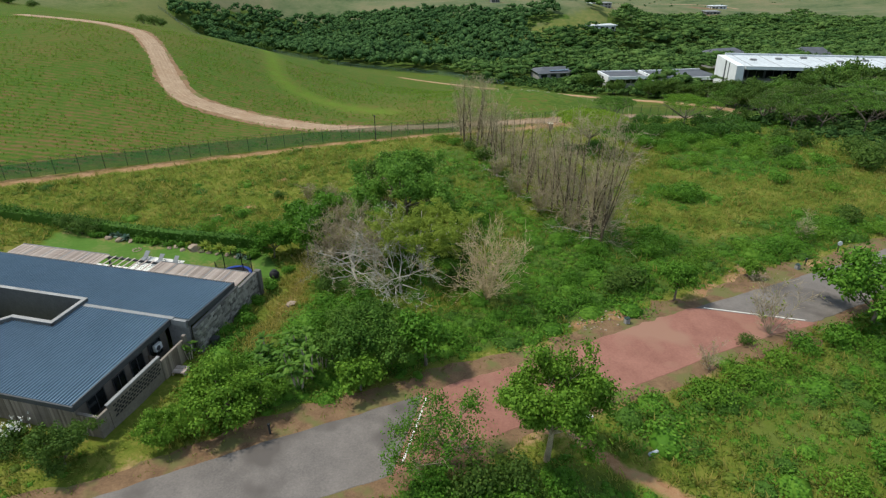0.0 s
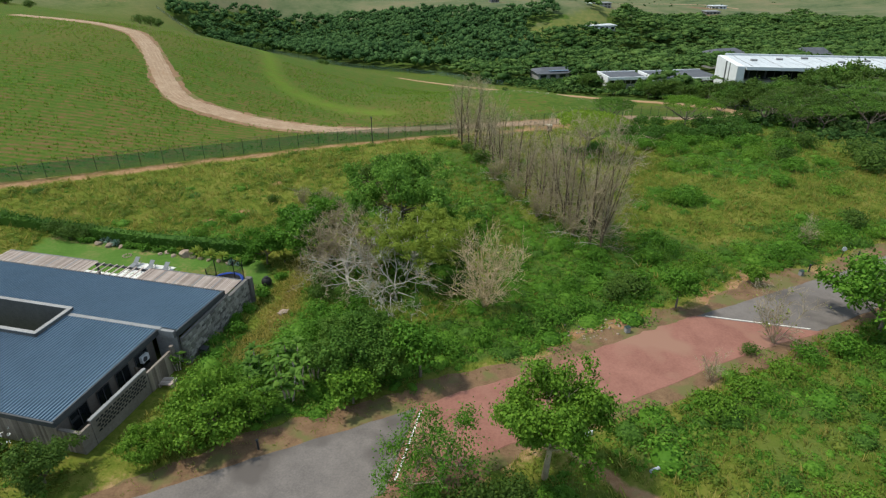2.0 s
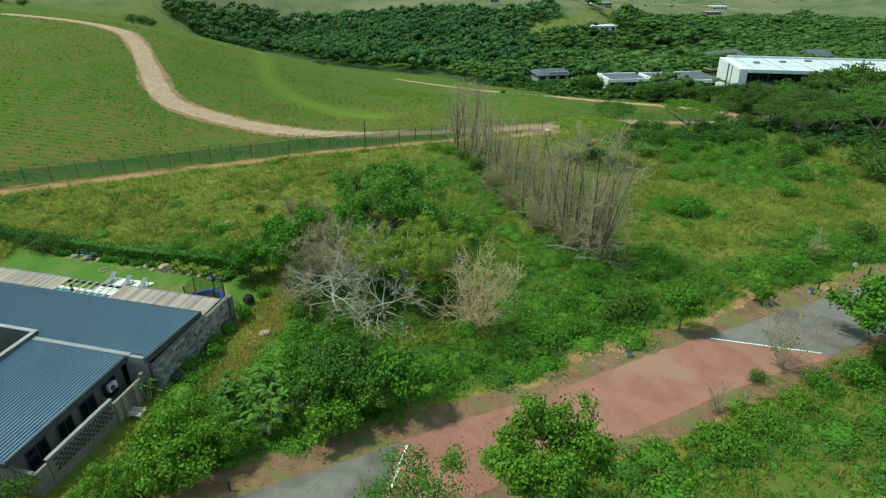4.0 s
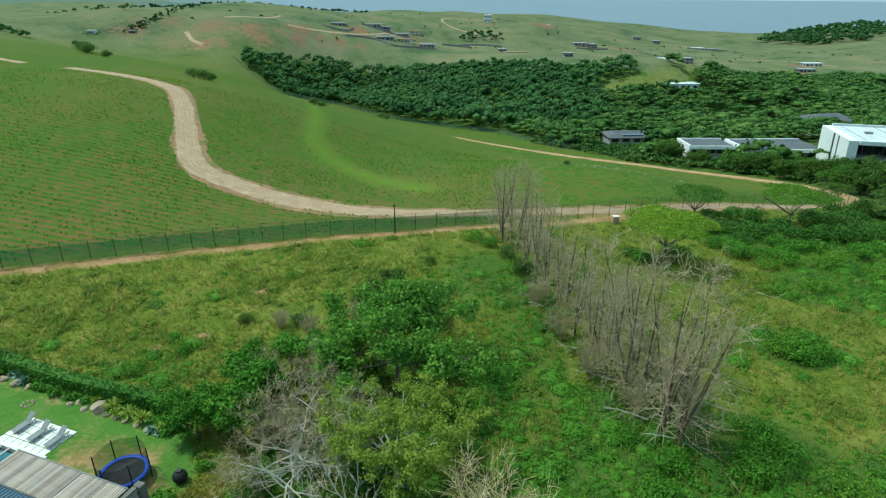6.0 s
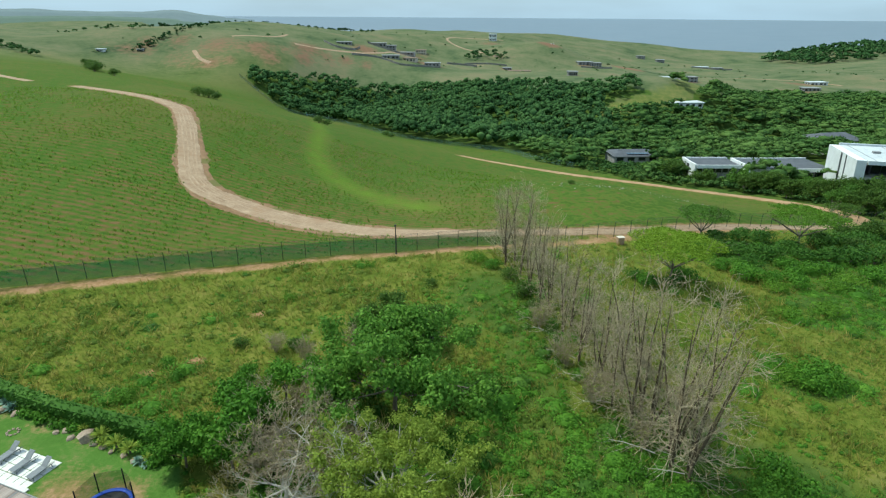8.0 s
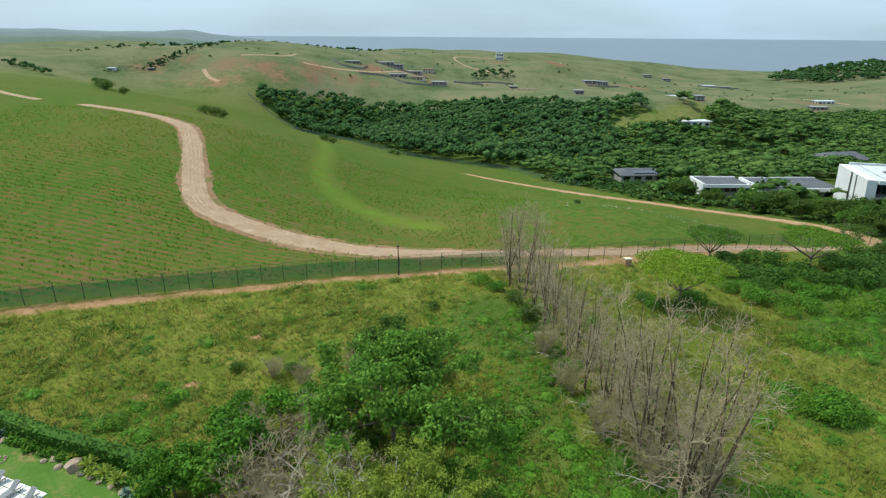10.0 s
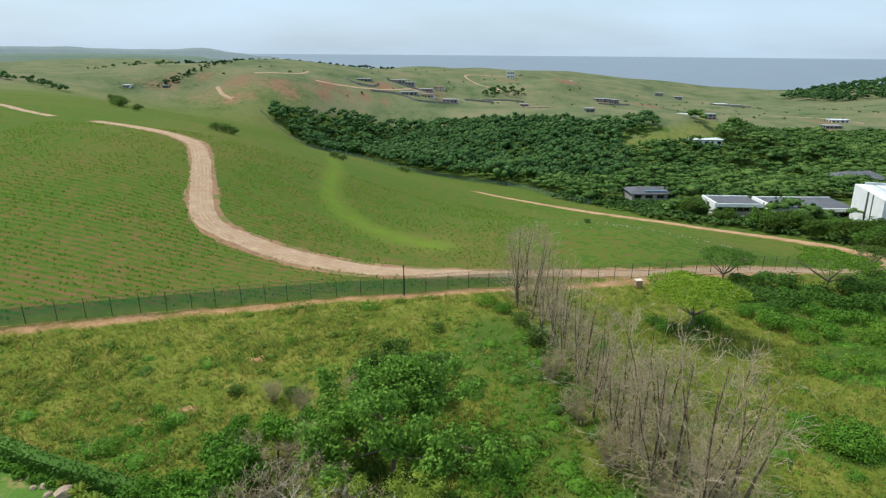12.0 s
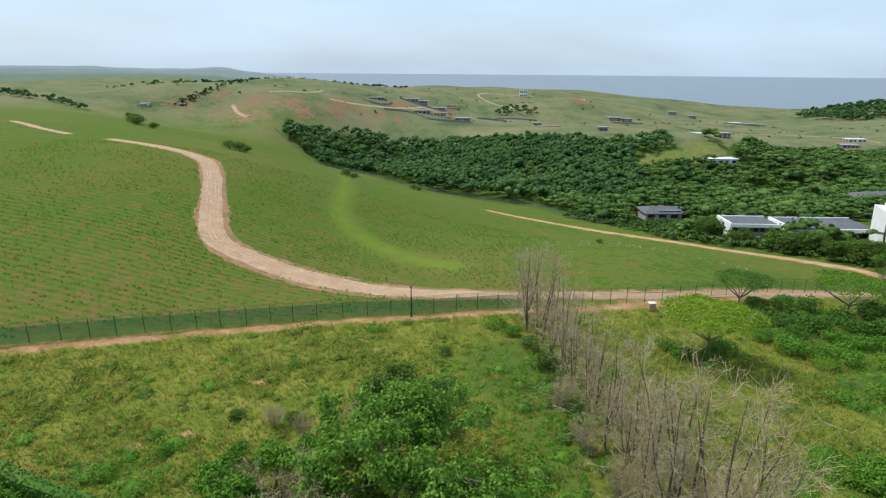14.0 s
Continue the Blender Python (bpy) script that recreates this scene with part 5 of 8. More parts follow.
def rock(seed, size, mat=None):
    r = random.Random(seed)
    bm = bmesh.new()
    bmesh.ops.create_icosphere(bm, subdivisions=2, radius=1.0)
    o = Vector((r.uniform(0, 50), r.uniform(0, 50), 0))
    for v in bm.verts:
        n = noise.noise(v.co * 1.1 + o) * 0.45 + noise.noise(v.co * 2.7 + o) * 0.18
        v.co *= 1 + n
        v.co.z *= 0.62
    ob = new("rock", from_bm("rock", bm, mat or M_ROCK))
    return tagged(ob, "rough brown garden rock in the rockery bed", "rock", "rockery rocks")


rockery = [(-41.2, 38.6, 0.5), (-39.6, 37.9, 0.6), (-38.2, 37.4, 0.4), (-33.9, 35.9, 0.35), (-32.2, 35.2, 0.4), (-31.3, 34.3, 0.35), (-29.9, 34.4, 0.95), (-29.0, 33.6, 0.4), (-28.0, 33.2, 0.35), (-27.0, 32.7, 0.3), (-25.8, 32.3, 0.35), (-33.0, 35.0, 0.3), (-24.6, 31.6, 0.3)]
rock_kinds = [rock(k, 1) for k in range(4)]
for k, (x, y, s) in enumerate(rockery):
    ob = rock_kinds[k] if k < 4 else copy_thing(rock_kinds[k % 4], Matrix.Identity(4))
    ob.matrix_world = pose(x, y, ground_z(x, y) + s * 0.15, 0, 0, k * 47) @ Matrix.Diagonal((s, s * 0.8, s, 1))
ob = copy_thing(rock_kinds[1], Matrix.Identity(4))
tagged(ob, "pale boulder at the bush edge in long grass", "rock")
ob.matrix_world = pose(-17.2, 20.4, ground_z(-17.2, 20.4) + 0.1, 0, 0, 30) @ Matrix.Diagonal((0.6, 0.5, 0.5, 1))


def rosette(name, label, seed, n, length, width, mat, stem=0.0):
    """Spiky rosette of long tapering leaves."""
    r = np.random.default_rng(seed)
    ob = thing(name, (0, 0, 0), 0, label, "aloe")
    vs, fs = [], []
    for k in range(n):
        a, el = r.uniform(0, 6.28), r.uniform(0.15, 1.25)
        d = np.array([math.cos(a) * math.cos(el), math.sin(a) * math.cos(el), math.sin(el)])
        s = np.array([-math.sin(a), math.cos(a), 0]) * width
        L = length * r.uniform(0.75, 1.1)
        p0, p1, p2 = np.array([0, 0, stem]), np.array([0, 0, stem]) + d * L * 0.55, np.array([0, 0, stem]) + d * L - np.array([0, 0, 0.16 * L])
        o = len(vs)
        vs += [p0 - s * 0.6, p0 + s * 0.6, p1 + s, p1 - s, p2]
        fs += [(o, o + 1, o + 2), (o, o + 2, o + 3), (o + 3, o + 2, o + 4)]
    array_part("foliage", np.array(vs), np.array(fs), mat, ob)
    array_part("stem", *tubes([limb(r, np.array([0, 0, -0.1]), np.array([0, 0, 1.0]), stem + 0.15, 0.09, 0.07, 0, 0.02)], 6), M_BARK, ob)
    return ob


aloe = plant(rosette("aloe", "green spiky aloe growing among the rocks", 3, 46, 1.05, 0.07, M_OLIVE, 0.5), -28.6, 34.2)
for x, y, s in ((-26.8, 33.2, 1.0), (-25.4, 32.6, 0.95), (-28.0, 33.4, 0.7), (-18.2, 31.0, 1.0), (-30.8, 35.3, 0.6), (-33.0, 36.3, 0.6), (-23.6, 31.8, 0.6)):
    plant_copy(aloe, x, y, x * 40, s)
agave = plant(rosette("agave", "blue-green spiky agave clump in the rockery", 4, 90, 0.8, 0.06, M_BLUELEAF, 0.15), -39.9, 38.8, 0, 1.1)
for x, y, s in ((-38.9, 38.0, 1.1), (-40.8, 39.3, 0.9), (-24.2, 31.5, 0.75), (-23.4, 31.1, 0.6)):
    plant_copy(agave, x, y, x * 31, s)
for k in range(9):
    a = k * 0.7
    ob = copy_thing(rock_kinds[k % 4], Matrix.Identity(4))
    tagged(ob, "small stone of a fire ring on the lawn", "stone", "fire ring stones")
    ob.matrix_world = pose(-36.7 + 0.45 * math.cos(a), 35.0 + 0.45 * math.sin(a), GARDEN_Z + 0.02, 0, 0, k * 50) @ Matrix.Diagonal((0.14, 0.11, 0.13, 1))
bed = bush("garden_bush", "mixed low green shrub in the rockery bed", 21, 0.9, 0.8, M_UNDER, 260, 0.2)
plant(bed, -37.2, 37.6)
for x, y, s in ((-36.2, 37.2, 1.0), (-35.0, 36.8, 1.1), (-34.2, 36.6, 0.8), (-32.6, 36.1, 1.0), (-31.6, 35.6, 0.9), (-29.4, 35.2, 0.7), (-27.4, 34.2, 0.7), (-42.3, 39.4, 1.0), (-43.4, 39.8, 1.1), (-24.0, 32.6, 0.9), (-22.6, 31.6, 1.0), (-33.6, 35.8, 0.7), (-30.4, 34.6, 0.7), (-28.9, 33.9, 0.6), (-26.2, 33.6, 0.7), (-25.0, 33.4, 0.6), (-38.2, 38.4, 0.8), (-41.6, 39.9, 0.8)):
    plant_copy(bed, x, y, x * 57, s)

# clipped hedge behind the garden
hr = np.random.default_rng(8)
hedge = thing("hedge", (-47, 42.2, GARDEN_Z), 0, "dark green clipped boundary hedge", "hedge")
HEDGE = [(-66, 50), (-47.5, 42.6), (-34.5, 37.4), (-22.0, 33.6)]
hp = smooth_line(HEDGE, 0.4)
pts = []
for x, y in hp:
    n = 62
    q = np.stack([x + hr.uniform(-0.7, 0.7, n), y + hr.uniform(-0.75, 0.75, n), np.zeros(n)], -1)
    hgt = 1.6 + 0.16 * noise.noise(Vector((x * 0.5, y * 0.5, 3)))
    zt = hr.uniform(0, 1, n) ** 0.5 * hgt
    q[:, 2] = ground_z(x, y) + zt
    pts.append(q)
hv, hf = leaf_cards(np.concatenate(pts), 0.19, hr, 0.8, 0.2, 1.3)
array_part("foliage", hv - np.array([-47, 42.2, GARDEN_Z]), hf, M_HEDGE, hedge)
core = bmesh.new()
for (xa, ya), (xb, yb) in zip(HEDGE, HEDGE[1:]):
    L = math.hypot(xb - xa, yb - ya)
    q = box(bmesh.new(), 0, L, -0.55, 0.55, -0.3, 1.38)
    bmesh.ops.transform(q, matrix=pose(xa + 47, ya - 42.2, 0, 0, 0, math.degrees(math.atan2(yb - ya, xb - xa))), verts=q.verts)
    tmp = bpy.data.meshes.new("tmp")
    q.to_mesh(tmp)
    q.free()
    core.from_mesh(tmp)
    bpy.data.meshes.remove(tmp)
part("twig_core", core, M_HEDGE, hedge)

# rubbish bin-like black compost tub on the lawn's edge
tub = thing("compost_tub", (-19.5, 26.1, ground_z(-19.5, 26.1)), 0, "round black plastic tub beside the lawn", "tub")
bm = bmesh.new()
bmesh.ops.create_uvsphere(bm, u_segments=16, v_segments=10, radius=0.55, matrix=Matrix.Translation((0, 0, 0.48)))
for v in bm.verts:
    v.co.z = max(v.co.z, 0.0)
part("body", bm, M_BLACK, tub, smooth=True)
bm = bmesh.new()
bmesh.ops.create_cone(bm, segments=16, radius1=0.24, radius2=0.2, depth=0.08, cap_ends=True, matrix=Matrix.Translation((0, 0, 1.04)))
part("lid", bm, M_DARK, tub)


# ---- boundary fence ----
def boundary_fence():
    pts = smooth_line(FENCE, 0.5)
    run, stops = 0.0, [pts[0]]
    for a, b in zip(pts, pts[1:]):
        run += math.hypot(b[0] - a[0], b[1] - a[1])
        if run >= 3.0:
            stops.append(b)
            run = 0.0
    fence = thing("security_fence", (*stops[0], ground_z(*stops[0])), 0, "long green mesh security fence on dark posts", "fence")
    inv = fence.matrix_world.inverted()
    bm = bmesh.new()
    box(bm, -0.035, 0.035, -0.035, 0.035, -0.3, 2.5, 0.008)
    arm = bmesh.new()
    box(arm, -0.02, 0.02, -0.02, 0.02, 0, 0.5)
    bmesh.ops.transform(arm, matrix=pose(0, 0, 2.48, 28, 0, 0), verts=arm.verts)
    tmp = bpy.data.meshes.new("tmp")
    arm.to_mesh(tmp)
    arm.free()
    bm.from_mesh(tmp)
    bpy.data.meshes.remove(tmp)
    post = from_bm("post", bm, M_GREENPOST)
    for k, (x, y) in enumerate(stops):
        n = stops[min(k + 1, len(stops) - 1)]
        p = stops[max(k - 1, 0)]
        turn = math.degrees(math.atan2(n[1] - p[1], n[0] - p[0]))
        ob = new("post", post)
        ob.parent = fence
        ob.matrix_local = inv @ pose(x, y, ground_z(x, y), 0, 0, turn)
        if k + 1 < len(stops):
            bm = bmesh.new()
            a, b = Vector((x, y, ground_z(x, y))), Vector((*n, ground_z(*n)))
            side = Vector((-(b - a).y, (b - a).x, 0)).normalized() * 0.012
            vs = [bm.verts.new(q) for q in (a + side, b + side, b + side + Vector((0, 0, 2.3)), a + side + Vector((0, 0, 2.3)))]
            bm.faces.new(vs)
            bm.transform(inv)
            part("mesh_panel", bm, M_NET if x < 9.5 else M_WIREMESH, fence)
    # wires along the leaning arms
    for dz, dy in ((2.42, 0.0), (2.62, 0.07), (2.78, 0.16), (2.92, 0.22)):
        bm = bmesh.new()
        last = None
        for k, (x, y) in enumerate(stops):
            c = Vector((x, y - dy, ground_z(x, y) + dz))
            ring = [bm.verts.new(c + Vector((0, 0.008 * s1, 0.008 * s2))) for s1, s2 in ((1, 1), (-1, 1), (-1, -1), (1, -1))]
            if last:
                for i in range(4):
                    bm.faces.new((last[i], last[(i + 1) % 4], ring[(i + 1) % 4], ring[i]))
            last = ring
        bm.transform(inv)
        part("wire", bm, M_DARK, fence)
    return fence


boundary_fence()


def pole_with_camera(x, y, h):
    ob = thing("camera_pole", (x, y, ground_z(x, y)), 0, "tall dark steel pole beside the fence", "pole")
    bm = bmesh.new()
    bmesh.ops.create_cone(bm, segments=10, radius1=0.09, radius2=0.07, depth=h, cap_ends=True, matrix=Matrix.Translation((0, 0, h / 2)))
    part("shaft", bm, M_DARK, ob)
    part("base_plate", new_box(-0.18, 0.18, -0.18, 0.18, 0, 0.04, bevel=0.01), M_DARK, ob)
    part("head", new_box(-0.14, 0.14, -0.3, 0.1, h, h + 0.18, bevel=0.02), M_DARK, ob)
    return ob


pole_with_camera(-7.2, 76.0, 4.5)
pole_with_camera(-84, 47.5, 4.3)
kiosk = thing("service_box", (29.7, 86.6, ground_z(29.7, 86.6) - 0.05), 10, "small ochre plastered service box with pale flat lid", "service box")
part("body", new_box(-0.55, 0.55, -0.45, 0.45, 0, 1.25, bevel=0.03), M_OCHRE, kiosk)
part("lid", new_box(-0.6, 0.6, -0.5, 0.5, 1.253, 1.33, bevel=0.02), M_CREAM, kiosk)


# ---- beside the road ----
def across(x, half0, half1, width, name, label, slant=0.0):
    """A painted line across the road at x."""
    pts = cut_line(ROAD, x - 2, x + 2, 0.4)
    a, b = pts[0], pts[-1]
    t = Vector((b[0] - a[0], b[1] - a[1], 0)).normalized()
    n = Vector((-t.y, t.x, 0))
    cx, cy = x, chain(ROAD, x)
    bm = bmesh.new()
    steps = 8
    rows = []
    for k in range(steps + 1):
        s = half0 + (half1 - half0) * k / steps
        w = width * math.sqrt(1 + slant * slant) * (0.9 + 0.2 * noise.noise(Vector((s, x, 0))))
        p = Vector((cx, cy, 0)) + (n + t * slant) * s
        row = []
        for q in (p - t * w / 2, p + t * w / 2):
            row.append(bm.verts.new((q.x, q.y, ground_z(q.x, q.y) + 0.07)))
        rows.append(row)
    for r0, r1 in zip(rows, rows[1:]):
        bm.faces.new((r0[0], r0[1], r1[1], r1[0]))
    for f in bm.faces:
        f.normal_update()
    if sum(f.normal.z for f in bm.faces) < 0:
        bmesh.ops.reverse_faces(bm, faces=bm.faces[:])
    tagged(new(name, from_bm(name, bm, M_LINE)), label, "road line", kind="structure")


across(LINE_WEST, -2.7, 2.8, 0.17, "road_line_1", "worn white line slanting across the road", SKEW_WEST)
across(LINE_EAST, -2.9, 2.8, 0.17, "road_line_2", "white line slanting across the road", SKEW_EAST)
across(LINE_FAR, -3.1, 3.1, 0.2, "road_line_3", "white line across the road")


def bollard():
    ob = thing("bollard_light", (0, 0, 0), 0, "short dark bollard light on the road verge", "bollard", "roadside bollards")
    bm = bmesh.new()
    bmesh.ops.create_cone(bm, segments=12, radius1=0.085, radius2=0.085, depth=0.95, cap_ends=True, matrix=Matrix.Translation((0, 0, 0.42)))
    part("shaft", bm, M_DARK, ob)
    bm = bmesh.new()
    bmesh.ops.create_cone(bm, segments=12, radius1=0.11, radius2=0.1, depth=0.1, cap_ends=True, matrix=Matrix.Translation((0, 0, 0.95)))
    part("cap", bm, M_DARK, ob)
    return ob


bol = plant(bollard(), -16.9, 2.4)
for x, y in ((49.8, 25.4), (41.5, 22.9)):
    plant_copy(bol, x, y)
sign = plant(thing("plot_sign", (0, 0, 0), -20, "round white plot marker on a dark post", "sign"), 48.0, 25.8, -20)
bm = bmesh.new()
bmesh.ops.create_cone(bm, segments=8, radius1=0.05, radius2=0.05, depth=1.25, cap_ends=True, matrix=Matrix.Translation((0, 0, 0.55)))
part("post", bm, M_DARK, sign)
bm = bmesh.new()
bmesh.ops.create_cone(bm, segments=20, radius1=0.28, radius2=0.28, depth=0.05, cap_ends=True, matrix=pose(0, -0.06, 1.25, 90, 0, 0))
part("disc", bm, M_WHITE, sign)
meter = plant(thing("meter_box", (0, 0, 0), 15, "small grey-green meter box on the bank", "meter box"), 15.6, 13.6, 15)
part("body", new_box(-0.25, 0.25, -0.2, 0.2, 0, 0.62, bevel=0.03), M_GREYWALL, meter)
part("lid", new_box(-0.28, 0.28, -0.23, 0.23, 0.623, 0.68, bevel=0.02), M_GREENPOST, meter)
plant_copy(meter, 40.0, 22.2, 20)
pipe = plant(thing("drain_pipe", (0, 0, 0), 0, "short length of pale blue-white pipe in the grass", "pipe"), 11.0, -2.6, 18)
bm = bmesh.new()
bmesh.ops.create_cone(bm, segments=14, radius1=0.13, radius2=0.13, depth=1.5, cap_ends=False, matrix=pose(0, 0, 0.22, 0, 90, 0))
bmesh.ops.solidify(bm, geom=bm.faces[:], thickness=0.015)
part("tube", bm, M_PALEROOF, pipe)
bm = bmesh.new()
bmesh.ops.create_cone(bm, segments=14, radius1=0.16, radius2=0.16, depth=0.18, cap_ends=False, matrix=pose(0.72, 0, 0.22, 0, 90, 0))
bmesh.ops.solidify(bm, geom=bm.faces[:], thickness=0.015)
part("collar", bm, M_WHITE, pipe)
slabp = plant(thing("culvert_slab", (0, 0, 0), 0, "pale concrete culvert slab at the road's edge", "slab"), 6.6, 1.6, 20)
part("slab", new_box(-0.8, 0.8, -0.55, 0.55, 0, 0.22, bevel=0.04), M_PAVER, slabp)
part("headwall", new_box(-0.8, 0.8, -0.75, -0.555, -0.2, 0.4, bevel=0.03), M_PAVER, slabp)


# ---- things in the service yard ----
def in_yard(x, y, z=0.0, turn=0.0):
    return pose(HOUSE_AT[0], HOUSE_AT[1], -0.25, 0, 0, HOUSE_TURN) @ pose(x, y, z, 0, 0, turn)


def air_conditioner(at, turn):
    ob = thing("air_conditioner", (0, 0, 0), 0, "white outdoor air-conditioning unit on the yard wall", "appliance", "yard appliances")
    part("case", new_box(-0.42, 0.42, -0.16, 0.16, 0, 0.62, bevel=0.03), M_WHITE, ob)
    bm = bmesh.new()
    bmesh.ops.create_cone(bm, cap_ends=True, segments=20, radius1=0.23, radius2=0.23, depth=0.03, matrix=pose(-0.1, -0.175, 0.31, 90, 0, 0))
    part("fan_grille", bm, M_FASCIA, ob, "round dark fan grille")
    for x in (-0.3, 0.3):
        part("bracket", new_box(x - 0.03, x + 0.03, -0.14, 0.3, -0.06, -0.003), M_FASCIA, ob)
    ob.matrix_world = in_yard(*at, turn)
    return ob


def wheelie_bin(at, turn):
    ob = thing("wheelie_bin", (0, 0, 0), 0, "dark plastic wheelie bin in the service yard", "bin", "yard bins")
    bm = new_box(-0.28, 0.28, -0.32, 0.32, 0.08, 0.95, bevel=0.03)
    for v in bm.verts:
        if v.co.z < 0.5:
            v.co.x *= 0.82
            v.co.y *= 0.8
    part("body", bm, M_FASCIA, ob)
    part("lid", new_box(-0.31, 0.31, -0.36, 0.34, 0.955, 1.03, bevel=0.025), M_DARK, ob)
    for x in (-0.25, 0.25):
        bm = bmesh.new()
        bmesh.ops.create_cone(bm, cap_ends=True, segments=14, radius1=0.1, radius2=0.1, depth=0.05, matrix=pose(x, 0.26, 0.1, 0, 90, 0))
        part("wheel", bm, M_BLACK, ob)
    ob.matrix_world = in_yard(*at, turn)
    return ob


air_conditioner((-0.36, 9.2, 1.5), 90)
air_conditioner((0.3, 2.6, 0.42), 90)
wheelie_bin((0.7, 4.1, -0.1), 80)
wheelie_bin((0.7, 5.0, -0.1), 95)
wheelie_bin((2.8, 12.6, -0.1), 90)
crate = thing("wooden_step", (0, 0, 0), 0, "brown wooden slatted step against the yard wall", "step")
for k in range(6):
    part("slat", new_box(-0.55, 0.55, -0.5 + k * 0.17, -0.36 + k * 0.17, 0.5, 0.55, bevel=0.008), M_SLAT, crate)
for x in (-0.5, 0.5):
    part("leg", new_box(x - 0.05, x + 0.05, -0.48, 0.48, -0.2, 0.497, bevel=0.008), M_SLAT, crate)
crate.matrix_world = in_yard(2.1, 8.4, -0.05, 8)
screen = thing("yard_screen", (0, 0, 0), 0, "brown boarded screen across the service yard", "screen")
for k in range(8):
    part("board", new_box(-0.5 + k * 0.2, -0.31 + k * 0.2, -0.02, 0.02, -0.1, 1.8, bevel=0.006), M_BOARD, screen)
screen.matrix_world = in_yard(0.05, 8.0, 0, 0)

# ---- dead upright trees in a row ----
def dead_poplar(seed, height):
    """A leafless upright tree: dark stems, rising side branches, a haze of fine twigs."""
    r = np.random.default_rng(seed)
    ob = thing("dead_tree", (0, 0, 0), 0, "bare grey-brown dead tree with upright stems and fine twigs", "tree", "row of dead trees")
    stems = [limb(r, np.array([0, 0, -0.3]), np.array([r.normal() * 0.05, r.normal() * 0.05, 1.0]), height, 0.15, 0.02, 0.02, 0.06)]
    for k in range(int(r.integers(2, 4))):
        a = r.uniform(0, 6.28)
        stems.append(limb(r, np.array([0, 0, r.uniform(0.2, 3.5)]), np.array([math.cos(a) * 0.25, math.sin(a) * 0.25, 1.0]), height * r.uniform(0.55, 0.85), 0.09, 0.018, 0.14, 0.1))
    first = sprout(r, stems, (10, 13), (25, 66), (0.11, 0.26), (0.15, 0.99), 0.42, 0.12, 0.16, 0.3, 0.014)
    droop = sprout(r, stems[:1], (8, 11), (60, 105), (0.16, 0.32), (0.06, 0.5), 0.3, -0.02, 0.2, 0.3, 0.015)
    second = sprout(r, first + droop, (5, 6), (20, 65), (0.32, 0.7), (0.2, 1.0), 0.6, 0.08, 0.22, 0.5, 0.013)
    third = sprout(r, second, (2, 2), (20, 60), (0.4, 0.8), (0.3, 1.0), 0.7, 0.05, 0.2, 0.6, 0.012)
    first = first + droop
    each_limb(stems, M_DEADBARK, ob, "stem")
    tagged(array_part("branchwork", *tubes(first, 4), M_TWIG, ob), kind="stuff")
    tagged(array_part("twigwork", *straws(second + third), M_TWIG, ob), kind="stuff")
    return ob


dead_kinds = [dead_poplar(40 + k, 10.5) for k in range(6)]
DEAD_ROW = [(9.2, 77, 1.0), (10.6, 74.5, 1.15), (9.0, 72, 1.2), (12.2, 72, 1.2), (10.6, 68.5, 1.1), (13.0, 67, 1.0), (11.2, 63.5, 0.9), (13.6, 62, 1.0), (12.0, 59.5, 0.9), (14.4, 57.5, 0.95), (12.6, 55.5, 0.8),
            (14.6, 53.2, 0.95), (13.2, 51, 0.8), (15.6, 49.5, 1.0), (14.2, 46.6, 0.95), (16.2, 45.0, 1.15), (14.8, 42.6, 0.8), (17.2, 41.6, 1.2), (15.8, 39.6, 0.85), (18.0, 38.6, 1.2),
            (16.6, 36.4, 1.15), (18.2, 36.0, 1.25), (19.0, 33.6, 1.3), (18.4, 31.6, 1.3), (19.8, 31.6, 1.25), (19.2, 30.0, 1.3)]
for k, (x, y, s) in enumerate(DEAD_ROW):
    ob = dead_kinds[k] if k < 6 else copy_thing(dead_kinds[k % 6], Matrix.Identity(4))
    plant(ob, x, y, (k * 83) % 360, s * (1.0 if y < 42 else 0.94), 0.1)


def fallen_bough(seed):
    """Bleached low boughs that sprawl at the foot of the dead trees."""
    r = np.random.default_rng(seed)
    ob = thing("fallen_bough", (0, 0, 0), 0, "bleached fallen bough sprawling on the undergrowth", "branch", "fallen boughs")
    main = [limb(r, np.array([0, 0, 0.2]), np.array([1, 0.1, 0.55]), 4.2, 0.06, 0.02, -0.16, 0.2)]
    b1 = sprout(r, main, (7, 9), (25, 65), (0.3, 0.55), (0.2, 1.0), 0.6, 0.03, 0.14)
    b2 = sprout(r, b1, (4, 6), (25, 60), (0.3, 0.6), (0.3, 1.0), 0.6, 0.02, 0.16)
    array_part("bough", *tubes(main, 5), M_PALE, ob)
    tagged(array_part("branchwork", *tubes(b1, 4), M_PALE, ob), kind="stuff")
    tagged(array_part("twigwork", *straws(b2), M_TWIG, ob), kind="stuff")
    return ob


boughs = [fallen_bough(3), fallen_bough(5)]
for k, (x, y, a, s) in enumerate([(19.2, 30.8, 200, 0.8), (20.0, 32.2, 170, 0.6), (17.6, 33.0, 185, 0.95), (15.0, 43.0, 190, 0.8), (12.6, 50.5, 170, 0.8), (15.6, 39.5, 205, 0.8), (13.8, 46.5, 180, 0.8), (12.0, 54.0, 200, 0.75)]):
    ob = boughs[k] if k < 2 else copy_thing(boughs[k % 2], Matrix.Identity(4))
    plant(ob, x, y, a, s, -0.25)

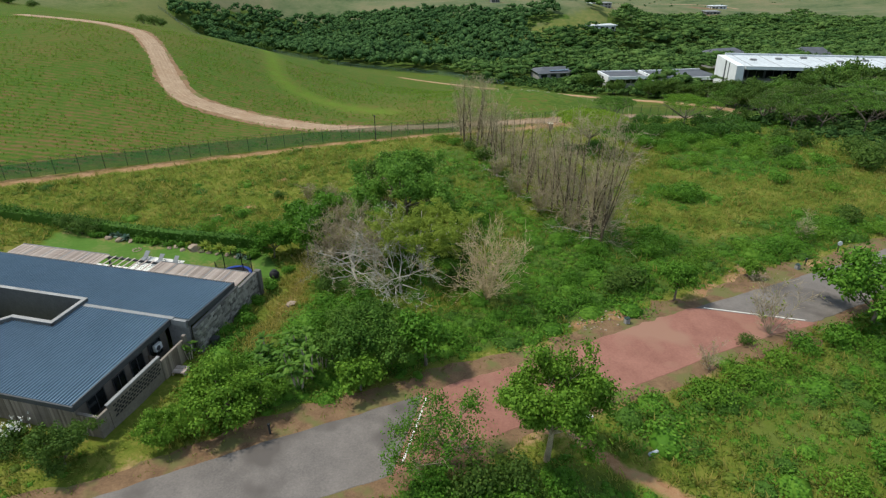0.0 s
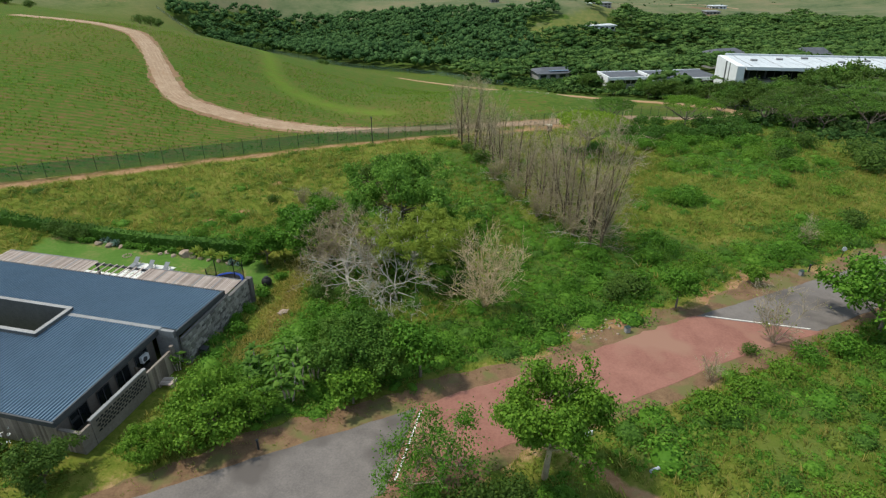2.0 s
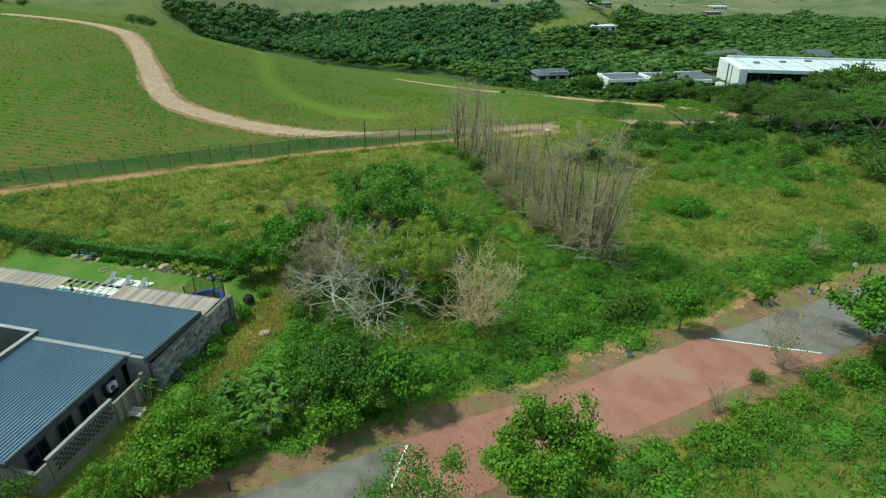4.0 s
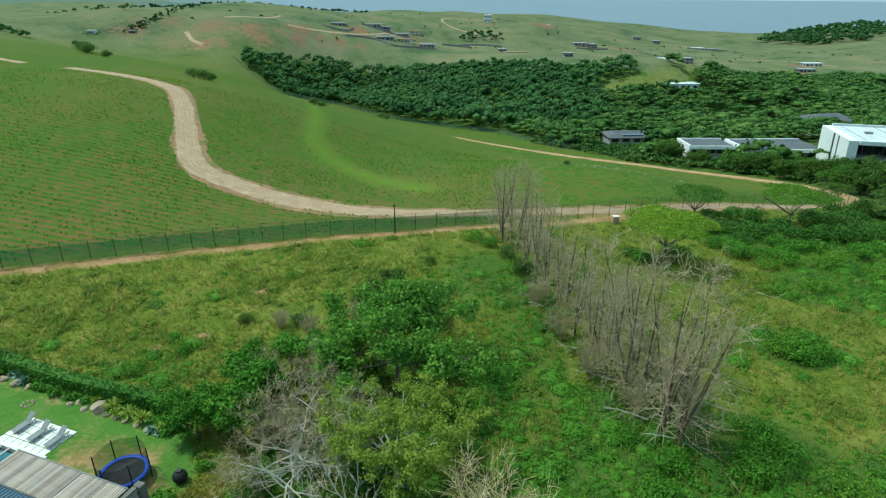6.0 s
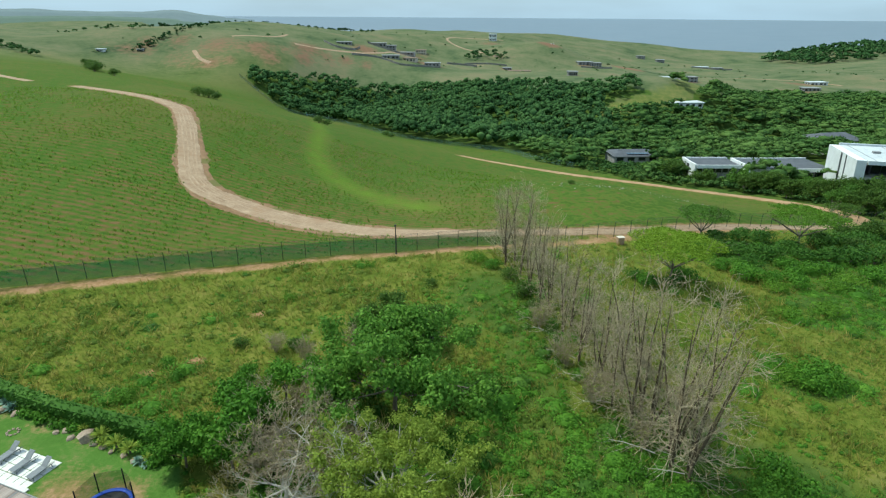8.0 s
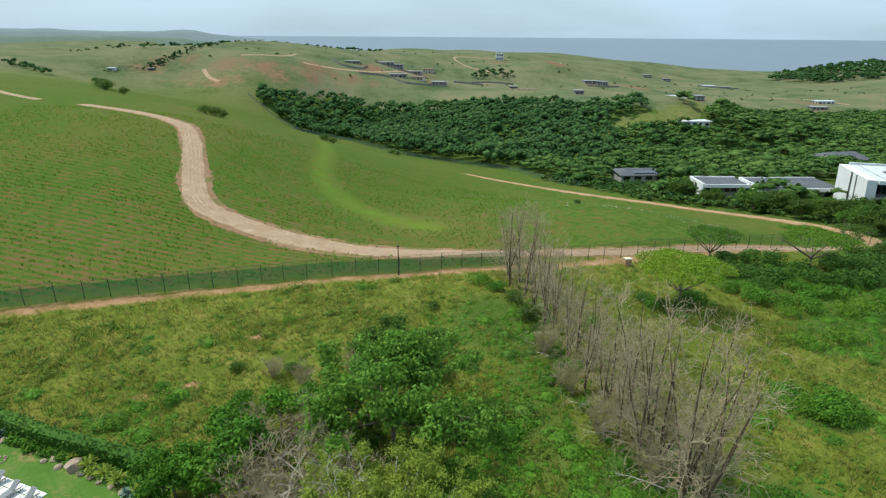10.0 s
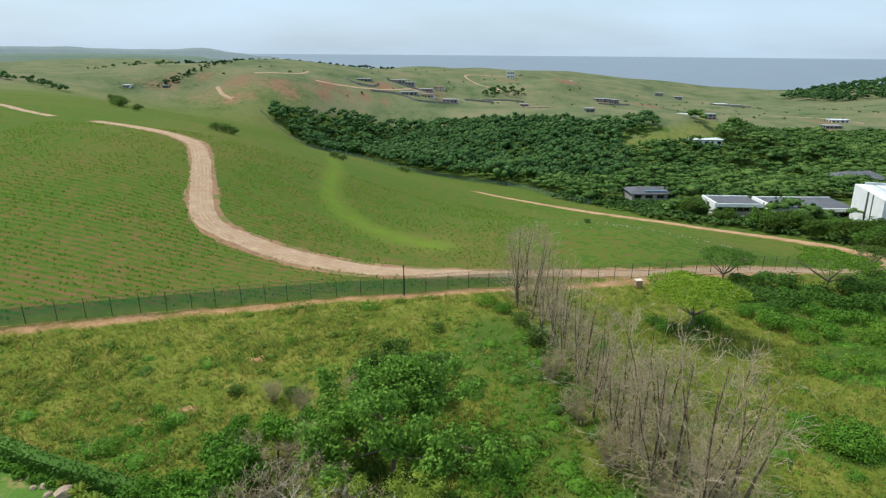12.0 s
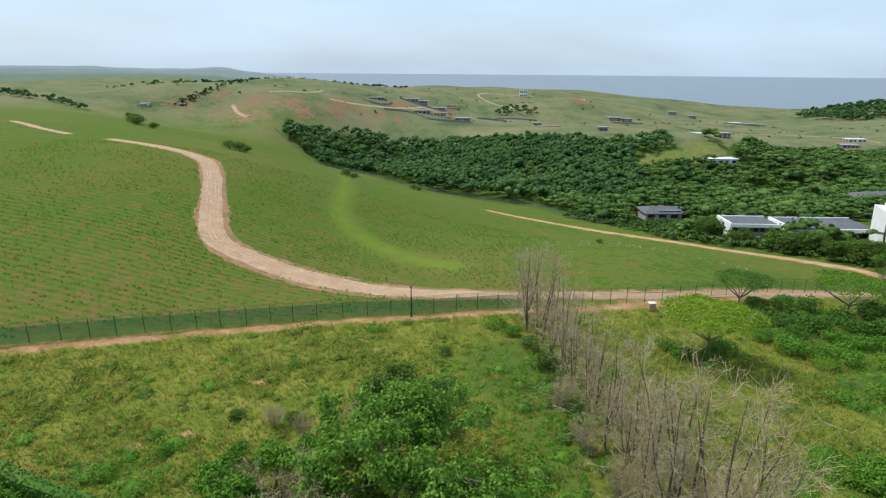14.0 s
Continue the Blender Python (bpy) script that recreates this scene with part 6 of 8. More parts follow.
# ---- the pale bare tree, the russet shrub and their neighbours ----
def spreading_bare(seed, height, radius, mat, twig):
    r = np.random.default_rng(seed)
    ob = thing("bare_tree", (0, 0, 0), 0, "bleached white leafless tree with wide curving limbs", "tree")
    trunk = [limb(r, np.array([0, 0, -0.3]), np.array([0.1, 0.05, 1]), height * 0.42, 0.2, 0.15, 0, 0.08)]
    mains = []
    for k in range(9):
        a = 6.28 * k / 9 + r.uniform(-0.3, 0.3)
        el = r.uniform(-0.05, 0.6)
        mains.append(limb(r, trunk[0][0][3 if k % 2 else 2], np.array([math.cos(a) * math.cos(el), math.sin(a) * math.cos(el), math.sin(el)]), radius * r.uniform(0.75, 1.05), 0.07, 0.022, 0.05, 0.22))
    b1 = sprout(r, mains, (5, 7), (25, 60), (0.3, 0.55), (0.25, 1.0), 0.65, 0.06, 0.2)
    b2 = sprout(r, b1, (5, 7), (25, 60), (0.35, 0.6), (0.25, 1.0), 0.6, 0.08, 0.22, 0.4, 0.016)
    b3 = sprout(r, b2, (2, 4), (25, 60), (0.4, 0.7), (0.3, 1.0), 0.6, 0.06, 0.2, 0.5, 0.013)
    array_part("trunk", *tubes(trunk, 8), mat, ob, smooth=True)
    each_limb(mains, mat, ob)
    tagged(array_part("branchwork", *tubes(b1, 5), mat, ob), kind="stuff")
    tagged(array_part("twigwork", *straws(b2 + b3), twig, ob), kind="stuff")
    return ob


plant(spreading_bare(6, 4.9, 5.9, M_PALE, M_PALE), -6.0, 21.4, 40, 0.98)
low = plant(spreading_bare(9, 5.0, 4.2, M_PALE, M_TWIG), -10.6, 24.2, 130, 1.0)
plant_copy(low, -11.0, 26.5, 20, 1.15)
plant_copy(low, -9.5, 30.5, 200, 1.2)
plant_copy(low, -13.0, 33.5, 100, 0.9)


def twiggy_shrub(seed, height, radius, mat, leaf, label, count=16):
    r = np.random.default_rng(seed)
    ob = thing("bare_shrub", (0, 0, 0), 0, label, "shrub")
    stems = []
    for k in range(count):
        a, el = r.uniform(0, 6.28), r.uniform(0.75, 1.5)
        stems.append(limb(r, np.array([0, 0, -0.1]), np.array([math.cos(a) * math.cos(el) * radius / height * 1.5, math.sin(a) * math.cos(el) * radius / height * 1.5, math.sin(el)]), height * r.uniform(0.7, 1.0), 0.05, 0.015, 0.0, 0.07))
    b1 = sprout(r, stems, (10, 13), (25, 60), (0.18, 0.38), (0.2, 1.0), 0.6, 0.04, 0.14, 0.4, 0.014)
    b2 = sprout(r, b1, (6, 8), (25, 60), (0.3, 0.65), (0.2, 1.0), 0.7, 0.05, 0.18, 0.5, 0.014)
    tagged(array_part("stemwork", *tubes(stems, 4), mat, ob), kind="stuff")
    tagged(array_part("twigwork", *straws(b1 + b2), mat, ob), kind="stuff")
    tips = tips_of(b1)
    array_part("foliage", *crown_at(r, tips[r.uniform(size=len(tips)) < 0.35], 2, 0.2, 0.15), leaf, ob)
    return ob


plant(twiggy_shrub(31, 7.2, 4.0, M_PINK, M_OLIVE, "tall russet-grey leafless shrub with dense fine twigs"), 2.8, 19.2, 0, 1.1)
greys = twiggy_shrub(33, 4.6, 2.6, M_TWIG, M_OLIVE, "grey twiggy half-dead shrub in long grass")
plant(greys, -13.5, 30.0, 0, 1.1)
for x, y, s in ((-9.0, 33.5, 1.1), (-12.0, 37.5, 0.9), (-15.5, 36.0, 0.9), (-8.0, 28.0, 1.2), (-14.0, 46.0, 0.55), (-17.5, 47.5, 0.5), (-9.0, 47.0, 0.7), (-6.2, 44.0, 0.8), (14.0, 40.0, 0.8), (12.5, 46.0, 0.7), (17.0, 34.5, 0.7), (11.0, 53.0, 0.7)):
    plant_copy(greys, x, y, x * 77, s)

# ---- leafy trees ----
plant(broad_tree("tree", "large dark green spreading tree with glossy leaves", 51, 7.4, 7.6, 1.0, M_DARKLEAF, M_BARK, 46, 0.42, 0.19, 0.6, twigs=(3, 4), limbs=(12, 14), dome=0.48), -4.2, 38.2, 20, 1.1)
plant(broad_tree("tree", "rounded olive-green tree with fine leaves and grey limbs", 52, 8.2, 6.0, 1.4, M_OLIVE, M_PALE, 60, 0.25, 0.12, 0.6, twigs=(3, 4), limbs=(12, 14), dome=0.45), -3.4, 26.2, 80)
plant(broad_tree("tree", "green roadside tree with pale trunk and dense leafy crown", 53, 8.4, 4.0, 2.6, M_BRIGHT, M_TWIG, 44, 0.32, 0.15, 0.75, twigs=(3, 4), limbs=(13, 15), dome=0.5), 2.8, -2.4, 10)
half = plant(broad_tree("tree", "small half-bare roadside tree with thin leaves", 54, 5.6, 3.4, 0.7, M_UNDER, M_TWIG, 6, 0.28, 0.12, twigs=(4, 6), limbs=(9, 11)), -4.2, -1.9, 60)
plant_copy(half, -6.4, -3.0, 150, 0.8)
garden_tree = plant(broad_tree("tree", "low green rounded tree at the lawn's corner", 55, 4.4, 2.8, 0.9, M_UNDER, M_BARK, 22, 0.3, 0.16, twigs=(3, 4), limbs=(9, 11)), -20.2, 31.2, 0, 0.9)
light = plant(broad_tree("tree", "wide light-green tree over the road verge", 56, 4.0, 3.6, 0.7, M_BRIGHT, M_BARK, 18, 0.3, 0.16, 0.7, twigs=(3, 4), limbs=(9, 11), dome=0.45), -20.2, 4.2, 0)
plant_copy(light, -24.4, 2.6, 120, 0.62)
plant_copy(light, -18.0, 5.6, 200, 0.68)
plant_copy(light, -21.2, 7.2, 260, 0.75)
mid = plant(broad_tree("tree", "dense dark green tree beside the road", 57, 5.0, 2.9, 0.7, M_LEAF, M_BARK, 22, 0.3, 0.17, 0.7, twigs=(3, 4), limbs=(9, 11), dome=0.5), -9.8, 10.2, 0)
for x, y, a, s in ((-7.6, 9.4, 50, 0.8), (-12.4, 9.8, 90, 0.7), (-11.6, 14.2, 140, 0.62), (-8.6, 15.0, 30, 0.62)):
    plant_copy(mid, x, y, a, s)
dark = plant(broad_tree("tree", "dark green bushy tree standing in the long grass", 62, 5.4, 3.2, 0.6, M_DEEP, M_BARK, 22, 0.32, 0.19, 0.7, twigs=(3, 4), limbs=(9, 11), dome=0.5), -5.4, 49.2, 0)
plant_copy(dark, -2.4, 48.4, 110, 0.8)
plant_copy(dark, -7.8, 49.0, 20, 0.7)
plant_copy(dark, -15.2, 34.6, 70, 0.6)
plant_copy(dark, -30.4, 0.8, 70, 0.62)
young = plant(broad_tree("tree", "young bright green tree with a thin stem", 58, 5.0, 1.9, 1.7, M_UNDER, M_BARK, 10, 0.34, 0.2, twigs=(3, 4)), -4.6, 9.2, 0)
plant_copy(young, 22.4, 17.2, 40, 0.85)
bright = plant(broad_tree("tree", "small bright yellow-green tree", 59, 3.2, 1.6, 0.5, M_BRIGHT, M_BARK, 13, 0.26, 0.2, twigs=(3, 4)), -10.2, 6.5, 0)
plant_copy(bright, 33.4, 21.2, 80, 0.65)
for x, y, s in ((-15.5, 33.0, 1.5), (-17.0, 35.5, 1.3), (-16.2, 30.5, 1.3), (-14.2, 39.0, 1.2), (-18.2, 40.5, 0.8), (-12.0, 41.0, 0.9), (-10.0, 35.5, 1.0)):
    plant_copy(young, x, y, x * 63, s * 0.72)
right = plant(broad_tree("tree", "dense grey-green tree on the road's south side", 60, 4.8, 3.6, 0.7, M_UNDER, M_BARK, 22, 0.3, 0.16, twigs=(3, 4), limbs=(10, 12)), 39.8, 10.8, 0, 1.5)
plant_copy(right, 46.5, 12.4, 100, 1.1)
plant_copy(right, 50.5, 11.0, 170, 0.8)
bareyoung = plant(twiggy_shrub(35, 5.6, 2.4, M_TWIG, M_OLIVE, "thin bare young tree with fine twigs beside the road", 7), 28.6, 10.4, 0)
plant_copy(bareyoung, 19.9, 6.0, 60, 0.5)
plant_copy(bareyoung, 45.5, 29.0, 100, 0.7)


def umbrella(seed, height, radius, leaf, label, per=24, card=0.17, fill=34):
    """A flat-topped thorn tree: bare forking limbs under a wide shallow crown."""
    r = np.random.default_rng(seed)
    ob = thing("umbrella_thorn", (0, 0, 0), 0, label, "tree", "flat-topped thorn trees")
    trunk = [limb(r, np.array([0, 0, -0.3]), np.array([0.08, 0.05, 1]), height * 0.38, 0.2, 0.14, 0, 0.08)]
    mains = []
    for k in range(7):
        a = 6.28 * k / 7 + r.uniform(-0.3, 0.3)
        q = radius * r.uniform(0.55, 0.95)
        tgt = np.array([math.cos(a) * q, math.sin(a) * q, height * 0.9])
        d = tgt - trunk[0][0][3]
        mains.append(limb(r, trunk[0][0][3], d / np.linalg.norm(d) - np.array([0, 0, 0.1]), np.linalg.norm(d), 0.11, 0.035, 0.03, 0.1))
    b1 = sprout(r, mains, (6, 7), (25, 60), (0.3, 0.55), (0.4, 1.0), 0.55, 0.02, 0.14)
    b2 = sprout(r, b1, (3, 4), (25, 60), (0.35, 0.6), (0.3, 1.0), 0.6, 0.02, 0.14)
    n = int(fill * radius)
    a, q = r.uniform(0, 6.28, n), np.sqrt(r.uniform(0, 1, n))
    edge = radius * (0.86 + 0.1 * np.sin(3 * a + seed) + 0.08 * np.sin(7 * a + 2 * seed))
    tips = np.stack([np.cos(a) * q * edge, np.sin(a) * q * edge, height * (0.98 - 0.13 * q ** 2.5) + r.normal(size=n) * 0.12 - 0.2], -1)
    tips = tips[np.sin(tips[:, 0] * 1.3 + seed) * np.sin(tips[:, 1] * 1.1) < 0.62]
    array_part("trunk", *tubes(trunk, 8), M_BARK, ob, smooth=True)
    each_limb(mains, M_BARK, ob)
    tagged(array_part("branchwork", *tubes(b1, 4), M_BARK, ob), kind="stuff")
    array_part("crown", *crown_at(r, tips, per, 0.42, card, 0.32, 2.0, 0.15), leaf, ob)
    return ob


plant(umbrella(71, 7.6, 6.6, M_ACACIA, "broad yellow-green flat-topped thorn tree", 36, 0.14, 84), 31.6, 69.0, 0)
umb = plant(umbrella(72, 7.4, 6.8, M_BRIGHT, "green umbrella-shaped thorn tree with forked limbs", 30, 0.14, 58), 62.0, 90.0, 0)
umb2 = plant(umbrella(73, 6.4, 4.8, M_LEAF, "dark green umbrella-shaped thorn tree with forked limbs", 30, 0.14, 60), 44.6, 89.5, 40)
far_umb = plant(umbrella(74, 6.0, 4.8, M_DEEP, "flat-topped dark thorn tree in the scrub beyond the fence", 16, 0.2), 88, 100, 40)
far_umb2 = plant(umbrella(75, 6.8, 5.6, M_LEAF, "wide yellow-green thorn tree in the scrub beyond the fence", 16, 0.2), 118, 92, 40)
for x, y, a, s in ((93, 104, 50, 1.1), (100, 96, 120, 1.2), (108, 104, 10, 1.15), (90, 92, 200, 0.95), (116, 96, 80, 1.2), (84, 112, 70, 0.9), (112, 84, 33, 1.1)):
    plant_copy(far_umb, x, y, a, s)
for x, y, a, s in ((113.8, 102.8, 20, 1.2), (105.6, 88.0, 140, 1.1), (104, 113, 60, 0.9), (128, 112, 200, 1.3), (100.7, 98, 80, 1.0), (96, 90, 300, 0.9)):
    plant_copy(far_umb2, x, y, a, s)

# trees and bushes between the track's end and the villa
vr = np.random.default_rng(29)
villa_kinds = [broad_tree("tree", "rounded green tree at the edge of the villa's wood", 63, 5.2, 3.1, 0.5, M_DEEP, M_BARK, 12, 0.4, 0.26, 0.7, twigs=(1, 2), limbs=(8, 10), dome=0.5),
               broad_tree("tree", "dark green bushy tree at the edge of the villa's wood", 64, 5.6, 3.4, 0.5, M_DEEP, M_BARK, 12, 0.4, 0.26, 0.7, twigs=(1, 2), limbs=(8, 10), dome=0.5),
               broad_tree("tree", "low spreading green tree before the villa", 65, 4.6, 3.6, 0.6, M_LEAF, M_BARK, 12, 0.4, 0.26, 0.6, twigs=(1, 2), limbs=(8, 10), dome=0.45)]
for (x, y, s), ob in zip(((101, 131, 1.1), (106, 129, 1.2), (100, 137, 1.0)), villa_kinds):
    plant(ob, x, y, x * 30, s)
for k in range(46):
    s = vr.uniform()
    x, y = 72 + 40 * s + vr.normal() * 2.4, 188 - 52 * s + vr.uniform(-1, 7)
    if near_line(TRACK, x, y) < 5.0 or inside(BUILT[0], x, y) or inside(BUILT[1], x, y):
        continue
    plant_copy(villa_kinds[(k * 7) % 3], x, y, k * 67, vr.uniform(0.7, 1.25))
for x, y, k, s in ((103, 128, 0, 1.2), (107, 134, 1, 1.3), (104, 139, 2, 1.3), (110, 126, 3, 1.2), (112, 139, 0, 1.4), (109, 145, 1, 1.1), (116, 131, 2, 1.5), (120, 138, 0, 1.4), (124, 128, 1, 1.5), (114, 119, 3, 1.2), (105, 117, 0, 1.1), (130, 136, 2, 1.6), (138, 132, 0, 1.6), (146, 130, 1, 1.6), (128, 145, 0, 1.0), (131, 141, 1, 1.5), (136, 141.5, 0, 1.75), (142, 141, 2, 2.0), (147, 140, 0, 2.0), (157, 137, 1, 1.2), (166, 134, 2, 1.3), (174, 132, 0, 2.0)):
    plant_copy(villa_kinds[k % 3], x, y, x * 41, s)

for k in range(34):
    x, y = vr.uniform(88, 150), vr.uniform(84, 128)
    if y < chain(FENCE, x) - 26 or near_line(TRACK, x, y) < 5:
        continue
    plant_copy(far_umb if k % 3 == 0 else villa_kinds[k % 3], x, y, k * 51, vr.uniform(0.8, 1.3))

# ---- bushes ----
b_dark = bush("bush", "dense dark green bush", 81, 2.2, 2.2, M_DEEP, 1100, 0.16, 10)
b_thick = bush("bush", "dark tangled thorn thicket", 86, 2.6, 2.4, M_HEDGE, 900, 0.21, 12)
b_green = bush("bush", "leafy green bush in rough grass", 82, 1.9, 1.6, M_UNDER, 1150, 0.125, 10)
b_bright = bush("bush", "low bright green spreading bush", 83, 2.2, 1.3, M_BRIGHT, 1250, 0.12, 12)
b_round = bush("bush", "neat round clipped green bush", 84, 1.3, 1.5, M_UNDER, 700, 0.15, 9)
BUSHES = [
    (b_round, -19.5, 23.8, 1.05), (b_round, -21.2, 17.6, 0.9), (b_round, -21.6, 19.2, 0.8), (b_round, -20.6, 21.0, 0.8), (b_round, -22.4, 15.8, 0.8), (b_round, -23.0, 14.6, 0.7), (b_round, -18.2, 27.4, 0.7),
    (b_green, -13.6, 16.6, 1.0), (b_green, -13.6, 19.4, 1.0), (b_green, -15.6, 12.8, 1.1), (b_green, -15.0, 14.6, 1.0), (b_green, -12.0, 18.0, 1.1), (b_green, -10.0, 20.2, 1.0), (b_green, -18.6, 10.6, 1.0),
    (b_dark, -10.6, 21.8, 0.8), (b_dark, -13.4, 22.6, 0.8), (b_dark, -6.6, 22.2, 0.9), (b_dark, -13.6, 25.0, 0.7), (b_dark, -4.2, 13.0, 0.8), (b_green, -1.4, 12.4, 1.0), (b_green, 1.6, 13.6, 1.0),
    (b_dark, 0.4, 22.6, 0.9), (b_dark, 1.0, 28.4, 0.9), (b_green, 5.6, 15.0, 1.0), (b_green, 8.8, 16.2, 1.1), (b_green, 12.0, 17.6, 1.0), (b_dark, 16.8, 19.6, 1.0), (b_dark, 18.8, 20.6, 1.0), (b_green, 20.6, 21.4, 1.1),
    (b_green, 24.6, 21.8, 1.1), (b_bright, 27.6, 23.0, 1.1), (b_bright, 30.4, 26.0, 1.0), (b_green, 16.0, 24.6, 1.0), (b_green, 12.8, 22.0, 1.0), (b_bright, 24.6, 27.6, 1.1), (b_bright, 27.0, 31.0, 1.0),
    (b_bright, 37.6, 44.8, 1.35), (b_bright, 35.2, 45.6, 0.95), (b_green, 39.8, 26.0, 1.1), (b_green, 42.4, 27.2, 1.0), (b_bright, 37.0, 27.4, 1.0), (b_green, 45.4, 29.4, 1.2), (b_bright, 48.6, 30.6, 1.2), (b_green, 52.4, 31.4, 1.3),
    (b_dark, 56.0, 34.0, 1.1), (b_bright, 58.0, 30.0, 1.2), (b_dark, 25.4, 9.2, 0.55), (b_dark, 79.5, 58.0, 1.9), (b_dark, 84.0, 61.0, 1.8), (b_dark, 75.6, 76.6, 1.6), (b_dark, 71.0, 88.0, 1.7), (b_dark, 67.0, 92.0, 1.4),
    # first four: dark bushes added in place of shade under the acacia
    (b_thick, 28.6, 68.2, 0.73), (b_thick, 31.6, 68.6, 0.73), (b_thick, 27.4, 70.6, 0.61), (b_thick, 33.6, 70.6, 0.73), (b_thick, 47.8, 91.0, 1.05), (b_thick, 52.2, 91.5, 1.15), (b_thick, 56.8, 92.5, 1.05), (b_thick, 45.2, 84.4, 1.15), (b_thick, 48.5, 83.8, 1.23), (b_thick, 51.7, 83.2, 1.15), (b_thick, 54.7, 84.2, 1.05), (b_thick, 59.2, 87.6, 1.15), (b_thick, 66.8, 91.0, 1.23), (b_thick, 71.5, 92.3, 1.32), (b_thick, 58.8, 83.4, 1.15), (b_thick, 62.9, 83.0, 1.23), (b_thick, 66.9, 83.4, 1.32), (b_thick, 71.5, 84.0, 1.32), (b_thick, 76.0, 86.0, 1.32), (b_thick, 77.0, 95.0, 1.32), (b_thick, 48.0, 79.5, 0.96),
    (b_green, 42.8, 77.2, 1.3), (b_green, 45.3, 75.5, 1.3), (b_green, 53.7, 79.0, 1.3), (b_green, 55.9, 77.2, 1.4), (b_green, 58.8, 76.6, 1.3), (b_bright, 59.1, 73.0, 1.4), (b_green, 51.1, 70.6, 1.3), (b_bright, 47.1, 69.0, 1.2), (b_green, 64.0, 75.0, 1.5), (b_green, 69.0, 77.0, 1.5), (b_bright, 66.0, 70.0, 1.5), (b_green, 73.0, 71.0, 1.6), (b_green, 35.0, 72.0, 1.3), (b_green, 28.0, 69.0, 1.1),
    (b_green, 44.6, 73.0, 1.4), (b_green, 48.0, 72.0, 1.3), (b_green, 52.0, 73.5, 1.4), (b_bright, 56.0, 70.0, 1.5), (b_bright, 44.0, 60.0, 1.1), (b_bright, 50.0, 62.0, 1.3), (b_bright, 62.0, 66.0, 1.5), (b_dark, 84.5, 104.0, 1.6), (b_dark, 78.0, 103.0, 1.4),
    (b_dark, 9.0, 66.0, 0.9), (b_dark, 10.4, 61.0, 0.9), (b_green, 7.0, 70.0, 0.9), (b_dark, 11.0, 57.0, 0.8), (b_dark, 12.0, 51.6, 0.7), (b_bright, 5.0, 73.0, 1.0), (b_green, 13.4, 43.5, 0.7),
    (b_bright, -10.4, 69.9, 0.55), (b_bright, -19.2, 59.6, 0.6), (b_dark, -1.6, 62.6, 0.5), (b_dark, -15.6, 48.2, 0.6), (b_dark, -21.6, 48.8, 0.5), (b_green, -28.0, 45.4, 0.6), (b_green, -26.0, 43.0, 0.7), (b_bright, -29.6, 39.6, 0.8), (b_green, -21.0, 36.0, 0.8),
    (b_dark, -2.4, -4.4, 1.1), (b_dark, 0.4, -4.0, 1.0), (b_green, -5.4, -4.2, 1.0), (b_green, 3.0, -5.0, 1.0), (b_green, 13.0, 2.4, 0.7), (b_bright, 18.6, 2.6, 1.1), (b_bright, 22.0, 4.6, 1.1), (b_bright, 26.4, 6.4, 1.1), (b_green, 30.2, 8.0, 1.1), (b_green, 34.0, 8.6, 1.2),
    (b_bright, 33.0, 1.0, 1.2), (b_green, 37.0, 6.0, 1.2), (b_bright, 38.0, 1.0, 1.3), (b_green, 27.0, -6.0, 1.3), (b_bright, 22.6, -7.6, 1.2), (b_green, 43.0, 8.0, 1.4), (b_green, 47.0, 6.0, 1.4), (b_dark, -35.0, 2.6, 0.7), (b_green, -33.4, 3.0, 0.6), (b_green, -37.0, 2.2, 0.8), (b_green, 36.4, 44.4, 1.4), (b_green, 38.6, 45.8, 1.5), (b_green, 37.6, 43.6, 1.2), (b_green, 39.8, 44.4, 1.1), (b_green, 24.5, 29.0, 1.1), (b_green, 26.0, 31.2, 1.2), (b_green, 23.6, 26.8, 1.1), (b_green, 27.6, 28.6, 1.1), (b_green, 15.6, 31.0, 0.9), (b_green, 17.6, 28.0, 1.0), (b_dark, 79.3, 74.0, 1.6), (b_dark, 78.9, 57.4, 1.7), (b_green, 65.0, 57.9, 1.5), (b_dark, 67.0, 64.0, 1.3), (b_green, 72.0, 60.0, 1.4), (b_dark, 84.0, 66.0, 1.7), (b_green, 57.0, 50.0, 1.2), (b_bright, 63.0, 46.0, 1.2), (b_dark, -45.0, 40.4, 1.0), (b_dark, -43.0, 40.6, 0.8), (b_dark, -46.8, 41.6, 1.0),
]
used = set()
for k, (kind, x, y, s) in enumerate(BUSHES):
    if kind.name in used:
        plant_copy(kind, x, y, k * 71 % 360, s * (0.9 + 0.2 * ((k * 37) % 10) / 10))
    else:
        used.add(kind.name)
        plant(kind, x, y, k * 71 % 360, s)

# white-flowering shrub at the house front
fr_ = np.random.default_rng(17)
ws = plant(bush("flowering_bush", "green shrub with white flower heads at the house front", 85, 1.1, 1.3, M_DEEP, 420, 0.18, 7), -35.2, 4.0, 0)
fp = np.stack([fr_.normal(size=60) * 0.6, fr_.normal(size=60) * 0.6, 1.15 + fr_.uniform(-0.25, 0.2, 60)], -1)
tagged(array_part("flowers", *leaf_cards(np.repeat(fp, 5, 0) + fr_.normal(size=(300, 3)) * 0.06, 0.11, fr_, 1.0), M_FLOWER, ws, "white flower heads"), kind="stuff")


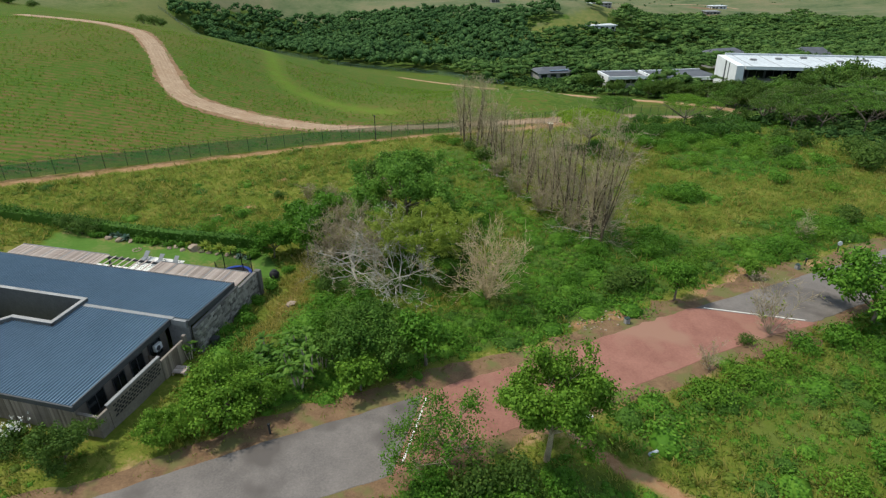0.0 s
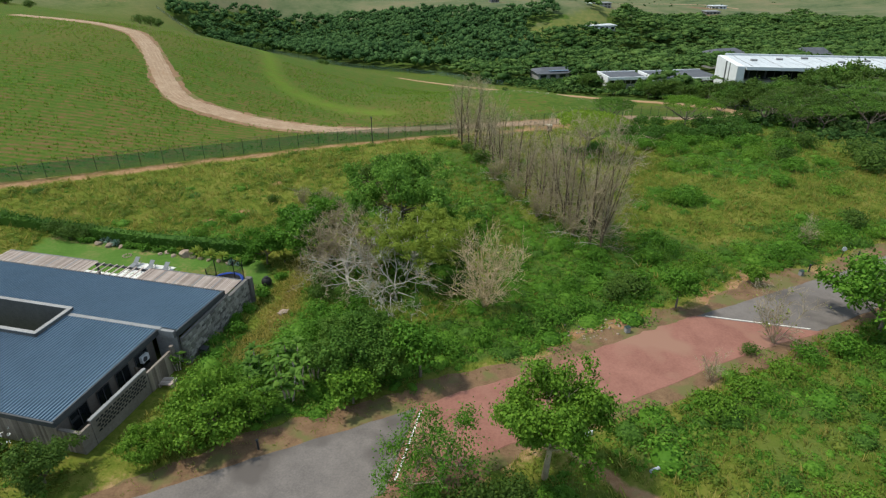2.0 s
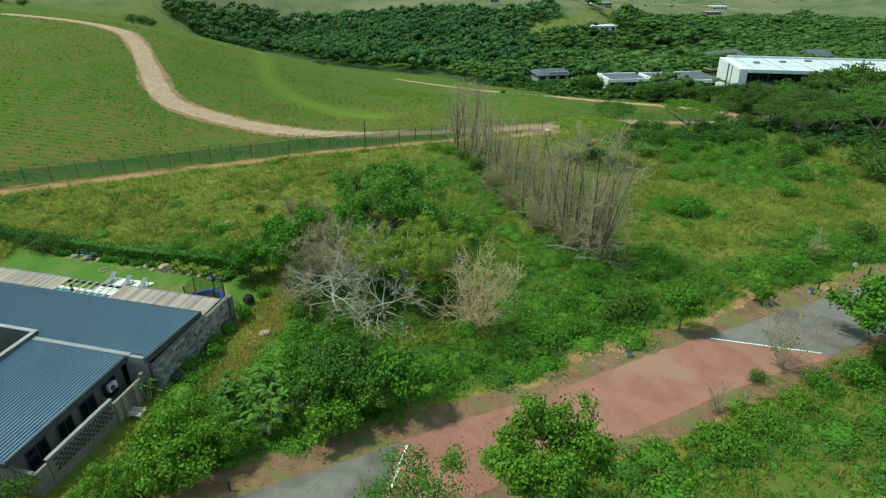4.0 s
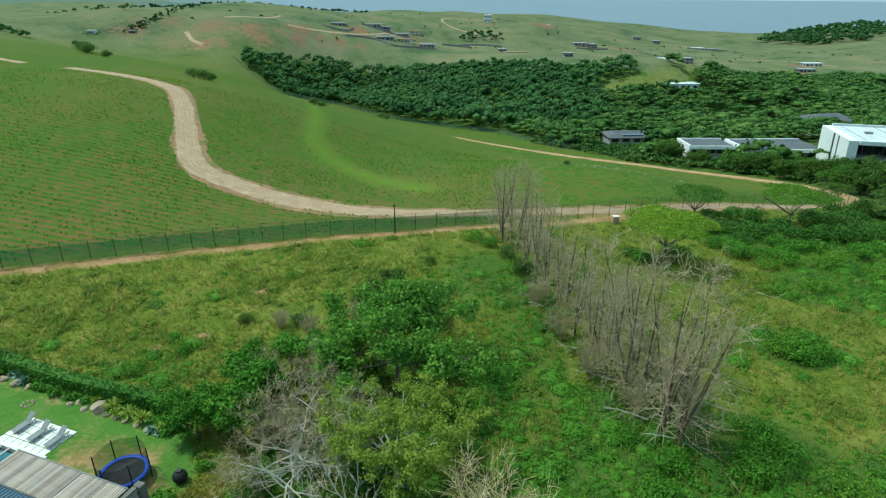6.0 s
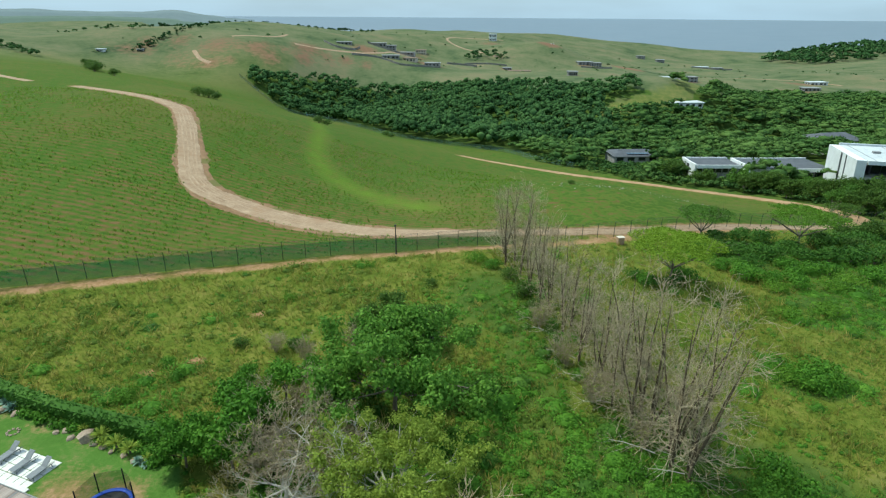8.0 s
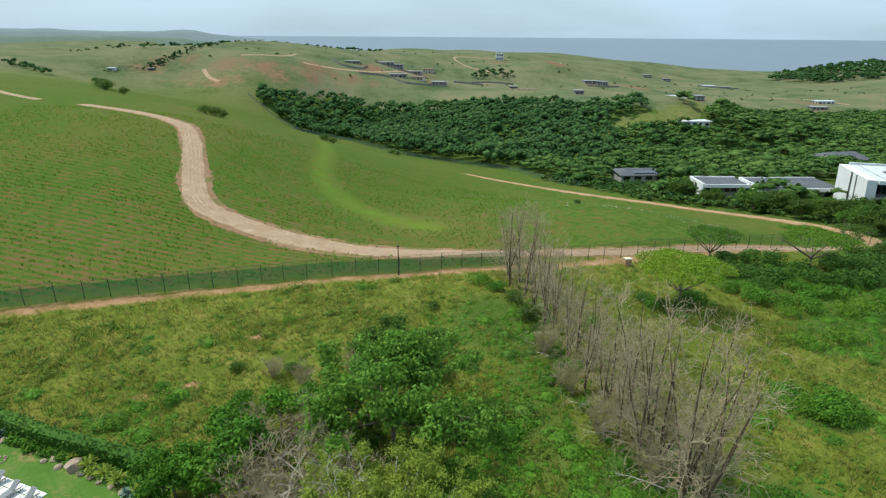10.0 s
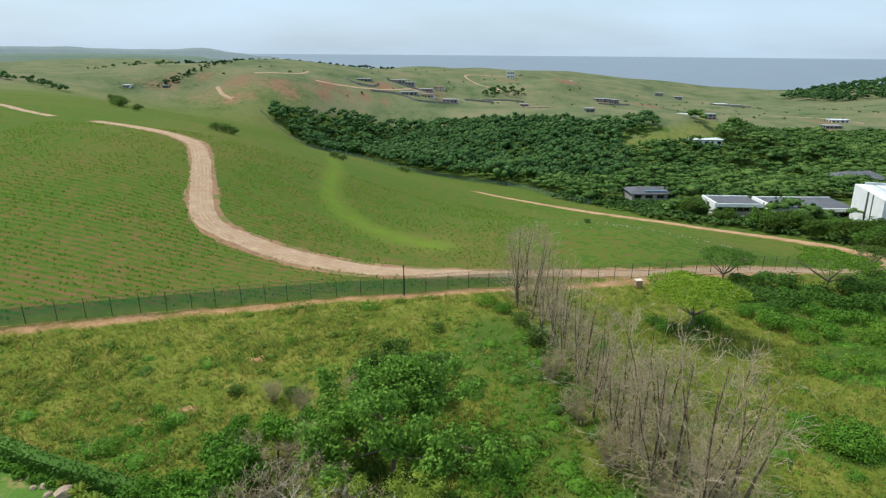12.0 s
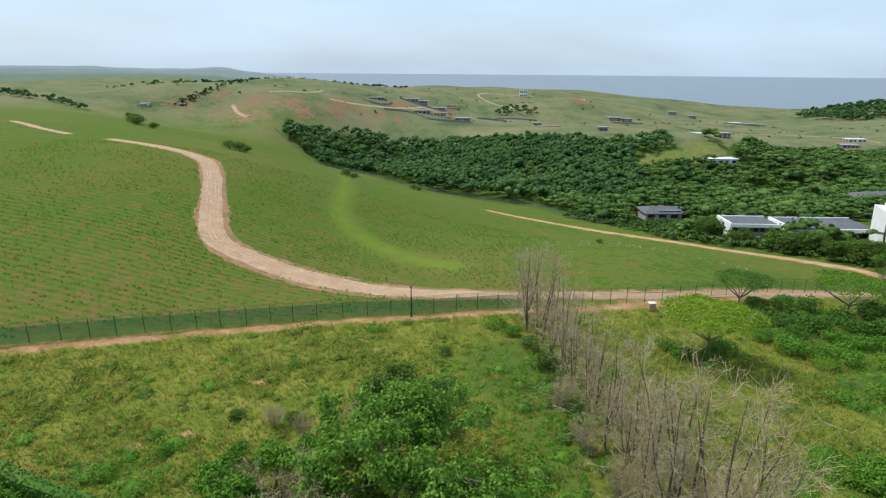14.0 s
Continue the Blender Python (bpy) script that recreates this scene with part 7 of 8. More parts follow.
def wild_banana(seed):
    """Clump of tall stems with large split paddle leaves."""
    r = np.random.default_rng(seed)
    ob = thing("wild_banana", (0, 0, 0), 0, "clump of wild bananas with torn paddle leaves", "plant", "wild bananas by the road")
    stems, vs, fs = [], [], []
    for k in range(5):
        a = r.uniform(0, 6.28)
        st = limb(r, np.array([0.3 * math.cos(a), 0.3 * math.sin(a), -0.2]), np.array([0.12 * math.cos(a), 0.12 * math.sin(a), 1]), r.uniform(1.6, 3.2), 0.09, 0.06, 0, 0.04)
        stems.append(st)
        top = st[0][3]
        for j in range(11):
            b, el = r.uniform(0, 6.28), r.uniform(0.35, 1.2)
            d = np.array([math.cos(b) * math.cos(el), math.sin(b) * math.cos(el), math.sin(el)])
            s = np.array([-math.sin(b), math.cos(b), 0]) * 0.13
            L = r.uniform(0.9, 1.5)
            o = len(vs)
            for q in range(5):
                t = q / 4
                c = top + d * L * t - np.array([0, 0, 0.55 * L * t * t])
                w = s * (0.15 + 1.0 * math.sin(math.pi * min(0.12 + t * 0.86, 1.0)))
                vs += [c - w, c + w]
            fs += [(o + 2 * q, o + 2 * q + 1, o + 2 * q + 3, o + 2 * q + 2) for q in range(4)]
    each_limb(stems, M_TIMBER, ob, "stem")
    array_part("foliage", np.array(vs), np.array(fs), M_LEAF, ob)
    return ob


wb = plant(wild_banana(91), -14.6, 8.6, 0)
for x, y, s in ((-17.2, 6.0, 0.8), (-18.4, 11.0, 0.8), (-16.4, 9.8, 0.9), (-15.2, 7.2, 0.9), (-15.4, 11.6, 0.9), (-18.2, 9.0, 0.8), (-13.4, 10.0, 0.85), (-25.0, 12.4, 0.55), (12.2, 48.8, 0.6)):
    plant_copy(wb, x, y, x * 91, s)

# ---- ground cover ----
gr = np.random.default_rng(77)


# eroded banks and trodden ground
BARE = [(11.0, -2.6, 1.3), (-29.6, 44.2, 0.9), (-25.5, 46.0, 0.7), (-22.0, 56.0, 0.7), (11.5, 14.0, 1.9), (14.5, 15.0, 1.6), (34.5, 22.2, 2.0), (31.5, 20.4, 1.6), (-18.3, 20.5, 0.9), (-17.6, 23.0, 0.9), (-19.4, 17.0, 0.8)]


def no_grow(x, y):
    """Where nothing tall grows: roads, paths, house, lawn and the strip along the fence."""
    no = near_line(ROAD, x, y - 0.6) < 5.5 + 0.9 * np.sin(x * 0.9) * np.sin(y * 0.7)
    no |= near_line(FENCE, x, y + 1.5) < 1.6
    no |= near_line(FOOTPATH, x, y) < 0.75
    no |= near_line(STRAW_STRIP, x, y) < 1.3
    no |= inside(GARDEN, x, y)
    for bx, by, br in BARE:
        no |= np.hypot(x - bx, y - by) < br
    hx, hy = x - HOUSE_AT[0], y - HOUSE_AT[1]
    c, s = math.cos(radians(HOUSE_TURN)), math.sin(radians(HOUSE_TURN))
    lx, ly = hx * c + hy * s, -hx * s + hy * c
    no |= (lx > -32) & (lx < 2.7) & (ly > -0.5) & (ly < 24)
    no |= y > chain(FENCE, x) - 0.4
    return no


def blades(x, y, n, height, width, lean, rng):
    """n bent blades at each point."""
    X, Y = np.repeat(x, n), np.repeat(y, n)
    m = len(X)
    bx, by = X + rng.normal(size=m) * 0.13, Y + rng.normal(size=m) * 0.13
    z = np.repeat(land(x, y), n) - 0.03
    a = rng.uniform(0, 6.28, m)
    h = np.repeat(height, n) * rng.uniform(0.6, 1.25, m)
    l = lean * h * rng.uniform(0.3, 1.3, m)
    w = width * rng.uniform(0.7, 1.4, m)
    ca, sa = np.cos(a), np.sin(a)
    b0 = np.stack([bx - sa * w, by + ca * w, z], -1)
    b1 = np.stack([bx + sa * w, by - ca * w, z], -1)
    m0 = np.stack([bx + ca * l * 0.4 + sa * w * 0.7, by + sa * l * 0.4 - ca * w * 0.7, z + h * 0.65], -1)
    tp = np.stack([bx + ca * l, by + sa * l, z + h], -1)
    v = np.stack([b0, b1, m0, tp], 1).reshape(-1, 3)
    k = np.arange(m)[:, None] * 4
    f = np.concatenate([k + [0, 1, 2], k + [0, 2, 3]], 1).reshape(-1, 3)
    return v, f


def veld_points(spacing, rng, lo, hi, bias):
    """Points over the plot, kept where the growth is lush (bias 1) or thin (bias -1)."""
    poly = [(-75, 30), (-60, -12), (70, -12), (100, 40), (92, 110), (60, 102), (24, 88), (-7, 77), (-56, 62), (-90, 48)]
    x, y = scatter(poly, spacing, rng)
    L = lushness(x, y)
    p = np.array([noise.noise(Vector((a * 0.11, b * 0.11, 4.0))) for a, b in zip(x, y)]) * 0.5 + 0.5
    keep = (rng.uniform(size=len(x)) < np.clip(1.3 - y / 95, 0.4, 1) * np.clip(1.5 + y / 26, 0.3, 1) * np.clip(lo + (hi - lo) * (L if bias > 0 else 1 - L) * (0.4 + 1.2 * p), 0, 1)) & ~no_grow(x, y)
    return x[keep], y[keep], p[keep], L[keep]


x, y, p, L = veld_points(0.46, gr, 0.3, 0.95, -1)
stuff("veld_grass", *blades(x, y, 4, 0.22 + 0.3 * p, 0.038, 1.0, gr), M_GRASS, "rough knee-high green and straw-coloured grass", "grass")
x, y, p, L = veld_points(0.75, gr, 0.02, 0.75, -1)
sel = gr.uniform(size=len(p)) < 0.42
stuff("dry_grass", *blades(x[sel], y[sel], 6, 0.55 + 0.4 * p[sel], 0.035, 0.6, gr), M_DRYGRASS, "taller seeding straw-coloured grass", "grass")


def clump_kinds(rng, n, cards, card, heart=0.0):
    """Low domes of leaf sprays, over a tangled heart where given, as shares of their radius."""
    out = []
    for _ in range(n):
        d = rng.normal(size=(cards, 3))
        d[:, 2] = np.abs(d[:, 2])
        d /= np.linalg.norm(d, axis=1)[:, None]
        swell = 1.0 + 0.22 * np.sin(3 * d[:, :1] + rng.uniform(0, 6)) + 0.18 * np.sin(4 * d[:, 1:2] + rng.uniform(0, 6))
        c = d * swell * rng.uniform(0.72, 1.05, (cards, 1)) * np.array([1, 1, 0.75])
        made = [leaf_cards(c, card, rng, 1.3, 0.22, 1.5, d * 0.8)]
        if heart:
            made.append((ICO_V * np.array([heart, heart, heart * 0.72]) * rng.uniform(0.75, 1.0, (len(ICO_V), 1)), ICO_F))
        out.append(join_arrays(made))
    return out


def clumps(x, y, size, kinds, rng):
    out = []
    z = land(x, y)
    for px, py, pz, s in zip(x, y, z, size):
        v, f = kinds[rng.integers(len(kinds))]
        a = rng.uniform(0, 6.28)
        c, sn = math.cos(a), math.sin(a)
        out.append((v @ np.array([[c, sn, 0], [-sn, c, 0], [0, 0, 1]]) * np.array([s, s, s * rng.uniform(0.6, 1.0)]) + np.array([px, py, pz - 0.05]), f))
    return join_arrays(out)


x, y, p, L = veld_points(0.92, gr, 0.02, 1.0, 1)
stuff("undergrowth", *clumps(x, y, (0.4 + 0.75 * p * gr.uniform(0.5, 1.3, len(p))) * (0.7 + 0.4 * L), clump_kinds(gr, 10, 78, 0.125, 0.7), gr), M_UNDER, "tangled low green herbs and creepers", "undergrowth")
x, y, p, L = veld_points(1.2, gr, 0.3, 0.5, -1)
stuff("veld_herbs", *clumps(x, y, 0.3 + 0.5 * p, clump_kinds(gr, 8, 40, 0.14, 0.6), gr), M_UNDER, "scattered low green herbs in the grass", "undergrowth")

# sparse tufts on the road's verges
gx, gy = scatter([(-45, -14), (75, 28), (70, 42), (-50, 4)], 0.5, gr)
gd = near_line(ROAD, gx, gy)
sel = (gd > 3.7) & (gd < 7.0) & (gr.uniform(size=len(gx)) < 0.15 + 0.25 * np.clip(gd - 3.7, 0, 2)) & ~inside(GARDEN, gx, gy)
hx_, hy_ = gx - HOUSE_AT[0], gy - HOUSE_AT[1]
hc, hs = math.cos(radians(HOUSE_TURN)), math.sin(radians(HOUSE_TURN))
sel &= ~((hx_ * hc + hy_ * hs < 2.7) & (-hx_ * hs + hy_ * hc > -0.5))
stuff("verge_grass", *blades(gx[sel], gy[sel], 7, np.full(sel.sum(), 0.16), 0.03, 1.1, gr), M_GRASS, "short sparse grass on the road verges", "grass")

# dry trodden strip beside the house
gx, gy = scatter([(-21, 13), (-16, 13), (-14, 32), (-18, 32)], 0.32, gr)
sel = near_line(STRAW_STRIP, gx, gy) < 1.5 + 0.5 * np.sin(gy * 1.3)
stuff("straw_strip", *blades(gx[sel], gy[sel], 6, np.full(sel.sum(), 0.42), 0.035, 0.8, gr), M_DRYGRASS, "straw-coloured grass along a trodden strip", "grass")

# low mounds of creeper and herb that swell out of the ground cover
x, y, p, L = veld_points(2.0, gr, 0.03, 0.75, 1)
sel = gr.uniform(size=len(x)) < 0.6
stuff("creeper_mounds", *clumps(x[sel], y[sel], (0.85 + 1.3 * p[sel]) * gr.uniform(0.7, 1.3, sel.sum()), clump_kinds(gr, 8, 330, 0.085, 0.78), gr), M_UNDER, "swelling mounds of green creeper over rough ground", "undergrowth")
sel = ~sel
stuff("leafy_mounds", *clumps(x[sel], y[sel], (0.75 + 1.2 * p[sel]) * gr.uniform(0.7, 1.3, sel.sum()), clump_kinds(gr, 8, 330, 0.085, 0.78), gr), M_LEAF, "mounds of green herbs over rough ground", "undergrowth")
x, y, p, L = veld_points(1.6, gr, 0.05, 0.55, -1)
stuff("grass_tussocks", *clumps(x, y, (0.45 + 0.95 * p) * gr.uniform(0.5, 1.4, len(x)), clump_kinds(gr, 10, 84, 0.13, 0.6), gr), M_TUSSOCK, "rounded tussocks of rough olive grass", "grass")

# cane field tufts along the planted rows nearest the fence
fx0 = []
ca, sa = math.cos(radians(168)), math.sin(radians(168))
for row in range(-14, 100):
    o = row * 1.5 + 0.6
    along = np.arange(-150, 150, 0.6)
    along = along + gr.uniform(-0.25, 0.25, len(along))
    off = o + gr.normal(size=len(along)) * 0.22
    fx0.append(np.stack([-40 + along * ca + off * sa, 70 + along * sa - off * ca], -1))
q = np.concatenate(fx0)
q = q[(q[:, 1] > chain(FENCE, q[:, 0]) + 2.0) & (q[:, 0] > -125) & (q[:, 0] < 20) & (near_line(TRACK, q[:, 0], q[:, 1]) > 3.0) & (near_line(SWALE, q[:, 0], q[:, 1]) > 3.5) & (q[:, 1] < 172)]
patchy = 0.42 + 0.22 * np.sin(q[:, 0] * 0.21 + 1.5 * np.sin(q[:, 1] * 0.13)) + 0.18 * np.sin(q[:, 1] * 0.31 + q[:, 0] * 0.07)
q = q[gr.uniform(size=len(q)) < patchy]
stuff("cane_rows", *blades(q[:, 0], q[:, 1], 4, gr.uniform(0.25, 0.5, len(q)), 0.075, 0.9, gr), M_CANE, "rows of young sugar cane shoots", "crop")

# single bushes in the field
for k, (x, y, s) in enumerate([(-85, 200, 1.5), (-81, 199, 1.6), (-78, 197, 1.2), (-50, 225, 1.4), (-47, 226, 1.1), (-190, 322, 2.4), (-186, 314, 2.2), (-195, 330, 2.6), (-200, 337, 2.4), (-168, 300, 1.8), (29, 125, 0.5), (-30, 285, 1.2), (-27, 282, 1.0), (-243, 402, 1.6), (-236, 396, 1.8), (-229, 388, 1.8), (-222, 378, 1.6), (-207, 356, 1.5)]):
    plant_copy(b_dark, x, y, k * 50, s)

sr = np.random.default_rng(3)
parts_ = []
for k in range(110):
    sx, sy = sr.uniform(18, 62), 0.0
    sy = 126 - 0.1 * (sx - 20) + sr.normal() * 2.0
    c = np.array([sx, sy, ground_z(sx, sy) + 0.08])
    parts_.append((c + ICO_V * sr.uniform(0.06, 0.17) * sr.uniform(0.6, 1.2, (len(ICO_V), 1)) * np.array([1, 1, 0.6]), ICO_F))
stuff("field_stones", *join_arrays(parts_), M_BANKSTONE, "scattered pale stones turned up in the field", "stones")


br = np.random.default_rng(8)
rub = []
for k in range(90):
    bx, by, bs = ((11.5, 14.0, 1.3), (14.2, 15.0, 1.2), (34.5, 22.2, 1.6))[k % 3]
    px, py = bx + br.normal() * bs, by + br.normal() * bs * 0.5
    rub.append((np.array([px, py, ground_z(px, py) + 0.03]) + ICO_V * br.uniform(0.05, 0.17) * br.uniform(0.6, 1.2, (len(ICO_V), 1)) * np.array([1, 1, 0.7]), ICO_F))
stuff("bank_rubble", *join_arrays(rub), M_ROCK, "loose brown stones on the eroded bank", "stones")


def wood_fence():
    pts = smooth_line(FOREST_EDGE[:9], 1.0)
    stops, run = [pts[0]], 0.0
    for a, b in zip(pts, pts[1:]):
        run += math.hypot(b[0] - a[0], b[1] - a[1])
        if run >= 8.0:
            stops.append(b)
            run = 0.0
    shift = (-3.0, -4.0)
    stops = [(x + shift[0], y + shift[1]) for x, y in stops]
    fence = thing("wood_fence", (*stops[0], ground_z(*stops[0])), 0, "blue-green mesh fence along the edge of the forest", "fence")
    inv = fence.matrix_world.inverted()
    post = from_bm("post", new_box(-0.05, 0.05, -0.05, 0.05, -0.3, 2.3), M_GREENPOST)
    for k, p in enumerate(stops):
        ob = new("post", post)
        ob.parent = fence
        ob.matrix_local = inv @ pose(*p, ground_z(*p))
        if k + 1 < len(stops):
            q = stops[k + 1]
            bm = bmesh.new()
            a, b = Vector((*p, ground_z(*p))), Vector((*q, ground_z(*q)))
            bm.faces.new([bm.verts.new(w) for w in (a, b, b + Vector((0, 0, 2.1)), a + Vector((0, 0, 2.1)))])
            bm.transform(inv)
            part("mesh_panel", bm, M_NET2, fence)


wood_fence()

# ---- the white villas in the wood ----
def slab_house(name, label, at, turn, w, d, h, walls, roof, storeys=1, eave=0.5, bays=4, cat="house", sink=1.5):
    """A modern house: wall block, projecting flat roof, rows of recessed window bays with frames."""
    ob = thing(name, at, turn, label, cat)
    part("wall_block", new_box(0, w, 0, d, -sink, h), walls, ob)
    part("roof", new_box(-eave, w + eave, -eave, d + eave, h + 0.003, h + 0.4, bevel=0.05), roof, ob)
    sh = h / storeys
    for s in range(storeys):
        for k in range(bays):
            x0 = w * (k + 0.26) / bays
            x1 = w * (k + (0.62 if k % 2 else 0.8)) / bays
            z0, z1 = s * sh + sh * 0.3, s * sh + sh * 0.72
            win = part("window", new_box(x0, x1, -0.06, -0.003, z0, z1), M_GLASS, ob)
            bm = bmesh.new()
            for a in ((x0 - 0.12, x0, -0.14, -0.004, z0 - 0.12, z1 + 0.12), (x1, x1 + 0.12, -0.14, -0.004, z0 - 0.12, z1 + 0.12), (x0, x1, -0.14, -0.004, z1, z1 + 0.12), (x0, x1, -0.14, -0.004, z0 - 0.12, z0)):
                box(bm, *a)
            part("window_frame", bm, M_FASCIA, win)
        for k in range(max(1, bays // 2)):
            y0, y1 = d * (k + 0.25) / max(1, bays // 2), d * (k + 0.75) / max(1, bays // 2)
            part("window", new_box(-0.06, -0.003, y0, y1, s * sh + sh * 0.25, s * sh + sh * 0.8), M_GLASS, ob)
    return ob


# big villa: leaning white end wall with dark slots, white roof slab over recessed dark storeys
villa = thing("villa", (116.5, 156.0, -13.5), -14, "large white villa with pale flat roof over dark recessed storeys", "house")
L_, D_ = 78.0, 21.0
bm = bmesh.new()
box(bm, -1.6, 0.9, -1.2, D_, -5, 9.6)
for v in bm.verts:
    if v.co.z < 0:
        v.co.x += 0.6
part("end_wall", bm, M_WHITE, villa, "sloping white end wall")
for ya, yb in ((6.0, 6.7), (9.4, 10.6)):
    bm = box(bmesh.new(), -1.66, -1.55, ya, yb, -5, 9.4)
    for v in bm.verts:
        if v.co.z < 0:
            v.co.x += 0.6
    part("slot_window", bm, M_FASCIA, villa)
part("roof", new_box(0.95, L_, -1.6, D_, 9.0, 9.7, bevel=0.06), M_PALEROOF, villa, "pale weathered flat roof")
part("roof_upstand", new_box(0.95, L_, D_ - 0.6, D_ + 0.1, 9.703, 10.3, bevel=0.05), M_PALEROOF, villa)
part("roof_edge", new_box(0.95, L_, -2.0, -1.603, 8.6, 9.75, bevel=0.05), M_WHITE, villa)
part("back_wall", new_box(0.95, L_, D_ - 0.8, D_ - 0.4, -5, 8.99), M_WHITE, villa)
part("core", new_box(4.0, L_ - 1, 4.0, D_ - 1, -5, 8.98), M_CHARROOF, villa)
part("floor_slab", new_box(0.95, L_, -1.0, 4.5, 4.2, 4.7, bevel=0.03), M_GREYWALL, villa)
for k in range(13):
    x0 = 4.5 + k * 5.6
    for z0, z1 in ((0.6, 4.0), (5.0, 8.4)):
        win = part("window", new_box(x0, x0 + 4.8, 3.9, 3.996, z0, z1), M_GLASS, villa)
        part("window_frame", new_box(x0 + 2.3, x0 + 2.5, 3.8, 3.897, z0, z1), M_FASCIA, win)
for k in range(5):
    bm = bmesh.new()
    box(bm, 0, 0.5, -0.2, 0.2, -5, 4.2)
    bmesh.ops.transform(bm, matrix=Matrix.Translation((13 + k * 16.0, -0.6, 0)) @ Matrix.Shear("XZ", 4, (0.35, 0.0)), verts=bm.verts)
    part("column", bm, M_TIMBER, villa)
for k in range(24):
    part("roof_seam", new_box(3.0 + k * 3.1, 3.18 + k * 3.1, -1.5, D_ - 0.7, 9.703, 9.76), M_FLASH if k % 3 == 0 else M_PALEROOF, villa)
for k in range(7):
    part("roof_plant", new_box(6 + k * 9.5, 8.0 + k * 9.5, 9 + (k % 3) * 3, 10.2 + (k % 3) * 3, 9.703, 10.3, bevel=0.04), M_FLASH, villa)


def low_wing(at, turn, w, d, h, label):
    ob = thing("villa_wing", at, turn, label, "house", "white villa wings")
    part("end_wall", new_box(0, 0.6, 0, d, -4, h + 0.9, bevel=0.04), M_WHITE, ob)
    part("end_slot", new_box(-0.06, -0.004, d * 0.4, d * 0.55, -4, h), M_FASCIA, ob)
    part("wall", new_box(0.65, w, 1.6, d, -4, h), M_GREYWALL, ob)
    part("roof", new_box(0.65, w + 0.6, 0, d, h + 0.003, h + 0.35, bevel=0.04), M_CHARROOF, ob, "charcoal flat roof")
    part("parapet", new_box(0.65, w + 0.6, -0.4, -0.004, h - 0.4, h + 0.75, bevel=0.04), M_WHITE, ob)
    part("parapet", new_box(0.65, w + 0.6, d + 0.004, d + 0.4, h - 0.2, h + 0.75, bevel=0.04), M_WHITE, ob)
    for k in range(6):
        x0 = 1.6 + k * (w - 2) / 6
        win = part("window", new_box(x0, x0 + (w - 4) / 6.8, 1.5, 1.596, 0.4, h - 0.5), M_GLASS, ob)
        part("window_frame", new_box(x0 - 0.2, x0 - 0.004, 1.4, 1.59, 0.2, h - 0.3), M_FASCIA, win)
    return ob


low_wing((98.0, 176.5, -16.2), 3, 26, 15, 3.6, "low white wing of the villa with charcoal roof")
low_wing((82.0, 183.0, -15.6), 1, 15, 11, 2.6, "small white wing of the villa with charcoal roof")


def gabled(name, label, at, turn, w, d, h, rise, walls, roof):
    ob = thing(name, at, turn, label, "house")
    part("wall_block", new_box(0, w, 0, d, -3, h), walls, ob)
    bm = bmesh.new()
    o = 0.7
    pts = [(-o, -o, h), (w + o, -o, h), (w + o, d + o, h), (-o, d + o, h), (w * 0.18, d / 2, h + rise), (w * 0.82, d / 2, h + rise)]
    vs = [bm.verts.new(p) for p in pts]
    for f in ((0, 1, 5, 4), (1, 2, 5), (2, 3, 4, 5), (3, 0, 4), (3, 2, 1, 0)):
        bm.faces.new([vs[i] for i in f])
    part("roof", bm, roof, ob)
    for k in range(4):
        x0 = w * (k + 0.2) / 4
        win = part("window", new_box(x0, x0 + w * 0.15, -0.06, -0.003, 0.8, h - 0.5), M_GLASS, ob)
        part("window_frame", new_box(x0 - 0.15, x0 - 0.003, -0.1, -0.003, 0.7, h - 0.4), M_FASCIA, win)
    return ob


solar = gabled("house", "house with a dark roof carrying solar panels in the wood", (64.5, 214, -19.3), 4, 17, 11, 2.6, 1.6, M_GREYWALL, M_CHARROOF)
for k in range(6):
    part("solar_panel", new_box(5 + k * 1.4, 6.2 + k * 1.4, 0.6, 2.6, 3.35, 3.42), M_ROOF, solar)
gabled("house", "grey-roofed house half hidden by trees", (163, 244, -20), 12, 18, 14, 3.6, 2.4, M_GREYWALL, M_CHARROOF)
gabled("house", "house with steep charcoal roof behind the villa", (176, 205, -16), -8, 14, 12, 5.5, 3.2, M_GREYWALL, M_CHARROOF)
gabled("house", "low brown-roofed building among thorn trees", (139, 288, ground_z(150, 296) + 0.5), 14, 16, 10, 3.6, 1.0, M_CREAM, M_BROWNROOF)
gabled("house", "low brown-roofed building among thorn trees", (156, 293, ground_z(165, 298) + 0.5), 14, 14, 9, 3.2, 0.9, M_CREAM, M_BROWNROOF)
slab_house("house", "white flat-roofed house in the wood", (130, 337, -16.2), 4, 18, 9, 2.8, M_WHITE, M_PALEROOF, 1, 0.8, 5)

# ---- houses and building sites on the far hills ----
house_mats = [(M_GREYWALL, M_FLASH, "grey new-built house on the far hillside"), (M_WHITE, M_PALEROOF, "white flat-roofed house on the far hillside"), (M_CREAM, M_BROWNROOF, "unfinished brown house on the far hillside")]
for k, (x, y, turn, w, d, h, st) in enumerate(FAR_HOUSES):
    wm, rm, lab = house_mats[(1 if k in (9, 10, 13, 15, 17, 20, 21) else 2 if k in (4, 7, 23) else 0)]
    slab_house("house", lab, (x, y, ground_z(x + w / 2, y) - 0.4), turn, w * 0.85, d, h * 0.8, wm, rm, st, 0.6, 4)

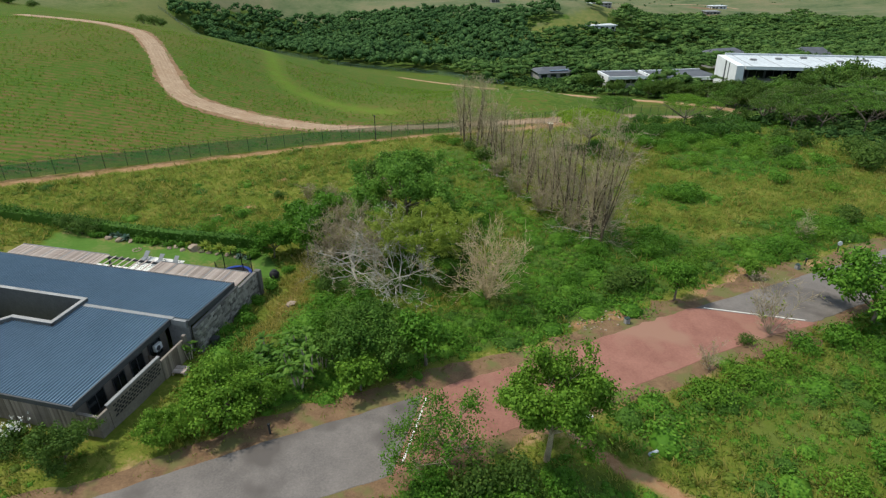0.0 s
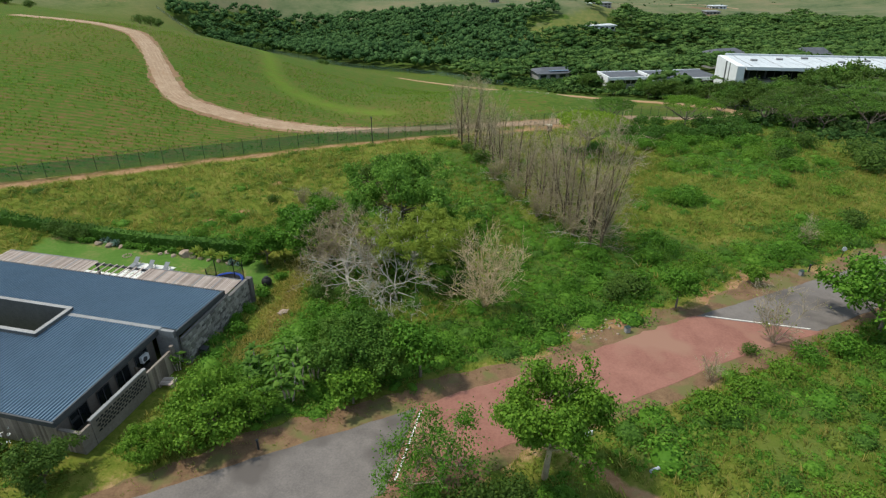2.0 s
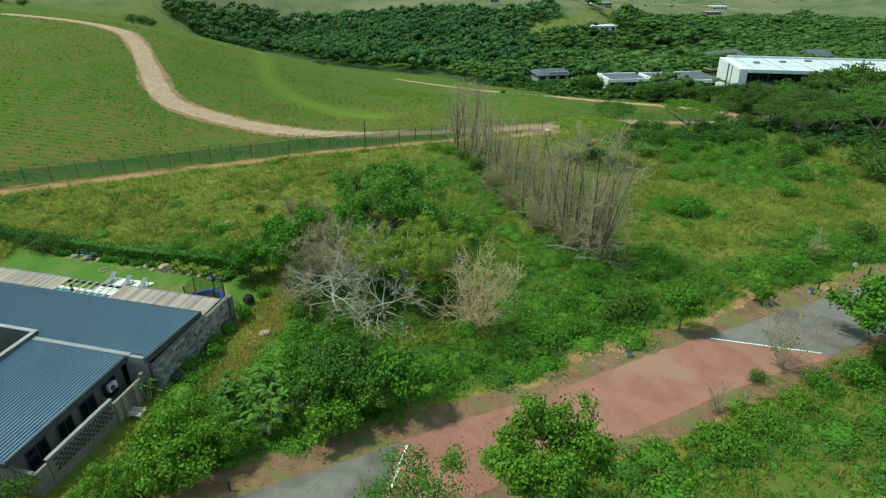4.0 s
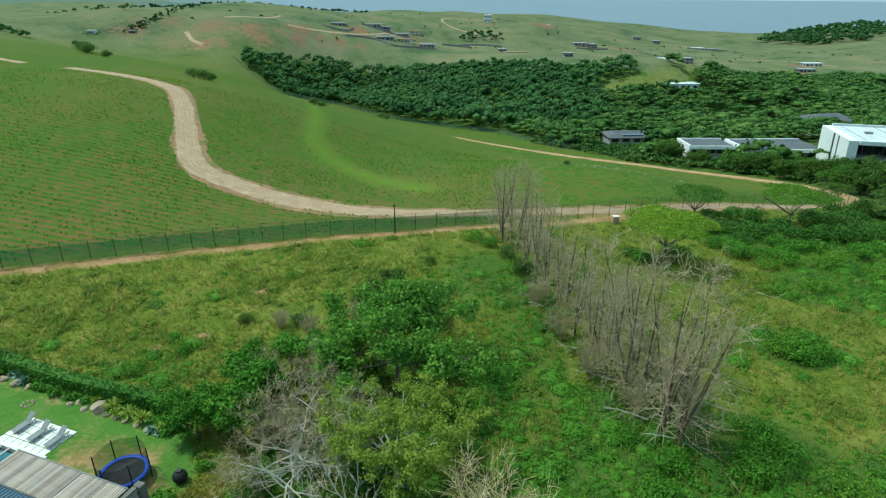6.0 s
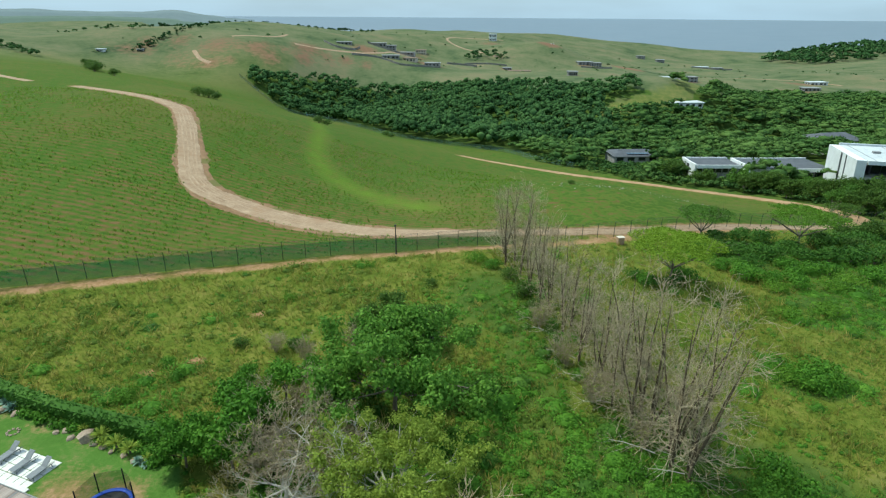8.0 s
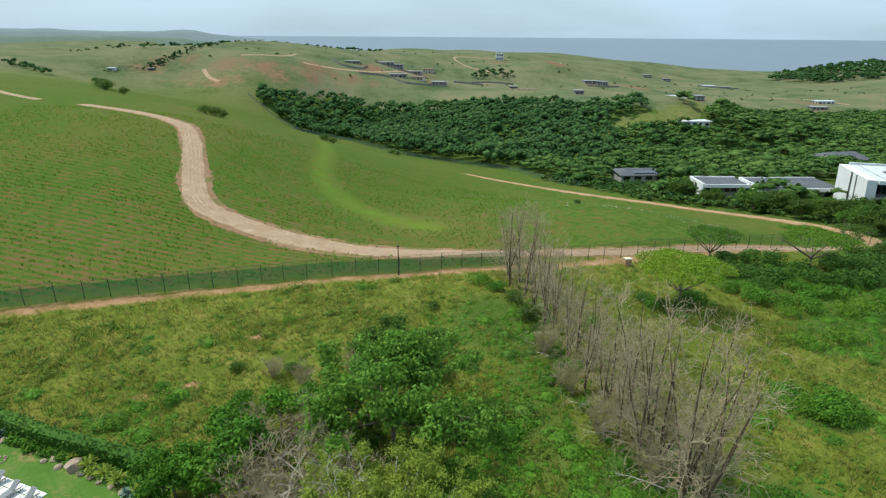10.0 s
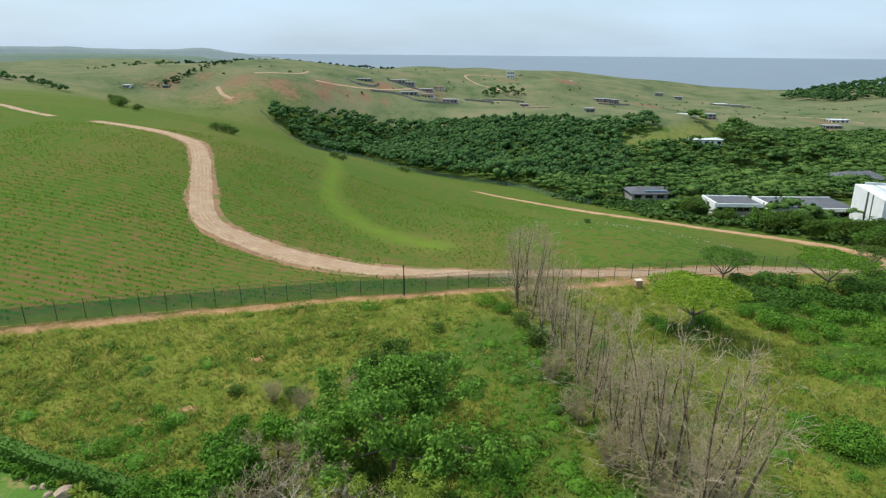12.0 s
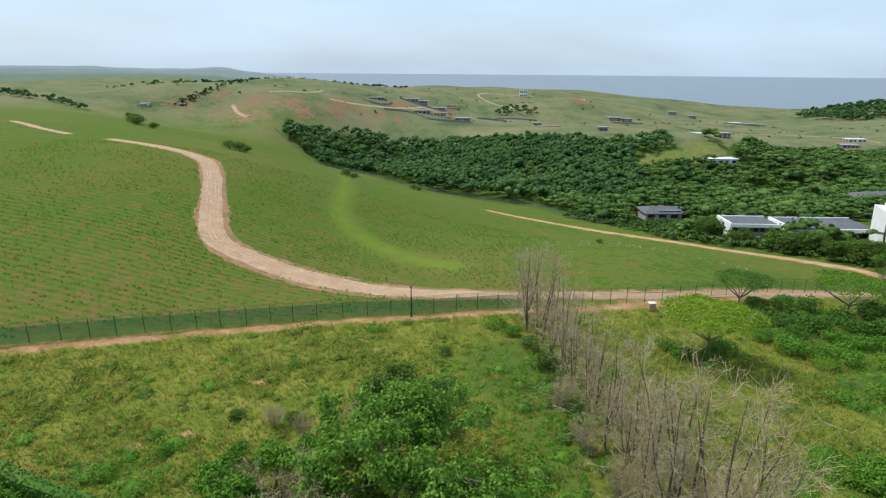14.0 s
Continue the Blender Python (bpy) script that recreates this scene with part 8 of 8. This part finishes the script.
# pale tracks on the far hills
for k, line in enumerate([[(-75, 545), (-60, 560), (-50, 590), (-30, 620), (0, 650), (40, 660)], [(-176, 500), (-160, 512), (-150, 530), (-146, 560)], [(-196, 470), (-186, 455), (-176, 448)], [(60, 700), (20, 760), (0, 820), (30, 860), (80, 880)], [(250, 640), (300, 620), (350, 600), (370, 560)], [(-130, 520), (-100, 535), (-75, 545)]]):
    tagged(ribbon("hill_track_%d" % (k + 1), line, 1.1, 1.1, 0.25, M_DIRT, 0.9, 0.5, 5.0, k), "pale sandy track on a far hillside", "track", kind="structure")
# retaining and boundary walls of the building plots
for k, line in enumerate([[(-112, 556), (-100, 546), (-84, 548), (-80, 560)], [(-84, 535), (-66, 540), (-52, 536), (-40, 528), (-22, 530), (-6, 540)], [(-78, 600), (-60, 596), (-44, 604), (-30, 622)], [(0, 600), (16, 604), (30, 600)], [(150, 676), (170, 672), (186, 680)], [(20, 660), (44, 668), (66, 664)], [(360, 892), (392, 896), (424, 900)]]):
    pts = smooth_line(line, 4.0)
    bm = bmesh.new()
    rows = []
    for x, y in pts:
        z = ground_z(x, y)
        rows.append([bm.verts.new((x, y + d, z + h)) for d, h in ((0, -1), (0, 1.7), (0.5, 1.7), (0.5, -1))])
    for a, b in zip(rows, rows[1:]):
        for i in range(3):
            bm.faces.new((a[i], b[i], b[i + 1], a[i + 1]))
    bmesh.ops.recalc_face_normals(bm, faces=bm.faces)
    tagged(new("plot_wall", from_bm("plot_wall", bm, M_SITEWALL)), "grey-brown retaining wall round a building plot", "wall", "plot walls")
# scattered trees and tree belts on the hills
far_wood("hill_trees", [(20, 690), (70, 685), (75, 705), (30, 715)], 7, 5, 4, M_FOREST, "small dark grove on the far hillside", 0.8, 21, None, 24, 0.34, lobes=3)
far_wood("ridge_trees", [(-275, 540), (-250, 640), (-170, 760), (-100, 900), (-112, 905), (-188, 770), (-260, 650), (-283, 545)], 8, 3.4, 1.4, M_FOREST, "line of trees along the ridge", 0.8, 22, None, 24, 0.34, lobes=3)
far_wood("valley_belt", [(-360, 442), (-322, 424), (-294, 410), (-256, 391), (-258, 381), (-297, 399), (-325, 413), (-364, 430)], 6, 4.2, 1.6, M_FOREST, "belt of dark bush in a valley", 0.8, 23, None, 24, 0.34, lobes=3)
far_wood("hedge_belt", [(-420, 560), (-330, 600), (-250, 590), (-250, 597), (-330, 609), (-422, 570)], 7, 3.2, 1.2, M_FOREST, "dark hedge line across the far fields", 0.8, 25, None, 24, 0.34, lobes=3)
far_wood("hedge_belt", [(-620, 800), (-430, 860), (-300, 850), (-300, 860), (-430, 873), (-622, 814)], 9, 4.2, 1.5, M_FOREST, "dark hedge line across the far fields", 0.8, 26, None, 24, 0.34, lobes=3)
far_wood("hedge_belt", [(-330, 500), (-286, 520), (-250, 512), (-252, 520), (-287, 530), (-332, 508)], 7, 3.0, 1.2, M_FOREST, "dark hedge line across the far fields", 0.8, 27, None, 24, 0.34, lobes=3)
far_wood("hill_hedge", [(-246, 462), (-238, 484), (-229, 506), (-225, 548), (-214, 552), (-220, 505), (-230, 480), (-239, 459)], 5, 2.6, 0.8, M_FOREST, "line of dark bushes climbing the bare hill", 0.8, 28, None, 24, 0.34, lobes=3)
far_wood("hill_scrub", [(-300, 420), (120, 560), (480, 560), (460, 900), (0, 930), (-220, 700)], 38, 2.0, 0.2, M_FOREST, "scattered bushes on the grassy hills", 0.8, 24, None, 24, 0.34, category="scrub", lobes=3)
